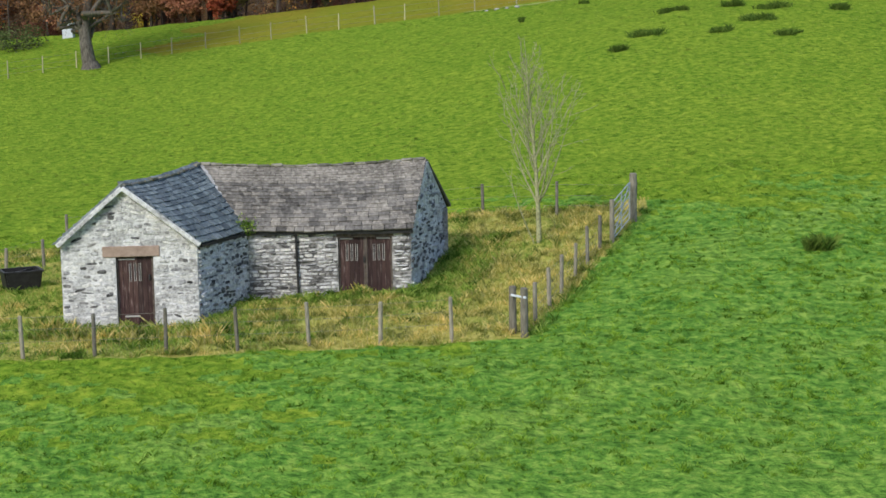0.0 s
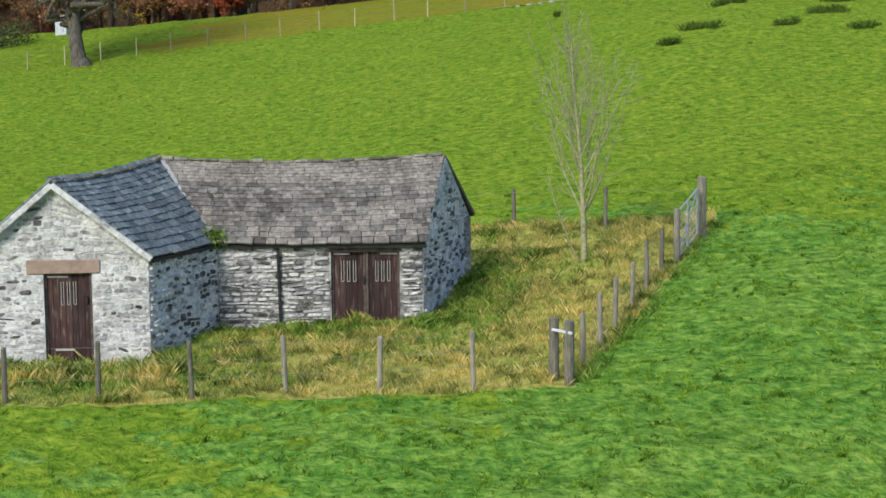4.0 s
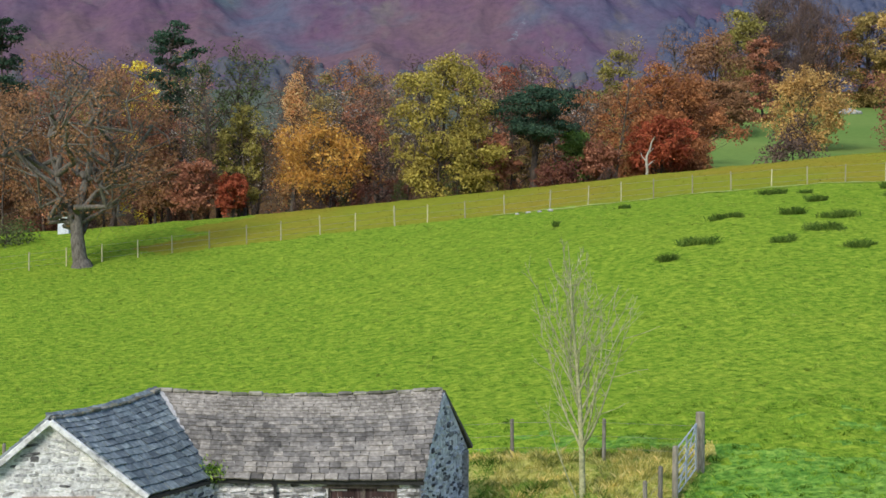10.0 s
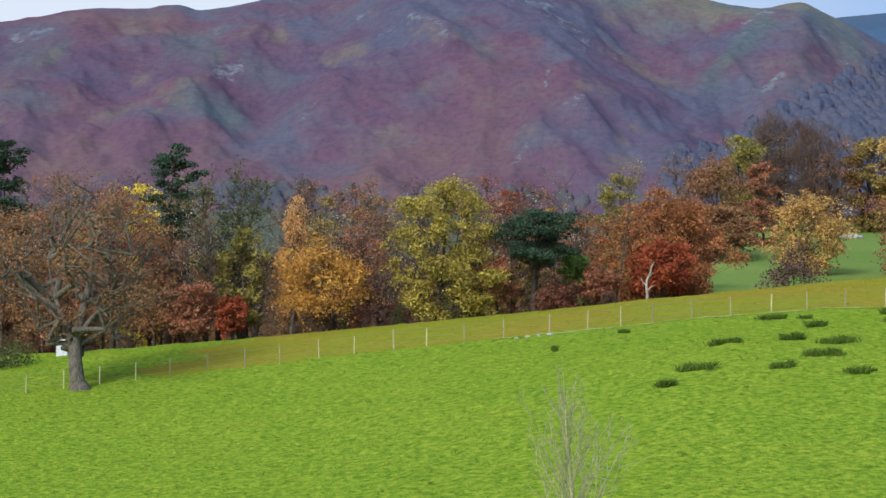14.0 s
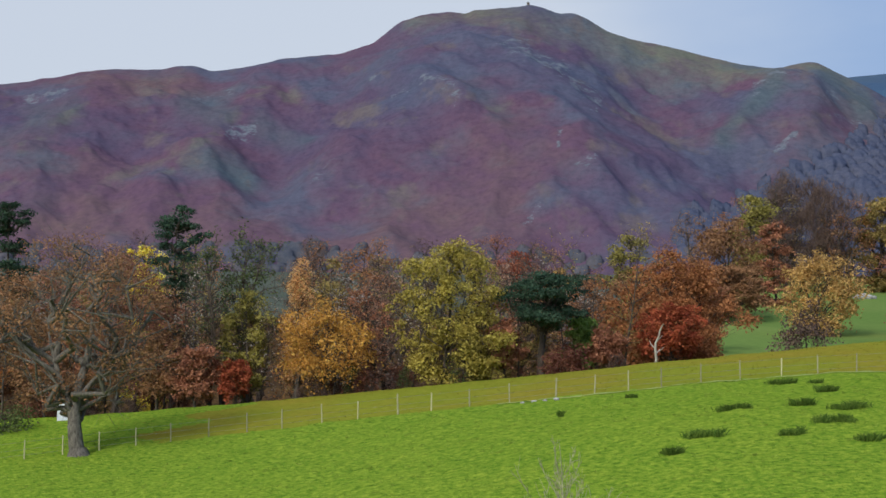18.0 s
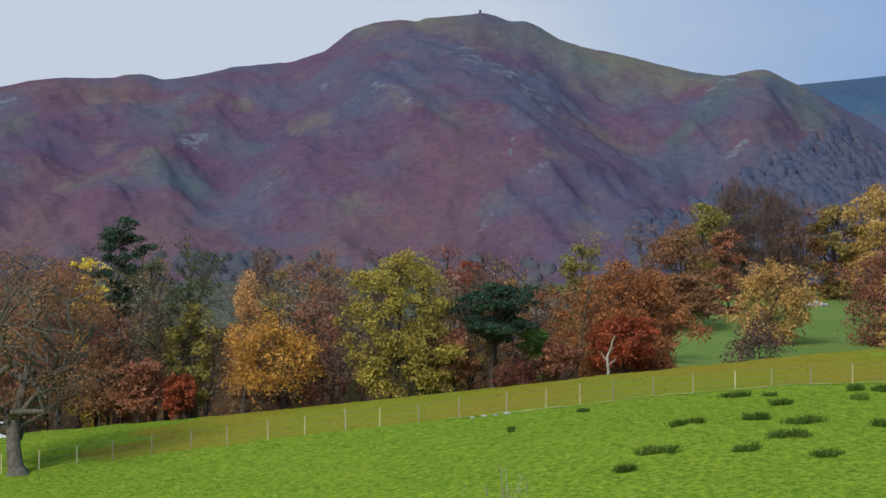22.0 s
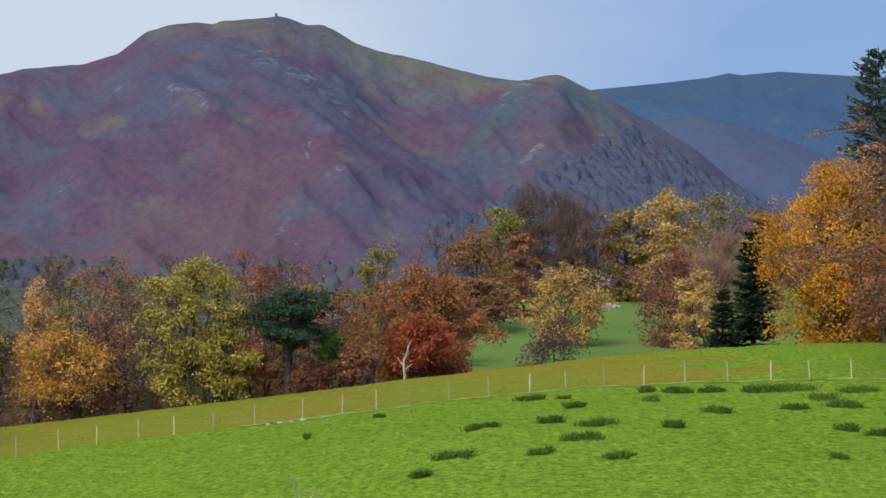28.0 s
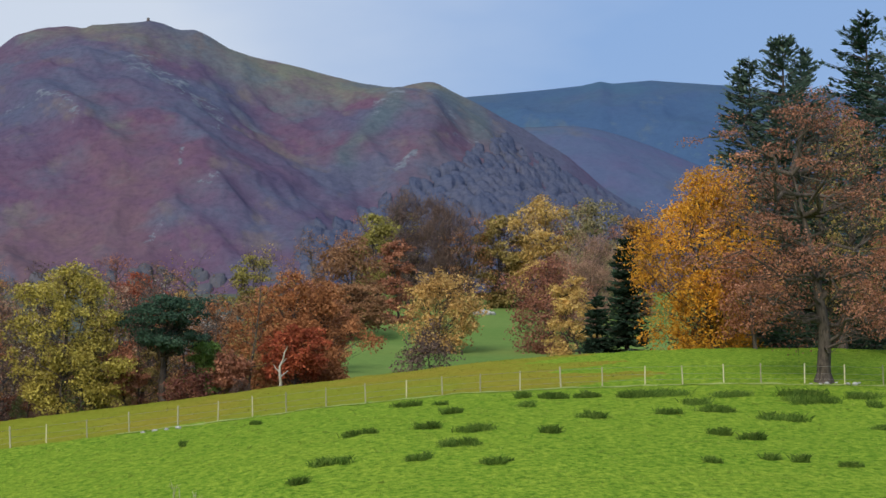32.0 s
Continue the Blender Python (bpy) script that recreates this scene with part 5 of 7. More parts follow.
def hill_wood(a, e, luck):
    limit = np.interp(a, [6.6, 8.0, 9.0, 10.2, 11.5, 13.3, 15.1, 17.7, 21], [4.9, 5.5, 5.9, 6.4, 7.2, 8.1, 7.3, 5.9, 4.6])
    return (a > 6.8 + 0.8 * luck) & (e > 3.2) & (e < limit - 1.1 * luck ** 3)


canopy("hillside_wood", (6.6, 20.5), (940, 1330), hill_wood, 7.5, "blue_haze_canopy", "bare wood on the fell's lower slope, blue haze in its colour", 11)
canopy("valley_wood", (-17, 8), (936, 1010), lambda a, e, luck: (luck < 0.30 + 0.65 * np.exp(-((a + 5.5) / 2.2) ** 2)) & (e < 3.9 + 0.5 * luck), 7.0, "grey_haze_canopy", "bare wood at the foot of the fell, grey-blue haze in its colour", 12)
rng = np.random.default_rng(8)
# line of trees at the head of the far meadow
for i in range(16):
    x, y = 48 + 4.6 * i + rng.uniform(-1, 1), rng.uniform(338, 362)
    k = rng.uniform(1.1, 1.7)
    copy_thing(protos[(i * 3) % 5], Matrix.LocRotScale((x, y, ground_z(x, y) - 0.2), Euler((0, 0, rng.uniform(0, 6.28))), None) @ Matrix.Diagonal((k, k, k * 0.9, 1)))

# ---- the barn: a long range with a gabled wing ----
BARN = base("barn", -4.5, 40.0, ground_z(-4.5, 40.0), "old limewashed stone field barn with slate roof and brown doors", "barn")
BARN_INV = Matrix.Translation(BARN.location).inverted()


def vec(*p):
    return Vector(p)


def at_world(me):
    me.transform(BARN_INV)
    return me


def barn_part(name, bm, material, parent=None, label=""):
    """A part whose vertices are given in the world; it hangs under the barn or under one of its parts."""
    bmesh.ops.transform(bm, matrix=BARN_INV, verts=bm.verts)
    return part(name, bm, material, parent or BARN, label)


def slab(bm, corners, thick):
    """A board from four corners, thickened along its normal (to the back)."""
    a, b, c, d = [Vector(p) for p in corners]
    n = (b - a).cross(d - a).normalized() * thick
    v = [bm.verts.new(p) for p in (a, b, c, d, a - n, b - n, c - n, d - n)]
    for q in ((0, 1, 2, 3), (7, 6, 5, 4), (0, 4, 5, 1), (1, 5, 6, 2), (2, 6, 7, 3), (3, 7, 4, 0)):
        bm.faces.new([v[i] for i in q])


def beam(bm, p, q, wide, high, up=(0, 0, 1)):
    """A squared bar from p to q."""
    p, q = Vector(p), Vector(q)
    d = (q - p).normalized()
    s = d.cross(Vector(up)).normalized() * wide / 2
    u = s.cross(d).normalized() * high / 2
    v = [bm.verts.new(c + e) for c in (p, q) for e in (s + u, u - s, -s - u, s - u)]
    for f in ((0, 1, 2, 3), (7, 6, 5, 4), (0, 4, 5, 1), (1, 5, 6, 2), (2, 6, 7, 3), (3, 7, 4, 0)):
        bm.faces.new([v[i] for i in f])


# corners, as seen from above: main range and wing
RIDGE_L, RIDGE_R = vec(-6.50, 41.30, 3.43), vec(0.03, 41.80, 3.43)
EAVE_L, EAVE_R = vec(-5.06, 39.55, 1.72), vec(-0.38, 39.52, 1.70)
BACK_L, BACK_R = vec(-7.60, 43.55, 1.80), vec(0.74, 44.10, 1.82)
WING_TOP = vec(-8.06, 36.90, 3.34)
WING_R, WING_L = vec(-6.06, 37.02, 1.76), vec(-9.80, 36.68, 1.84)
WING_BACK = vec(-9.55, 42.9, 1.84)
FOOT = -0.75


class Wall:
    """An upright wall: foot line from a to b (outer face to the right of a-b), with a top profile of (share of length, height)."""

    def __init__(self, a, b, top, holes=()):
        self.a, self.b = Vector((a[0], a[1], 0)), Vector((b[0], b[1], 0))
        self.u = (self.b - self.a).normalized()
        self.n = self.u.cross(Vector((0, 0, 1)))
        self.length = (self.b - self.a).length
        self.top, self.holes = top, holes

    def height(self, s):
        return float(np.interp(s / self.length, [t for t, _ in self.top], [h for _, h in self.top]))

    def point(self, s, z, out=0.0):
        return self.a + self.u * s + self.n * out + Vector((0, 0, z))

    def build(self, name, material, label, thick=0.5):
        bm = bmesh.new()
        cuts = sorted({0.0, self.length, *[t * self.length for t, _ in self.top], *[h[0] for h in self.holes], *[h[1] for h in self.holes]})
        for s0, s1 in zip(cuts, cuts[1:]):
            low = FOOT
            mid = (s0 + s1) / 2
            for h0, h1, hz in self.holes:
                if h0 < mid < h1:
                    low = hz
            if min(self.height(s0), self.height(s1)) > low:
                slab(bm, (self.point(s0, low), self.point(s1, low), self.point(s1, self.height(s1)), self.point(s0, self.height(s0))), thick)
        bmesh.ops.remove_doubles(bm, verts=bm.verts, dist=0.0005)
        return barn_part(name, bm, material, None, label)


W_FRONT = Wall((-5.02, 39.70), (-0.43, 39.68), ((0, 1.70), (1, 1.68)), ((2.53, 4.06, 1.50),))
W_GABLE = Wall((-0.43, 39.68), (0.66, 43.95), ((0, 1.68), (0.485, 3.38), (1, 1.80)))
W_WING = Wall((-9.72, 36.82), (-6.14, 37.16), ((0, 1.82), (0.47, 3.28), (1, 1.74)), ((1.43, 2.42, 1.42),))
W_SIDE = Wall((-6.14, 37.16), (-5.02, 39.70), ((0, 1.74), (1, 1.70)))
W_BACK = Wall((0.66, 43.95), (-9.5, 43.30), ((0, 1.78), (1, 1.78)))
W_LEFT = Wall((-9.5, 43.30), (-9.71, 37.30), ((0, 1.78), (1, 1.80)))
WALLS = {
    "front": (W_FRONT, W_FRONT.build("wall", M["mortar"], "rubble wall of limed and slate stones, dark recesses in its mortar colour")),
    "gable": (W_GABLE, W_GABLE.build("wall", M["limewash"], "limewashed rubble gable")),
    "wing": (W_WING, W_WING.build("wall", M["limewash"], "limewashed gable wall with a doorway")),
    "side": (W_SIDE, W_SIDE.build("wall", M["limewash"], "limewashed rubble side wall")),
    "back": (W_BACK, W_BACK.build("wall", M["mortar"], "rubble back wall")),
    "left": (W_LEFT, W_LEFT.build("wall", M["limewash"], "limewashed rubble side wall")),
}


class Slope:
    """A roof slope between a ridge line and an eave line; the ridge sags between its ends."""

    def __init__(self, r0, r1, e0, e1, sag):
        self.r0, self.r1, self.e0, self.e1, self.sag = r0, r1, e0, e1, sag

    def at(self, s, t):
        top = self.r0.lerp(self.r1, s) - Vector((0, 0, self.sag * 4 * s * (1 - s)))
        low = self.e0.lerp(self.e1, s) - Vector((0, 0, self.sag * 0.25 * 4 * s * (1 - s)))
        return top.lerp(low, t)

    def axes(self, s, t):
        u = (self.at(min(1, s + 0.01), t) - self.at(max(0, s - 0.01), t)).normalized()
        d = (self.at(s, min(1, t + 0.01)) - self.at(s, max(0, t - 0.01))).normalized()
        n = d.cross(u).normalized()
        return u, n.cross(u).normalized(), n

    def bed(self, name, label):
        bm = bmesh.new()
        k = 10
        rows = []
        for i in range(k + 1):
            top, low = self.at(i / k, 0), self.at(i / k, 1)
            n = self.axes(min(max(i / k, 0.02), 0.98), 0.5)[2] * 0.08
            rows.append([bm.verts.new(p) for p in (top, low, low - n, top - n)])
        for a, b in zip(rows, rows[1:]):
            for i in range(4):
                bm.faces.new((a[i], a[(i + 1) % 4], b[(i + 1) % 4], b[i]))
        bm.faces.new(rows[0])
        bm.faces.new(rows[-1][::-1])
        return barn_part(name, bm, M["roof_bed"], None, label)


S_FRONT = Slope(RIDGE_L, RIDGE_R, EAVE_L, EAVE_R, 0.13)
S_BACK = Slope(RIDGE_R, RIDGE_L, BACK_R, BACK_L, 0.13)
S_WING = Slope(WING_TOP, RIDGE_L, WING_R, EAVE_L, 0.10)
S_LEFT = Slope(RIDGE_L, WING_TOP, WING_BACK, WING_L, 0.10)
ROOFS = [(S_FRONT, S_FRONT.bed("roof", "grey-brown slate roof with diminishing courses"), "slate"), (S_WING, S_WING.bed("roof", "blue-grey slate roof of the wing"), "blue_slate"),
         (S_BACK, S_BACK.bed("roof", "grey slate back slope"), "slate"), (S_LEFT, S_LEFT.bed("roof", "blue-grey slate slope"), "blue_slate")]

# lime flaunching along the wing's gable, lead in the valley
for p, q, label in ((WING_TOP, WING_R, "white lime verge"), (WING_TOP, WING_L, "white lime verge")):
    bm = bmesh.new()
    off = vec(0.02, -0.06, -0.055)
    beam(bm, p + off, q + off, 0.10, 0.13)
    bmesh.ops.bevel(bm, geom=bm.edges[:], offset=0.02, segments=1, affect="EDGES")
    barn_part("verge", bm, M["limewash"], None, label)
bm = bmesh.new()
beam(bm, RIDGE_L + vec(0.05, -0.06, 0.03), EAVE_L + vec(0.0, 0.02, 0.04), 0.11, 0.04)
barn_part("valley_flashing", bm, M["grey_iron"], None, "pale lead valley strip")
bm = bmesh.new()
beam(bm, RIDGE_R + vec(0.04, 0.02, -0.03), BACK_R + vec(0.04, 0.0, -0.03), 0.05, 0.08)
barn_part("bargeboard", bm, M["ridge_stone"], None, "grey stone verge")
# black strips under the eaves, for guttering and eaves shadow alike; downpipe
for p, q in ((EAVE_L, EAVE_R), (WING_R, EAVE_L)):
    bm = bmesh.new()
    beam(bm, p + vec(0.02, 0.05, -0.09), q + vec(0.02, 0.05, -0.09), 0.07, 0.08)
    barn_part("eaves_strip", bm, M["black_pipe"], None, "black strip under the eaves, guttering and shade in one")
bm = bmesh.new()
beam(bm, (-3.66, 39.62, 1.62), (-3.62, 39.62, -0.3), 0.07, 0.07, (0, 1, 0))
beam(bm, (-3.66, 39.62, 1.52), (-3.74, 39.56, 1.62), 0.06, 0.06, (0, 1, 0))
bmesh.ops.bevel(bm, geom=bm.edges[:], offset=0.018, segments=2, affect="EDGES")
barn_part("downpipe", bm, M["black_pipe"], None, "black downpipe")

# ridge: rough stone cappings set end to end
rng = np.random.default_rng(21)
for slope_, count in ((S_FRONT, 19), (S_WING, 12)):
    for i in range(count):
        s0, s1 = i / count, (i + 0.94) / count
        p, q = slope_.at(s0, 0), slope_.at(s1, 0)
        lift = vec(0, 0, 0.035 + rng.uniform(-0.018, 0.022))
        bm = bmesh.new()
        beam(bm, p + lift, q + lift, 0.22, 0.075 + rng.uniform(-0.012, 0.02))
        for v in bm.verts:
            v.co += Vector(rng.normal(size=3) * 0.008)
        bmesh.ops.bevel(bm, geom=bm.edges[:], offset=0.025, segments=1, affect="EDGES")
        barn_part("ridge_stone", bm, M["ridge_stone"])

# sandstone lintel over the wing's door
bm = bmesh.new()
slab(bm, (W_WING.point(1.09, 1.425, 0.035), W_WING.point(2.60, 1.425, 0.035), W_WING.point(2.60, 1.71, 0.035), W_WING.point(1.09, 1.72, 0.035)), 0.35)
bmesh.ops.bevel(bm, geom=bm.edges[:], offset=0.015, segments=1, affect="EDGES")
barn_part("lintel", bm, M["sandstone"], None, "long pink sandstone lintel")
bm = bmesh.new()
slab(bm, (W_FRONT.point(2.40, 1.47, 0.01), W_FRONT.point(4.16, 1.47, 0.01), W_FRONT.point(4.16, 1.62, 0.01), W_FRONT.point(2.40, 1.62, 0.01)), 0.3)
barn_part("lintel", bm, M["door_jamb"], None, "dark timber lintel")


def plank_door(wall, s0, s1, low, high, planks, slits, name, label):
    """A ledged plank door set back in its opening, with slits, strap hinges and a latch."""
    # backing sheet, painted near-black as the darkness behind slits and joints
    bm = bmesh.new()
    slab(bm, (wall.point(s0 + 0.05, low, -0.15), wall.point(s1 - 0.05, low, -0.15), wall.point(s1 - 0.05, high, -0.15), wall.point(s0 + 0.05, high, -0.15)), 0.03)
    door = barn_part(name, bm, M["gap_shade"], None, label)
    w = (s1 - s0 - 0.10) / planks
    for i in range(planks):
        a = s0 + 0.05 + i * w
        bm = bmesh.new()
        cut = slits[0] <= i < slits[1]
        rows = ((low, slits[2]), (slits[3], high)) if cut else ((low, high),)
        for z0, z1 in rows:
            slab(bm, (wall.point(a + 0.004, z0, -0.11), wall.point(a + w - 0.004, z0, -0.11), wall.point(a + w - 0.004, z1, -0.11), wall.point(a + 0.004, z1, -0.11)), 0.035)
        if cut:
            for b0, b1 in ((a + 0.004, a + 0.035), (a + w - 0.035, a + w - 0.004)):
                slab(bm, (wall.point(b0, slits[2], -0.11), wall.point(b1, slits[2], -0.11), wall.point(b1, slits[3], -0.11), wall.point(b0, slits[3], -0.11)), 0.035)
        barn_part("plank", bm, M["door_paint"], door)
        if cut:
            bm = bmesh.new()
            for b in (a + 0.035, a + w - 0.045):
                slab(bm, (wall.point(b, slits[2], -0.098), wall.point(b + 0.012, slits[2], -0.098), wall.point(b + 0.012, slits[3], -0.098), wall.point(b, slits[3], -0.098)), 0.01)
            slab(bm, (wall.point(a + 0.035, slits[2] - 0.012, -0.098), wall.point(a + w - 0.035, slits[2] - 0.012, -0.098), wall.point(a + w - 0.035, slits[2], -0.098), wall.point(a + 0.035, slits[2], -0.098)), 0.01)
            barn_part("slit_edge", bm, M["grey_iron"], door, "worn pale edge of a slit")
    for e in (s0 + 0.005, s1 - 0.055):
        bm = bmesh.new()
        slab(bm, (wall.point(e, low, -0.07), wall.point(e + 0.05, low, -0.07), wall.point(e + 0.05, high, -0.07), wall.point(e, high, -0.07)), 0.10)
        barn_part("jamb", bm, M["door_jamb"], door, "weathered timber jamb")
    return door


def strap(wall, door, s0, s1, z):
    bm = bmesh.new()
    slab(bm, (wall.point(s0, z, -0.085), wall.point(s1, z - 0.004, -0.085), wall.point(s1, z + 0.034, -0.085), wall.point(s0, z + 0.042, -0.085)), 0.02)
    barn_part("strap_hinge", bm, M["grey_iron"], door, "pale strap hinge")


d1 = plank_door(W_WING, 1.43, 2.42, -0.45, 1.42, 7, (2, 5, 0.76, 1.24), "door", "weathered brown plank door with slits")
strap(W_WING, d1, 1.50, 1.93, 1.33)
strap(W_WING, d1, 1.62, 2.02, -0.22)
bm = bmesh.new()
beam(bm, W_WING.point(2.30, 0.78, -0.07), W_WING.point(2.30, 0.92, -0.07), 0.04, 0.05, (0, 1, 0))
barn_part("latch", bm, M["black_pipe"], d1, "black latch")
d2 = plank_door(W_FRONT, 2.53, 3.30, -0.35, 1.50, 5, (1, 4, 0.80, 1.26), "door", "weathered brown plank door leaf with slits")
strap(W_FRONT, d2, 2.56, 2.95, 1.40)
d3 = plank_door(W_FRONT, 3.30, 4.06, -0.35, 1.50, 5, (1, 4, 0.80, 1.26), "door", "weathered brown plank door leaf with slits")
strap(W_FRONT, d3, 3.62, 4.02, 1.40)
bm = bmesh.new()
beam(bm, W_FRONT.point(3.26, 0.74, -0.06), W_FRONT.point(3.26, 0.92, -0.06), 0.05, 0.05, (0, 1, 0))
barn_part("latch", bm, M["black_pipe"], d2, "black padlocked latch")

# ---- plot fence, gate and small things ----


def round_post(name, x, y, height, radius, material, parent, label="", lean=(0, 0), sides=9):
    """A round timber post with a weathered, slightly domed top."""
    z = ground_z(x, y)
    bm = bmesh.new()
    rings = [(-0.35, 1.0), (height * 0.5, 0.98), (height - 0.02, 0.95), (height, 0.7)]
    loops = []
    for h, k in rings:
        loops.append([bm.verts.new((x + lean[0] * h + math.cos(a) * radius * k, y + lean[1] * h + math.sin(a) * radius * k, z + h)) for a in [i * 2 * math.pi / sides for i in range(sides)]])
    for l0, l1 in zip(loops, loops[1:]):
        for i in range(sides):
            bm.faces.new((l0[i], l0[(i + 1) % sides], l1[(i + 1) % sides], l1[i]))
    bm.faces.new(loops[-1])
    bm.faces.new(loops[0][::-1])
    bmesh.ops.transform(bm, matrix=Matrix.Translation(parent.location).inverted(), verts=bm.verts)
    return part(name, bm, material, parent, label)


def wire_run(parent, pts, radius, material, name="wire", label=""):
    p = np.array(pts, float)
    d = np.gradient(p, axis=0)
    d /= np.linalg.norm(d, axis=1, keepdims=True)
    u = np.cross(d, np.where(np.abs(d[:, 2:3]) < 0.9, [[0, 0, 1.0]], [[1.0, 0, 0]]))
    u /= np.linalg.norm(u, axis=1, keepdims=True)
    w = np.cross(d, u)
    v = np.concatenate([p + (u * a + w * b) * radius for a, b in ((1, 0), (0, 1), (-1, 0), (0, -1))]) - np.array(parent.location)
    n = len(p)
    f = [(k * n + i, k * n + i + 1, (k + 1) % 4 * n + i + 1, (k + 1) % 4 * n + i) for k in range(4) for i in range(n - 1)]
    return child(name, mesh_from(name, v, f, material), parent, label)


rng = np.random.default_rng(33)


def fence(name, posts, height, radius, wires, material, label, net=0):
    ob = base(name, posts[0][0], posts[0][1], ground_z(*posts[0]), label, "fence")
    for x, y in posts:
        round_post("post", x, y, height * rng.uniform(0.95, 1.05), radius * rng.uniform(0.9, 1.1), material, ob, lean=(rng.normal() * 0.025, rng.normal() * 0.02))
    for share in wires:
        wire_run(ob, [(x, y - radius, ground_z(x, y) + height * share) for x, y in posts], 0.0035, M["wire"])
    if net:
        segs = []
        for (x0, y0), (x1, y1) in zip(posts, posts[1:]):
            n = max(2, int(math.hypot(x1 - x0, y1 - y0) / 0.16))
            for i in range(n):
                x, y = x0 + (x1 - x0) * i / n, y0 + (y1 - y0) * i / n
                z = ground_z(x, y)
                segs.append((x, y - radius, z + 0.05, x, y - radius, z + net, 0.0014, 0.0014))
        v, f = tubes(segs, 3)
        tagged(child("netting", mesh_from("netting", v - np.array(ob.location), f, M["wire"]), ob, "thin sheep netting"), kind="stuff")
    return ob


FRONT = [(-13.68 + 1.78 * i, 33.5) for i in range(9)]
fence("plot_fence", FRONT, 1.12, 0.055, (0.93, 0.66, 0.38), M["post_wood"], "weathered round-post wire fence before the barn", 0.72)
SIDE = [(2.72, 34.5), (3.2, 36.0), (3.63, 37.4), (4.12, 38.7), (4.6, 40.1), (5.08, 41.3)]
fence("plot_fence", SIDE, 1.05, 0.055, (0.93, 0.62, 0.42, 0.24), M["post_wood"], "weathered round-post wire fence beside the pasture", 0.72)
fence("plot_fence", [(6.5, 44.6), (4.2, 46.0), (1.9, 47.2), (-0.6, 47.8), (-3.4, 48.2), (-6.2, 48.6), (-9.0, 48.8), (-11.8, 48.6)], 1.05, 0.05, (0.93, 0.6, 0.3), M["post_wood"], "grey post and wire fence behind the barn")
fence("plot_fence", [(-11.75, 44.4), (-12.65, 43.2), (-14.0, 40.5)], 1.0, 0.05, (0.93, 0.6, 0.3), M["post_wood"], "grey post and wire fence beside the trough")

# squeeze stile at the corner: two stout posts joined by a pale rail
stile = base("stile", 2.2, 33.5, ground_z(2.2, 33.5), "pair of stout grey corner posts joined by a pale rail", "stile")
round_post("post", 2.10, 33.65, 1.22, 0.10, M["post_wood"], stile)
round_post("post", 2.37, 33.35, 1.22, 0.10, M["post_wood"], stile)
bm = bmesh.new()
z = ground_z(2.2, 33.5) + 1.02
beam(bm, Vector((2.05, 33.50, z)) - stile.location, Vector((2.42, 33.22, z - 0.03)) - stile.location, 0.03, 0.055)
bmesh.ops.bevel(bm, geom=bm.edges[:], offset=0.008, segments=1, affect="EDGES")
part("rail", bm, M["white_paint"], stile, "pale rail")

# galvanised field gate
gx0, gy0, gx1, gy1 = 5.56, 42.1, 6.24, 43.75
gz0, gz1 = ground_z(gx0, gy0) + 0.06, ground_z(gx1, gy1) + 0.16
gate = base("field_gate", gx0, gy0, gz0, "galvanised seven-bar field gate closed across the gap", "gate")
for k, h in enumerate((0.0, 0.17, 0.34, 0.52, 0.70, 0.90, 1.10)):
    wire_run(gate, [(gx0, gy0, gz0 + h), (gx1, gy1, gz1 + h)], 0.024 if k in (0, 6) else 0.017, M["galvanised"], "bar")
for s in (0.0, 0.5, 1.0):
    x, y, z = gx0 + (gx1 - gx0) * s, gy0 + (gy1 - gy0) * s, gz0 + (gz1 - gz0) * s
    wire_run(gate, [(x, y, z), (x, y, z + 1.10)], 0.024, M["galvanised"], "stile_bar")
wire_run(gate, [(gx0, gy0, gz0), (gx1, gy1, gz1 + 1.10)], 0.016, M["galvanised"], "brace")
gposts = base("gate_posts", 6.38, 44.0, ground_z(6.38, 44.0), "stout grey timber posts that carry the gate", "gate post")
round_post("hanging_post", 6.38, 44.0, 1.48, 0.12, M["post_wood"], gposts)
round_post("latch_post", 5.50, 41.9, 1.28, 0.075, M["post_wood"], gposts)

# black plastic feed trough, open on top
tx, ty = -11.85, 41.6
tz = ground_z(tx, ty)
trough = base("feed_trough", tx, ty, tz, "black plastic trough standing in long grass", "trough")
bm = bmesh.new()
low = [(-0.48, -0.36), (0.48, -0.36), (0.48, 0.36), (-0.48, 0.36)]
rings = []
for k, h in ((1.0, 0.0), (1.16, 0.50), (1.24, 0.50), (1.24, 0.55), (1.08, 0.55), (0.92, 0.06)):
    rings.append([bm.verts.new((x * k, y * k, h)) for x, y in low])
for a, b in zip(rings, rings[1:]):
    for i in range(4):
        bm.faces.new((a[i], a[(i + 1) % 4], b[(i + 1) % 4], b[i]))
bm.faces.new(rings[0][::-1])
bm.faces.new(rings[-1])
bmesh.ops.bevel(bm, geom=[e for e in bm.edges if abs(e.verts[0].co.z - e.verts[1].co.z) > 0.2], offset=0.05, segments=2, affect="EDGES")
bmesh.ops.rotate(bm, verts=bm.verts, cent=(0, 0, 0), matrix=Matrix.Rotation(radians(24), 3, "Z"))
part("tub", bm, M["black_plastic"], trough)
bm = bmesh.new()
beam(bm, Vector((-0.1, -0.42, 0.5)), Vector((0.22, 0.38, 0.5)), 0.05, 0.06)
part("divider", bm, M["black_plastic"], trough, "black bar across the trough")

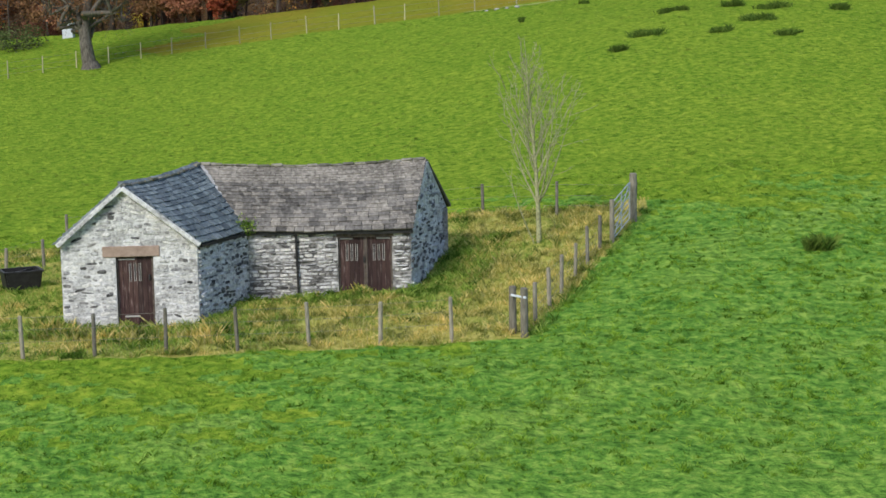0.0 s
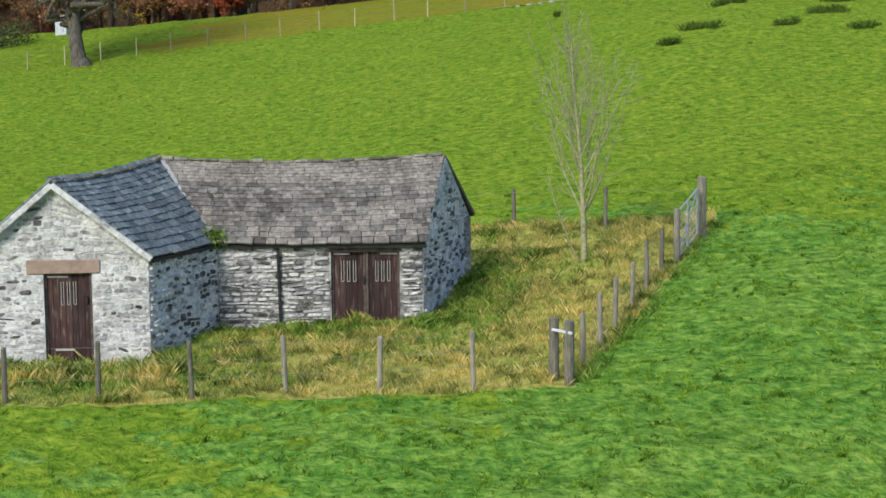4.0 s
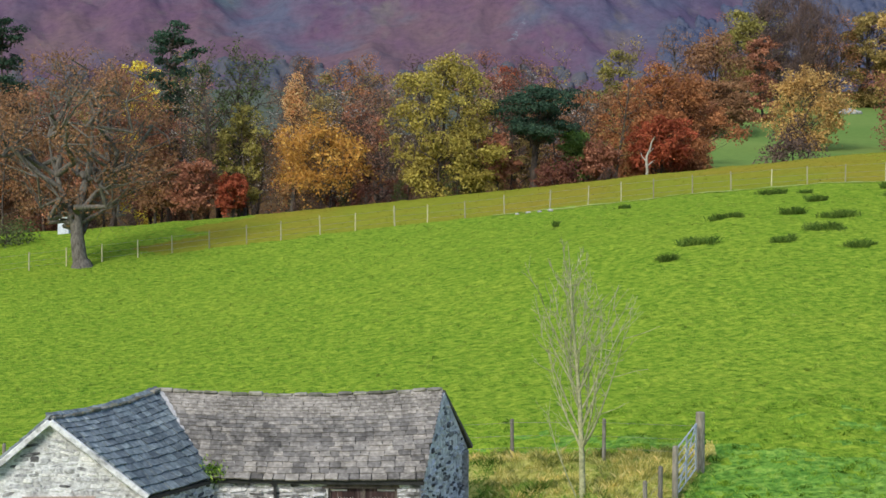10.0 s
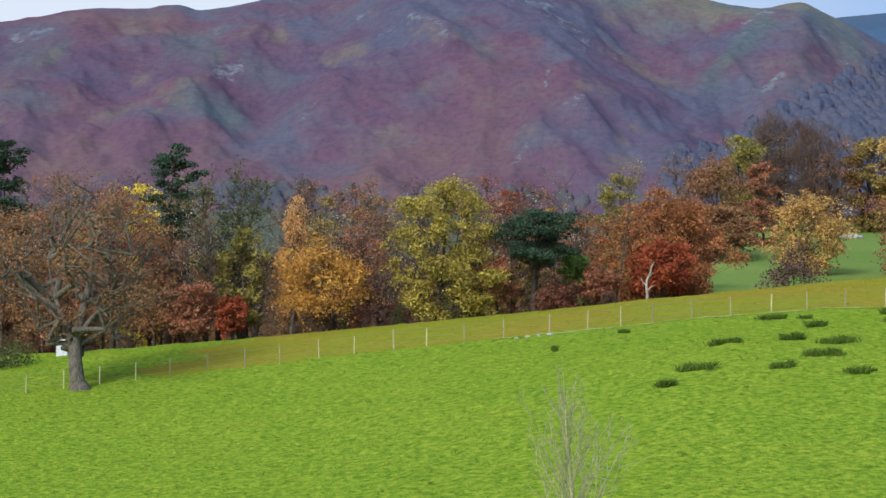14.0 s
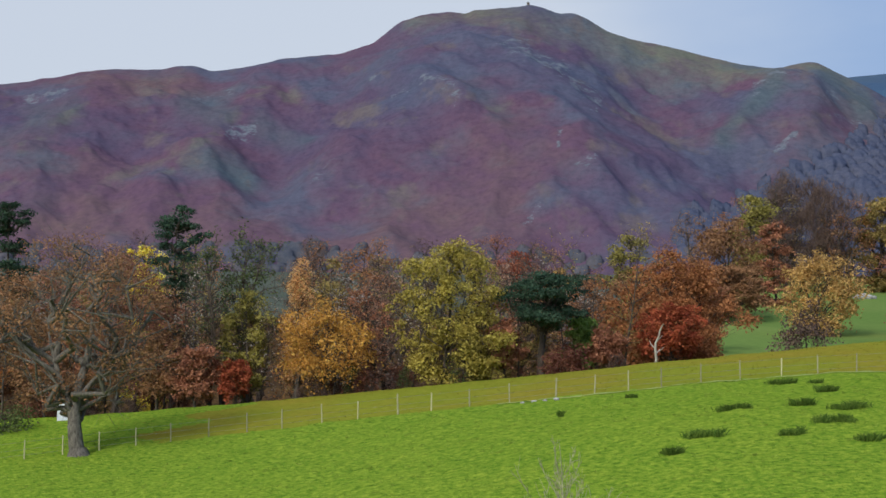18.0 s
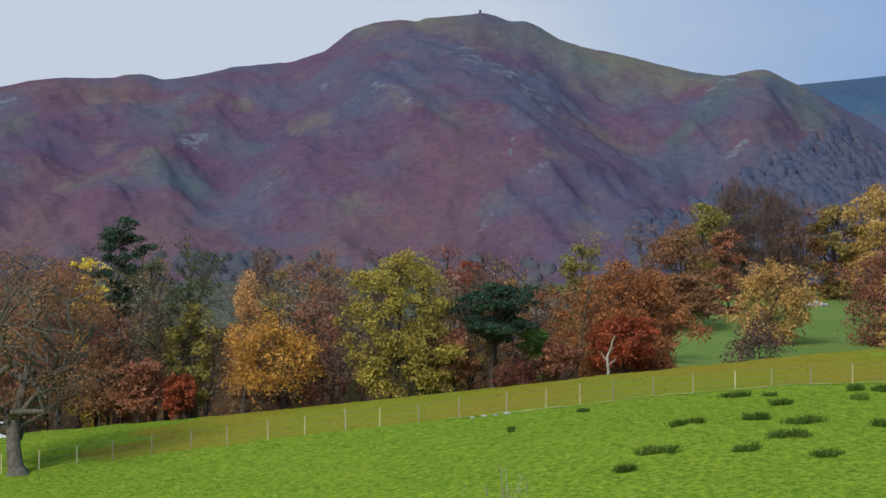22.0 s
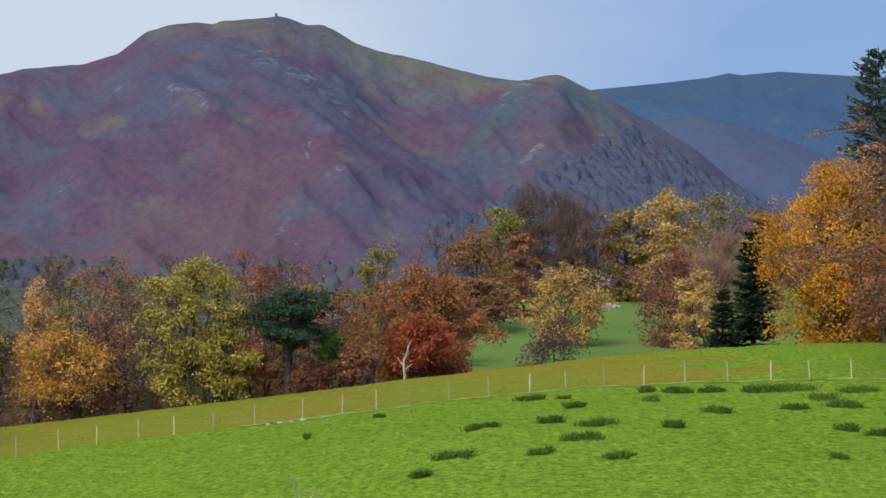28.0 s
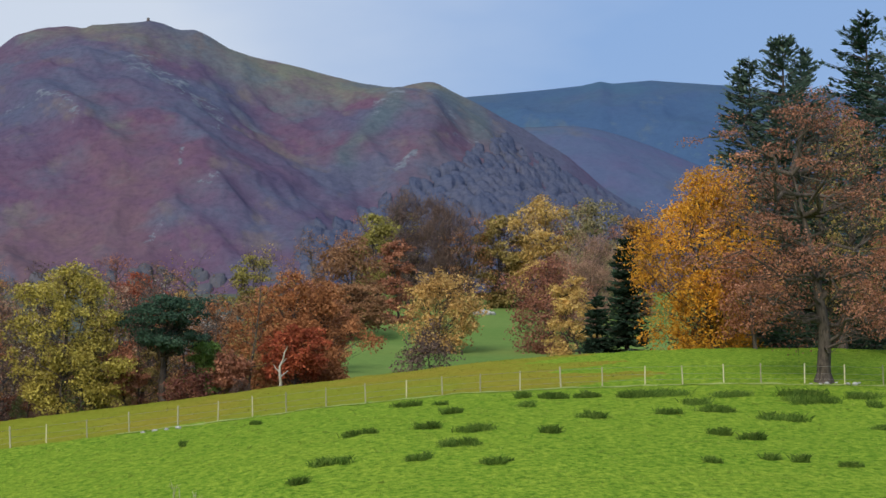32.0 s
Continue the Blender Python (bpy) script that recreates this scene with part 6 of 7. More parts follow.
# young bare tree in the plot, with a thin leaning second stem
sx, sy = 3.42, 43.1
sz = ground_z(sx, sy)
sap = base("sapling", sx, sy, sz, "young leafless tree with upswept pale branches in the plot", "tree")
r5 = np.random.default_rng(77)
main, twig = [], []
H = 6.85 - sz
stem, _ = limb(r5, (0, 0, -0.2), (0.0, 0.0, 1), H + 0.2, 0.085, 14, 0.02, 0.05, main, 0.08)
for i in range(30):
    t = 0.22 + 0.70 * i / 30
    f = t * 14
    at = stem[int(f)]
    a = i * 2.4 + r5.uniform(-0.4, 0.4)
    way = np.array([math.cos(a) * 0.70, math.sin(a) * 0.70, 1.0])
    way /= np.linalg.norm(way)
    L = H * (0.52 - 0.40 * (t - 0.22) / 0.70) * r5.uniform(0.75, 1.1)
    bough = []
    pts, d = limb(r5, at, way, L, 0.036 * (1.15 - t), 6, 0.07, 0.13, bough, 0.15)
    v, f = tubes(bough, 6)
    child("branch", mesh_from("branch", v, f, M["sapling_bark"], True), sap)
    for k in range(1, 7):
        for j in range(2):
            w = d + r5.normal(size=3) * 0.45
            w /= np.linalg.norm(w)
            p2, d2 = limb(r5, pts[k], w, L * r5.uniform(0.15, 0.32), 0.010, 3, 0.12, 0.08, twig, 0.4)
            e = p2[2] + (d2 + r5.normal(size=3) * 0.4) * L * 0.09
            twig.append((*p2[2], *e, 0.005, 0.003))
v0, f0 = tubes(main, 7)
child("trunk", mesh_from("trunk", v0, f0, M["sapling_bark"], True), sap)
v1, f1 = tubes(twig, 4)
child("twig_spray", mesh_from("twig_spray", v1, f1, M["sapling_bark"], True), sap, "fine pale twigs")
segs = []
pts, d = limb(r5, (-0.1, 0.0, -0.1), (-0.42, 0.0, 1.0), 2.5, 0.022, 8, 0.06, 0.0, segs, 0.2)
for k in range(3, 8):
    for j in range(2):
        w = d + r5.normal(size=3) * 0.5
        limb(r5, pts[k], w / np.linalg.norm(w), 0.5, 0.007, 3, 0.1, 0.05, segs, 0.3)
v, f = tubes(segs, 5)
child("side_stem", mesh_from("side_stem", v, f, M["sapling_bark"], True), sap, "thin leaning stem")

# fence along the brow of the field
STAKES = [-26.6, -24.7, -22.8, -20.9, -19.05, -17.15, -15.3, -13.25, -11.15, -9.2, -6.95, -4.92, -2.63, -0.72, 1.45, 3.7, 6.3, 8.45, 10.3, 12.1,
          14.25, 16.37, 18.57, 20.5, 22.55, 24.7, 26.9, 29.15, 31.46, 33.5, 35.73, 37.75, 40.12, 42.3, 44.4]
brow = [(x, float(far_fence_y(x))) for x in STAKES]
ob = base("field_fence", brow[0][0], brow[0][1], ground_z(*brow[0]), "pale stake and wire fence along the top of the pasture", "fence")
for i, (x, y) in enumerate(brow):
    big = i in (12, 16, 26)
    round_post("stake", x, y, rng.uniform(1.0, 1.12) + (0.1 if big else 0), 0.048 if big else 0.036, M["stake_wood"], ob, lean=(rng.normal() * 0.02, 0), sides=7)
for h in (0.95, 0.55, 0.25):
    wire_run(ob, [(x, y - 0.05, ground_z(x, y) + h) for x, y in brow], 0.006, M["wire"])

# pale trodden line beside the fence
tx_ = np.arange(3, 45, 0.5)
ty_ = far_fence_y(tx_) - 0.45 + 0.12 * np.sin(tx_ * 0.6)
half = 0.20 + 0.08 * np.sin(tx_ * 1.7)
rows_ = [np.stack([tx_, ty_ + k * half, land(tx_, ty_ + k * half) + lump(tx_, ty_ + k * half) + 0.03], -1) for k in (-1, 0, 1)]
tagged(new("sheep_track", mesh_from("sheep_track", np.concatenate(rows_), [(k * len(tx_) + i, k * len(tx_) + i + 1, (k + 1) * len(tx_) + i + 1, (k + 1) * len(tx_) + i) for k in range(2) for i in range(len(tx_) - 1)], M["trodden"], True)),
       "pale trodden track along the fence", "track", kind="structure")

# white shed half hidden in the wood's edge
hx, hy = -24.2, 116.0
shed = base("shed", hx, hy, ground_z(hx, hy), "small white shed glimpsed among the trees", "shed")
bm = bmesh.new()
slab(bm, ((-0.35, 0, -0.2), (0.35, 0, -0.2), (0.35, 0, 1.15), (-0.35, 0, 1.15)), 1.0)
part("wall", bm, M["white_paint"], shed)
bm = bmesh.new()
slab(bm, ((-0.42, -0.1, 1.15), (0.42, -0.1, 1.15), (0.42, 1.1, 1.4), (-0.42, 1.1, 1.4)), 0.05)
part("roof", bm, M["slate"], shed, "grey lean-to roof")

# pale boulders on the far meadow
bx, by = 72.0, 318.0
heap = base("boulder_heap", bx, by, ground_z(bx, by), "heap of pale boulders on the far meadow", "boulders")
for i, (x, s) in enumerate(((-1.3, 0.6), (-0.3, 0.9), (0.8, 0.7), (1.7, 0.5))):
    bm = bmesh.new()
    bmesh.ops.create_icosphere(bm, subdivisions=2, radius=s)
    for v in bm.verts:
        v.co = Vector((v.co.x * 1.2 + x, v.co.y, v.co.z * 0.75 + s * 0.4)) + noise.noise_vector(v.co * 2.3 + Vector((i, 0, 0))) * s * 0.25
    part("boulder", bm, M["boulder"], heap)

# a few pale stones at the foot of the oak and by the track
def field_stone(x, y, size, seed):
    bm = bmesh.new()
    bmesh.ops.create_icosphere(bm, subdivisions=2, radius=size)
    for v in bm.verts:
        v.co = Vector((v.co.x * 1.3, v.co.y, v.co.z * 0.7 + size * 0.25)) + noise.noise_vector(v.co * (0.9 / size) + Vector((seed, 0, 0))) * size * 0.3
    ob = base("stone", x, y, ground_z(x, y), "small pale stone lying in the grass", "stone", "pale stones in the pasture")
    part("boulder", bm, M["boulder"], ob)


for i in range(7):
    field_stone(40.4 + 0.5 * i + 0.1 * math.sin(5 * i), 97.0 - 0.25 * math.sin(1.7 * i), 0.07 + 0.03 * (i % 3), i)
for i in range(4):
    field_stone(4.4 + 0.62 * i, 102.6 - 0.15 * i, 0.10 + 0.03 * (i % 2), 20 + i)

# dead white tree before the red one
dx, dy = 13.75, 120.4
dead = base("dead_tree", dx, dy, ground_z(dx, dy), "bleached dead trunk with broken limbs", "tree")
segs = []
r6 = np.random.default_rng(4)
hh = 12.7 - ground_z(dx, dy)
pts, d = limb(r6, (0.1, 0, -0.3), (-0.05, 0, 1), hh, 0.11, 10, 0.26, 0.14, segs, 0.3)
for k, way in ((3, (0.7, 0, 0.8)), (4, (-0.6, 0.2, 0.9)), (5, (0.5, -0.3, 1))):
    limb(r6, pts[k], np.array(way) / np.linalg.norm(way), 0.7, 0.05, 4, 0.2, 0.05, segs, 0.3)
v, f = tubes(segs, 7)
child("trunk", mesh_from("trunk", v, f, M["dead_wood"], True), dead)

# cairn on the summit
ca, cr = 2.26, CREST
cxw, cyw = cr * math.sin(radians(ca)), cr * math.cos(radians(ca))
CAIRN_Z = EYE_Z + CREST * math.tan(radians(11.56))
cairn = base("cairn", cxw, cyw, CAIRN_Z, "slim stone cairn on the fell's summit", "cairn")
bm = bmesh.new()
rings = []
for h, r in ((-3, 2.0), (1.2, 1.9), (1.3, 1.3), (4.4, 0.95), (4.6, 1.2), (5.2, 0.7)):
    rings.append([bm.verts.new((r * math.cos(i * math.pi / 4), r * math.sin(i * math.pi / 4), h)) for i in range(8)])
for a, b in zip(rings, rings[1:]):
    for i in range(8):
        bm.faces.new((a[i], a[(i + 1) % 8], b[(i + 1) % 8], b[i]))
bm.faces.new(rings[-1])
part("pillar", bm, M["door_jamb"], cairn)

# rush tussocks in the pasture
RUSHES_WEST = [(13.5, 85.6, 1.9), (16.8, 85.7, 1.4), (18.5, 83.7, 2.0), (19.1, 91.4, 1.3), (21.6, 81.9, 1.3), (25.0, 86.8, 1.7), (11.2, 78.8, 1.9), (16.8, 79.9, 2.4), (14.7, 77.1, 1.3), (17.6, 75.1, 1.4), (9.5, 75.5, 1.0), (10.0, 97.9, 0.6), (6.0, 93.1, 0.5), (17.8, 96.7, 1.7), (19.4, 95.7, 1.1), (23.9, 96.3, 1.2), (25.3, 95.1, 1.5), (26.9, 95.0, 1.5), (29.7, 94.4, 2.6), (23.1, 92.2, 0.9)]
RUSHES_EAST = [(29.1, 87.8, 1.6), (31.8, 88.6, 2.3), (34.1, 86.0, 2.7), (30.2, 79.8, 1.4), (31.8, 73.1, 1.4), (26.3, 74.0, 1.0), (29.1, 74.5, 1.2), (30.2, 74.1, 0.9), (37.8, 82.7, 1.3), (30.7, 94.6, 4.1), (34.3, 93.5, 2.6), (31.9, 91.2, 2.0), (38.0, 91.2, 3.1), (38.4, 93.4, 3.5), (41.3, 92.2, 2.3), (40.7, 89.6, 1.4), (27.1, 95.2, 1.5), (25.2, 95.5, 1.3), (29.2, 81.1, 1.3), (23.9, 96.1, 0.9), (10.1, 97.6, 0.4), (11.0, 39.4, 0.8)]
for x, y, w in RUSHES_WEST + RUSHES_EAST:
    w *= 1.05
    thick = 3 if y < 50 else 1
    n = int(420 * w) * thick
    m = max(5, int(9 * w))
    ox, oy, oh = np.clip(rng.normal(size=m), -1.6, 1.6) * w * 0.20, rng.normal(size=m) * w * 0.10, rng.uniform(0.4, 1.3, m)
    pick = rng.integers(m, size=n)
    px = x + ox[pick] + np.clip(rng.normal(size=n), -1.8, 1.8) * w * 0.09
    py = y + oy[pick] + np.clip(rng.normal(size=n), -1.8, 1.8) * w * 0.07
    v, f = tufts(px, py, land(px, py), (0.36 if y < 50 else 0.25) * oh[pick], 0.022, 0.42, rng)
    z0 = ground_z(x, y)
    ob = new("rush_tussock", mesh_from("rush_tussock", v - np.array([x, y, z0]), f, M["rush"]))
    ob.location = (x, y, z0)
    tagged(ob, "dark green rush tussock in the pasture", "tussock", "rush tussocks in the pasture")

# fern in the roof valley
n = 260
p = np.array(EAVE_L) + rng.normal(size=(n, 3)) * np.array([0.13, 0.10, 0.13]) + np.array([0.02, -0.02, 0.14])
v, f = leaf_cards(p, 0.11, rng, 0.0, 0.4)
fern = new("fern", mesh_from("fern", v - np.array(EAVE_L), f, M["green_weed"]))
fern.location = EAVE_L
tagged(fern, "clump of fern growing in the roof valley", "plant", kind="stuff")

# ---- grass ----
rng = np.random.default_rng(91)


def sward(name, n, xr, yr, height, width, lean, material, label, keep, clump=1.0, tuft=0, spread=0.05):
    x, y = rng.uniform(*xr, n), rng.uniform(*yr, n)
    tall = np.ones(n)
    if tuft:
        # blades stand in tufts of their own height
        home = rng.integers(n // tuft, size=n)
        tall = rng.uniform(0.5, 1.7, n // tuft)[home]
        x, y = x[home] + rng.normal(size=n) * spread, y[home] + rng.normal(size=n) * spread
    dens = 0.5 + 0.25 * np.sin(x * 1.3 + 2.1 * np.sin(y * 0.7)) * np.sin(y * 1.7 + 1.7 * np.sin(x * 0.9)) + 0.35 * np.sin(x * 5.3 + 3 * np.sin(y * 2.9)) * np.sin(y * 4.7 + 2.5 * np.sin(x * 3.1))
    dens = np.clip(dens, 0, 1)
    ok = keep(x, y) & (rng.random(n) < 0.25 + 0.75 * dens ** clump)
    x, y = x[ok], y[ok]
    v, f = tufts(x, y, land(x, y) + lump(x, y), height * tall[ok] * (0.6 + 0.8 * dens[ok]), width, lean, rng)
    return tagged(new(name, mesh_from(name, v, f, material)), label, "grass", kind="stuff")


def outside_barn(x, y):
    wing = (x > -9.9 + 0.1 * (y - 36.7)) & (x < -6.1 + 0.42 * (y - 37.1)) & (y > 36.75) & (y < 43.5)
    main = (x > -7) & (x < -0.5 + 0.26 * (y - 39.6)) & (y > 39.6) & (y < 44)
    return ~(wing | main)


open_field = lambda x, y: ~in_plot(x, y) & (y < far_fence_y(x)) & (x > -0.27 * y - 5) & (x < 0.5 * y + 2)
sward("pasture_grass", 260000, (-17, 22), (23, 52), 0.040, 0.017, 0.75, M["blade"], "short grazed pasture grass", lambda x, y: open_field(x, y) & ~in_lush(x, y), 1.0, 16, 0.045)
sward("lush_grass", 260000, (-17, 22), (23, 48), 0.052, 0.016, 0.7, M["lush_blade"], "lusher dark green pasture grass", lambda x, y: open_field(x, y) & in_lush(x, y), 1.0, 18, 0.045)
sward("pasture_grass", 130000, (-33, 55), (50, 106), 0.046, 0.030, 0.8, M["far_blade"], "short grazed pasture grass", open_field, 1.0, 12, 0.08)
straw = lambda x, y: patchy(x, y, 1.5, 7) + 0.5 * patchy(x, y, 0.6, 8) + 0.55 * (x > 1.4) + 0.25 * np.clip((37.5 - y) / 3, -1, 1) * (x > -3) - 0.3 * (x < -6)
sward("dry_grass", 260000, (-14.5, 7), (33.2, 48.5), 0.105, 0.0065, 0.40, M["dry_blade"], "long straw-coloured grass in the barn's plot", lambda x, y: in_plot(x, y) & outside_barn(x, y) & (straw(x, y) > 0.62), 1.0, 14, 0.06)
sward("green_weeds", 170000, (-14.5, 7), (33.2, 48.5), 0.085, 0.008, 0.45, M["green_weed"], "rank green weeds in the barn's plot", lambda x, y: in_plot(x, y) & outside_barn(x, y) & (straw(x, y) < 0.85), 1.0, 12, 0.06)
# taller blades added where a strip of shade runs beside the fence
sward("green_weeds", 14000, (2.3, 8.0), (33.4, 45), 0.13, 0.009, 0.5, M["green_weed"], "rank grass along the fence, put in for a strip of shade", lambda x, y: np.abs(x - 2.5 - (y - 33.4) * 0.375) < 0.28, 1.0, 10, 0.06)
near_wall = lambda x, y: outside_barn(x, y) & ((np.abs(y - 39.2) < 0.7) & (x > -5.6) & (x < 0.3) | (np.abs(x - 0.6 - 0.26 * (y - 39.6)) < 0.9) & (y > 39) & (y < 44.5) | (np.abs(y - 36.6) < 0.35) & (x > -10) & (x < -5.6) | (np.abs(x + 5.2 - 0.42 * (y - 38)) < 0.9) & (y > 36.5) & (y < 39.8))
sward("green_weeds", 56000, (-10.5, 3), (36, 45), 0.16, 0.009, 0.5, M["green_weed"], "nettles and weeds at the foot of the barn", near_wall)
sward("long_grass", 9000, (-10.4, -5.4), (35.5, 36.85), 0.17, 0.007, 0.4, M["green_weed"], "long grass against the wing's wall", outside_barn, 1.0, 10, 0.06)
sward("dry_grass", 12000, (-10.4, -5.4), (35.3, 36.85), 0.17, 0.006, 0.4, M["dry_blade"], "straw-coloured grass against the wing's wall", outside_barn, 1.0, 10, 0.06)
sward("rough_grass", 40000, (-33, 60), (97, 119), 0.035, 0.04, 1.5, M["rough_blade"], "rough yellowing grass beyond the field fence", lambda x, y: (y > far_fence_y(x) + 0.2) & (x + 3 * np.sin(y * 0.9) < 30))
sward("pasture_grass", 16000, (27, 62), (95, 119), 0.030, 0.040, 2.6, M["blade"], "short grass beyond the field fence", lambda x, y: y > far_fence_y(x))

# ---- slates and stones, piece by piece ----


def chipped_block(seed, taper):
    """A unit block, lying in x (along), y (out of the wall) and z, with knocked-off corners and an uneven face."""
    r = np.random.default_rng(seed)
    front = [(-0.5, -0.30), (-0.34, -0.5), (0.30, -0.5), (0.5, -0.28), (0.5, 0.30), (0.32, 0.5), (-0.32, 0.5), (-0.5, 0.26)]
    back_ring = [(x + r.normal() * 0.035, 0.0, z + r.normal() * 0.05) for x, z in front]
    face_ring = [(x * taper, 1.0 + r.normal() * 0.18, z * taper) for x, _, z in back_ring]
    verts = back_ring + face_ring + [(r.normal() * 0.08, 1.25 + r.normal() * 0.12, r.normal() * 0.08)]
    me = bpy.data.meshes.new("stone")
    faces = [(i, (i + 1) % 8, (i + 1) % 8 + 8, i + 8) for i in range(8)] + [(i + 8, (i + 1) % 8 + 8, 16) for i in range(8)]
    me.from_pydata(verts, [], [f[::-1] for f in faces])
    return me


def with_material(meshes, material):
    out = []
    for me in meshes:
        c = me.copy()
        c.materials.append(material)
        out.append(c)
    return out


BLOCKS = [chipped_block(500 + i, 0.80 + 0.02 * (i % 4)) for i in range(10)]
STONES = {"slate_stone": with_material(BLOCKS, M["slate_stone"]), "limed_stone": with_material(BLOCKS, M["limed_stone"])}


def lay_stones(key, materials, course, length, depth, seed, most=300, gap=0.02, loose=1.0):
    """Random courses of rubble on a wall's outer face; each stone is an object on one of the shared meshes."""
    wall, ob = WALLS[key]
    r = np.random.default_rng(seed)
    made, z = 0, -0.25
    jobs = []
    while z < 3.4:
        h = r.uniform(*course)
        s = r.uniform(-0.15, 0.0)
        while s < wall.length:
            w = r.uniform(*length) * (1.5 if r.random() < 0.12 else 1.0)
            s0, s1 = max(s, 0.01), min(s + w, wall.length - 0.01)
            s += w
            mid = (s0 + s1) / 2
            if s1 - s0 < 0.05:
                continue
            if z + h > min(wall.height(s0), wall.height(s1)) + 0.01:
                continue
            if any(h0 - 0.02 < s1 and s0 < h1 + 0.02 and z < hz + 0.14 for h0, h1, hz in wall.holes) and not any(abs(z) < 0 for _ in (0,)):
                clipped = False
                for h0, h1, hz in wall.holes:
                    if z < hz + 0.02:
                        if mid < h0:
                            s1 = min(s1, h0 - 0.01)
                        elif mid > h1:
                            s0 = max(s0, h1 + 0.01)
                        else:
                            clipped = True
                    elif key == "wing" and h0 - 0.36 < s1 and s0 < h1 + 0.2 and z < 1.73:
                        clipped = True
                if clipped or s1 - s0 < 0.06:
                    continue
            if key == "wing" and 1.09 < s1 and s0 < 2.60 and z + h > 1.43 and z < 1.72:
                continue
            jobs.append((s0, s1, z, h))
        z += h
    r.shuffle(jobs)
    for s0, s1, z, h in jobs[:most]:
        mat = materials[int(r.random() < materials[2])]
        st = new("stone", STONES[mat][int(r.integers(len(BLOCKS)))])
        st.parent = ob
        m = Matrix((wall.u, wall.n, Vector((0, 0, 1)))).transposed().to_4x4()
        m.translation = wall.point((s0 + s1) / 2, z + h / 2 + r.normal() * h * 0.10 * loose, -0.005)
        d = depth * r.uniform(0.4, 1.25)
        st.matrix_basis = BARN_INV @ m @ Matrix.Rotation(r.normal() * 0.09 * loose, 4, "Y") @ Matrix.Diagonal((s1 - s0 - gap * r.uniform(0.4, 1.5), d, (h - gap * r.uniform(0.4, 1.2)) * (r.uniform(0.6, 1.08) if loose > 0.5 else 1), 1))


lay_stones("front", ("limed_stone", "slate_stone", 0.24), (0.06, 0.130), (0.14, 0.46), 0.040, 601, 300, 0.030)
lay_stones("wing", ("limed_stone", "slate_stone", 0.09), (0.07, 0.14), (0.12, 0.34), 0.016, 602, 300, 0.02, 1.5)
lay_stones("gable", ("limed_stone", "slate_stone", 0.40), (0.08, 0.17), (0.13, 0.34), 0.045, 603, 300, 0.045, 1.9)
lay_stones("side", ("limed_stone", "slate_stone", 0.38), (0.08, 0.16), (0.12, 0.30), 0.045, 604, 220, 0.045, 1.9)

# slates: unit plates, laid in courses that grow smaller towards the ridge


def slate_plate(seed):
    r = np.random.default_rng(seed)
    low = [(-0.5, 0.5), (-0.44, 0.47), (0.1, 0.5 + r.normal() * 0.02), (0.43, 0.48), (0.5, 0.44 + r.normal() * 0.03)]
    outline = [(-0.5, -0.5), (0.5, -0.5)] + low[::-1]
    n = len(outline)
    top = [(x + r.normal() * 0.008, y, 0.5) for x, y in outline]
    bot = [(x, y, -0.5) for x, y, _ in top]
    me = bpy.data.meshes.new("slate")
    me.from_pydata(top + bot, [], [tuple(range(n))[::-1]] + [(i, (i + 1) % n, (i + 1) % n + n, i + n) for i in range(n)])
    return me


PLATES = [slate_plate(700 + i) for i in range(8)]
SLATES = {k: with_material(PLATES, M[k]) for k in ("slate", "blue_slate")}


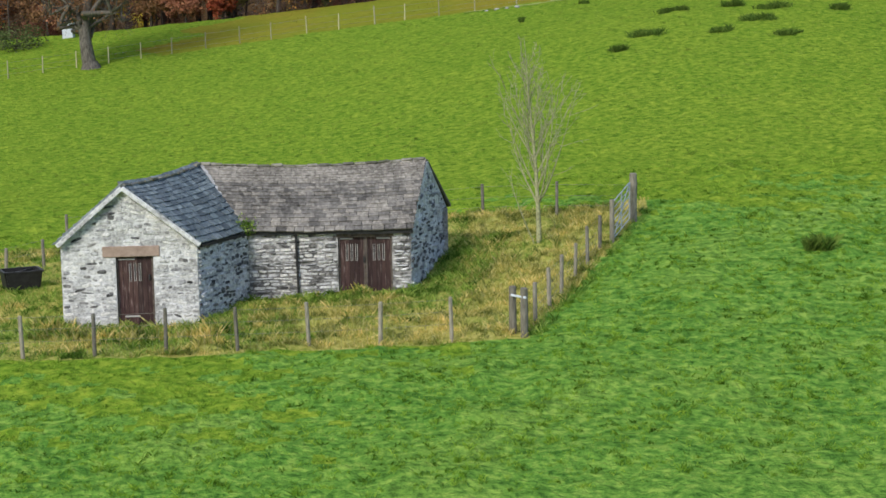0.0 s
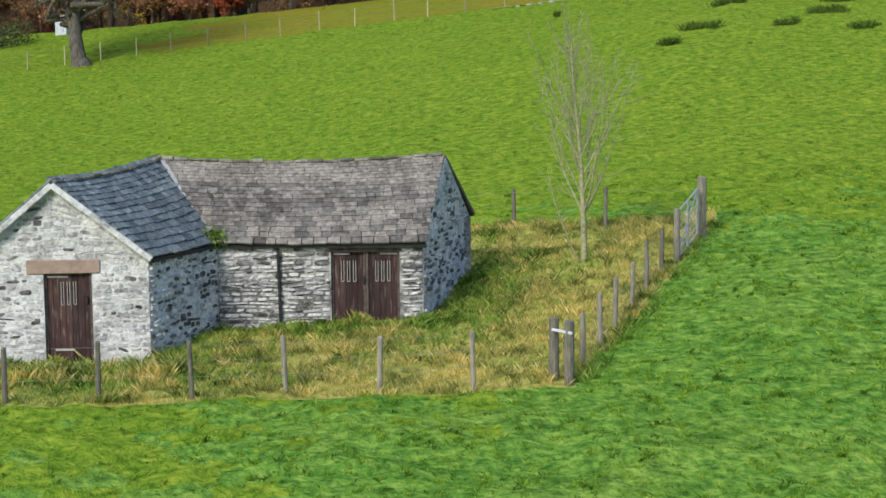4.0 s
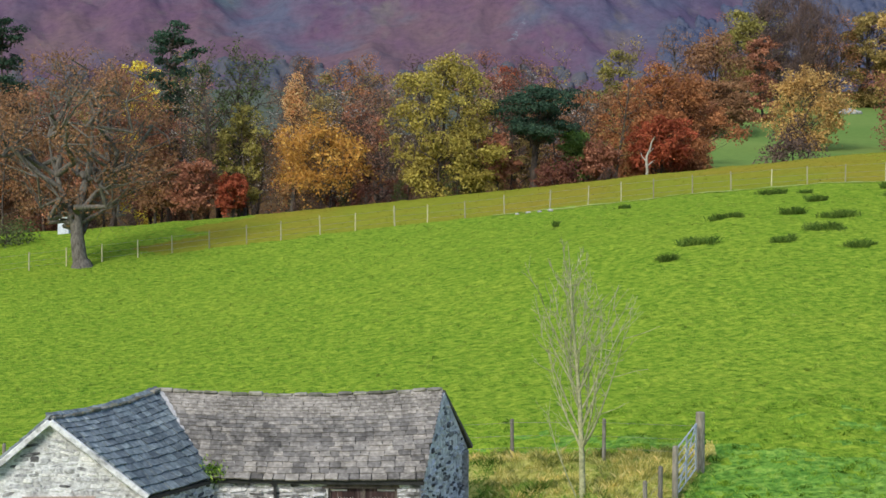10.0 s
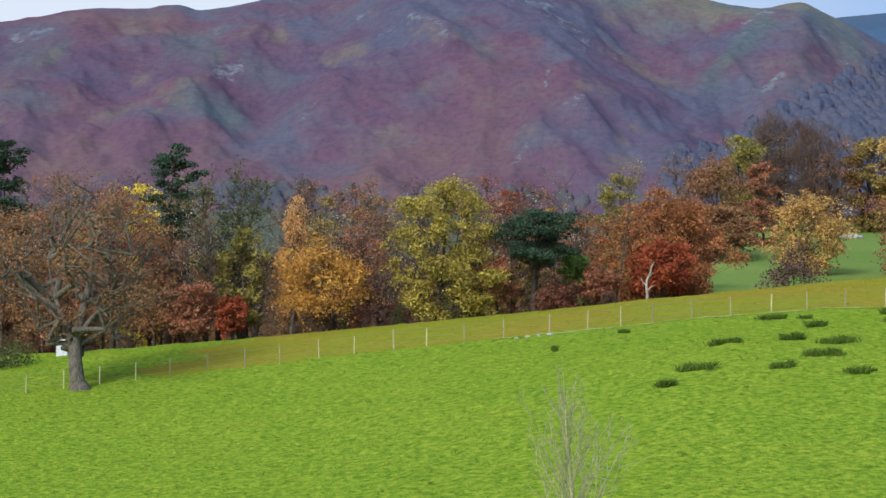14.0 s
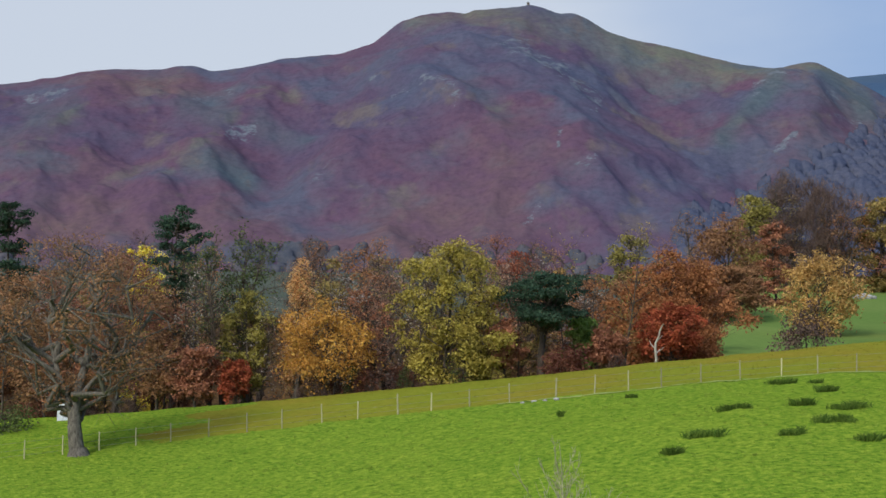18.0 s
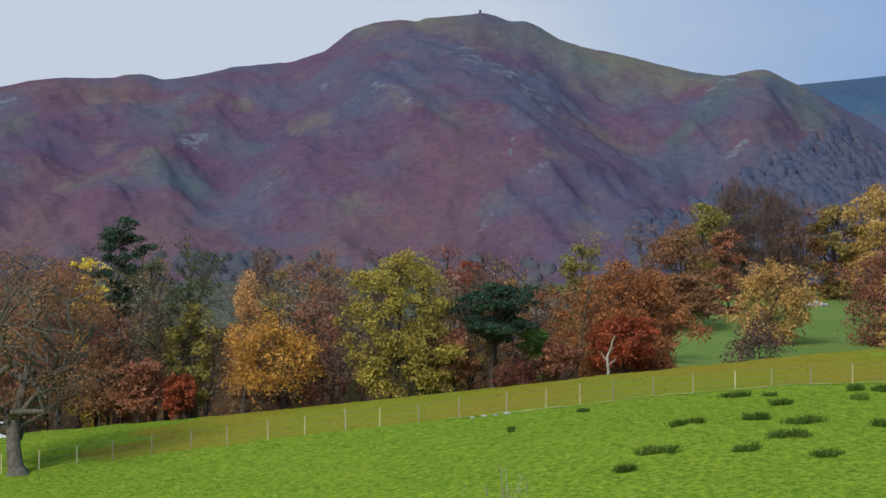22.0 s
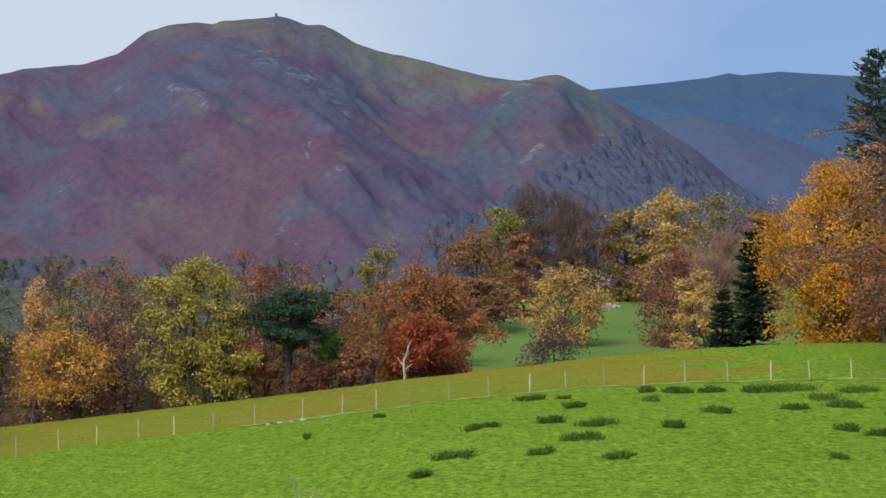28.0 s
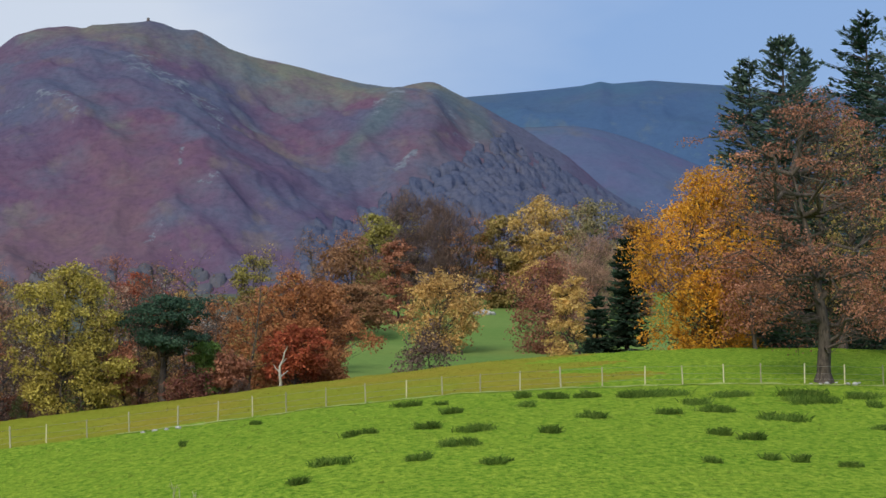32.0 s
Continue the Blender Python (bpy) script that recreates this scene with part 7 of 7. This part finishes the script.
def lay_slates(slope, ob, key, first, last, wide, seed, joined=False):
    r = np.random.default_rng(seed)
    fall = (slope.at(0.5, 1) - slope.at(0.5, 0)).length
    t, rows = 1.02, []
    while t > 0.02:
        step = (first + (last - first) * (1 - t)) / fall
        rows.append((t, step))
        t -= step
    verts, faces, count = [], [], 0
    for row, (t, step) in enumerate(rows):
        run = (slope.at(1, t) - slope.at(0, t)).length
        s = -r.uniform(0, 0.2) * wide / run
        while s < 1.0:
            w = wide * (0.55 + 0.45 * t) * r.uniform(0.7, 1.3)
            s0, s1 = max(s, 0.0), min(s + w / run, 1.005)
            s += w / run
            if (s1 - s0) * run < 0.05:
                continue
            mid = (s0 + s1) / 2
            u, d, n = slope.axes(min(max(mid, 0), 1), max(0, min(1, t - step)))
            size = step * fall
            c = slope.at(mid, t - step * 0.85) + n * (0.040 + r.normal() * 0.004)
            m = Matrix((u, d, n)).transposed().to_4x4()
            m.translation = c
            m = m @ Matrix.Rotation(r.normal() * 0.03, 4, "Z") @ Matrix.Rotation(-0.11 + r.normal() * 0.03, 4, "X") @ Matrix.Diagonal(((s1 - s0) * run - 0.012, size * 1.7 * r.uniform(0.90, 1.08), 0.036, 1))
            src = SLATES[key][int(r.integers(len(PLATES)))]
            if joined or count >= 300:
                k = len(verts)
                verts.extend([tuple(BARN_INV @ m @ v.co) for v in src.vertices])
                faces.extend([tuple(i + k for i in p.vertices) for p in src.polygons])
            else:
                st = new("slate", src)
                st.parent = ob
                st.matrix_basis = BARN_INV @ m
                count += 1
    if verts:
        me = bpy.data.meshes.new("upper_slating")
        me.from_pydata(verts, [], faces)
        me.materials.append(M[key])
        tagged(child("upper_slating", me, ob, "small upper slates" if not joined else "slates of the hidden slope"), kind="stuff")


lay_slates(S_FRONT, ROOFS[0][1], "slate", 0.185, 0.085, 0.29, 801)
lay_slates(S_WING, ROOFS[1][1], "blue_slate", 0.24, 0.13, 0.36, 802)
lay_slates(S_BACK, ROOFS[2][1], "slate", 0.24, 0.13, 0.40, 803, True)
lay_slates(S_LEFT, ROOFS[3][1], "blue_slate", 0.24, 0.13, 0.40, 804, True)
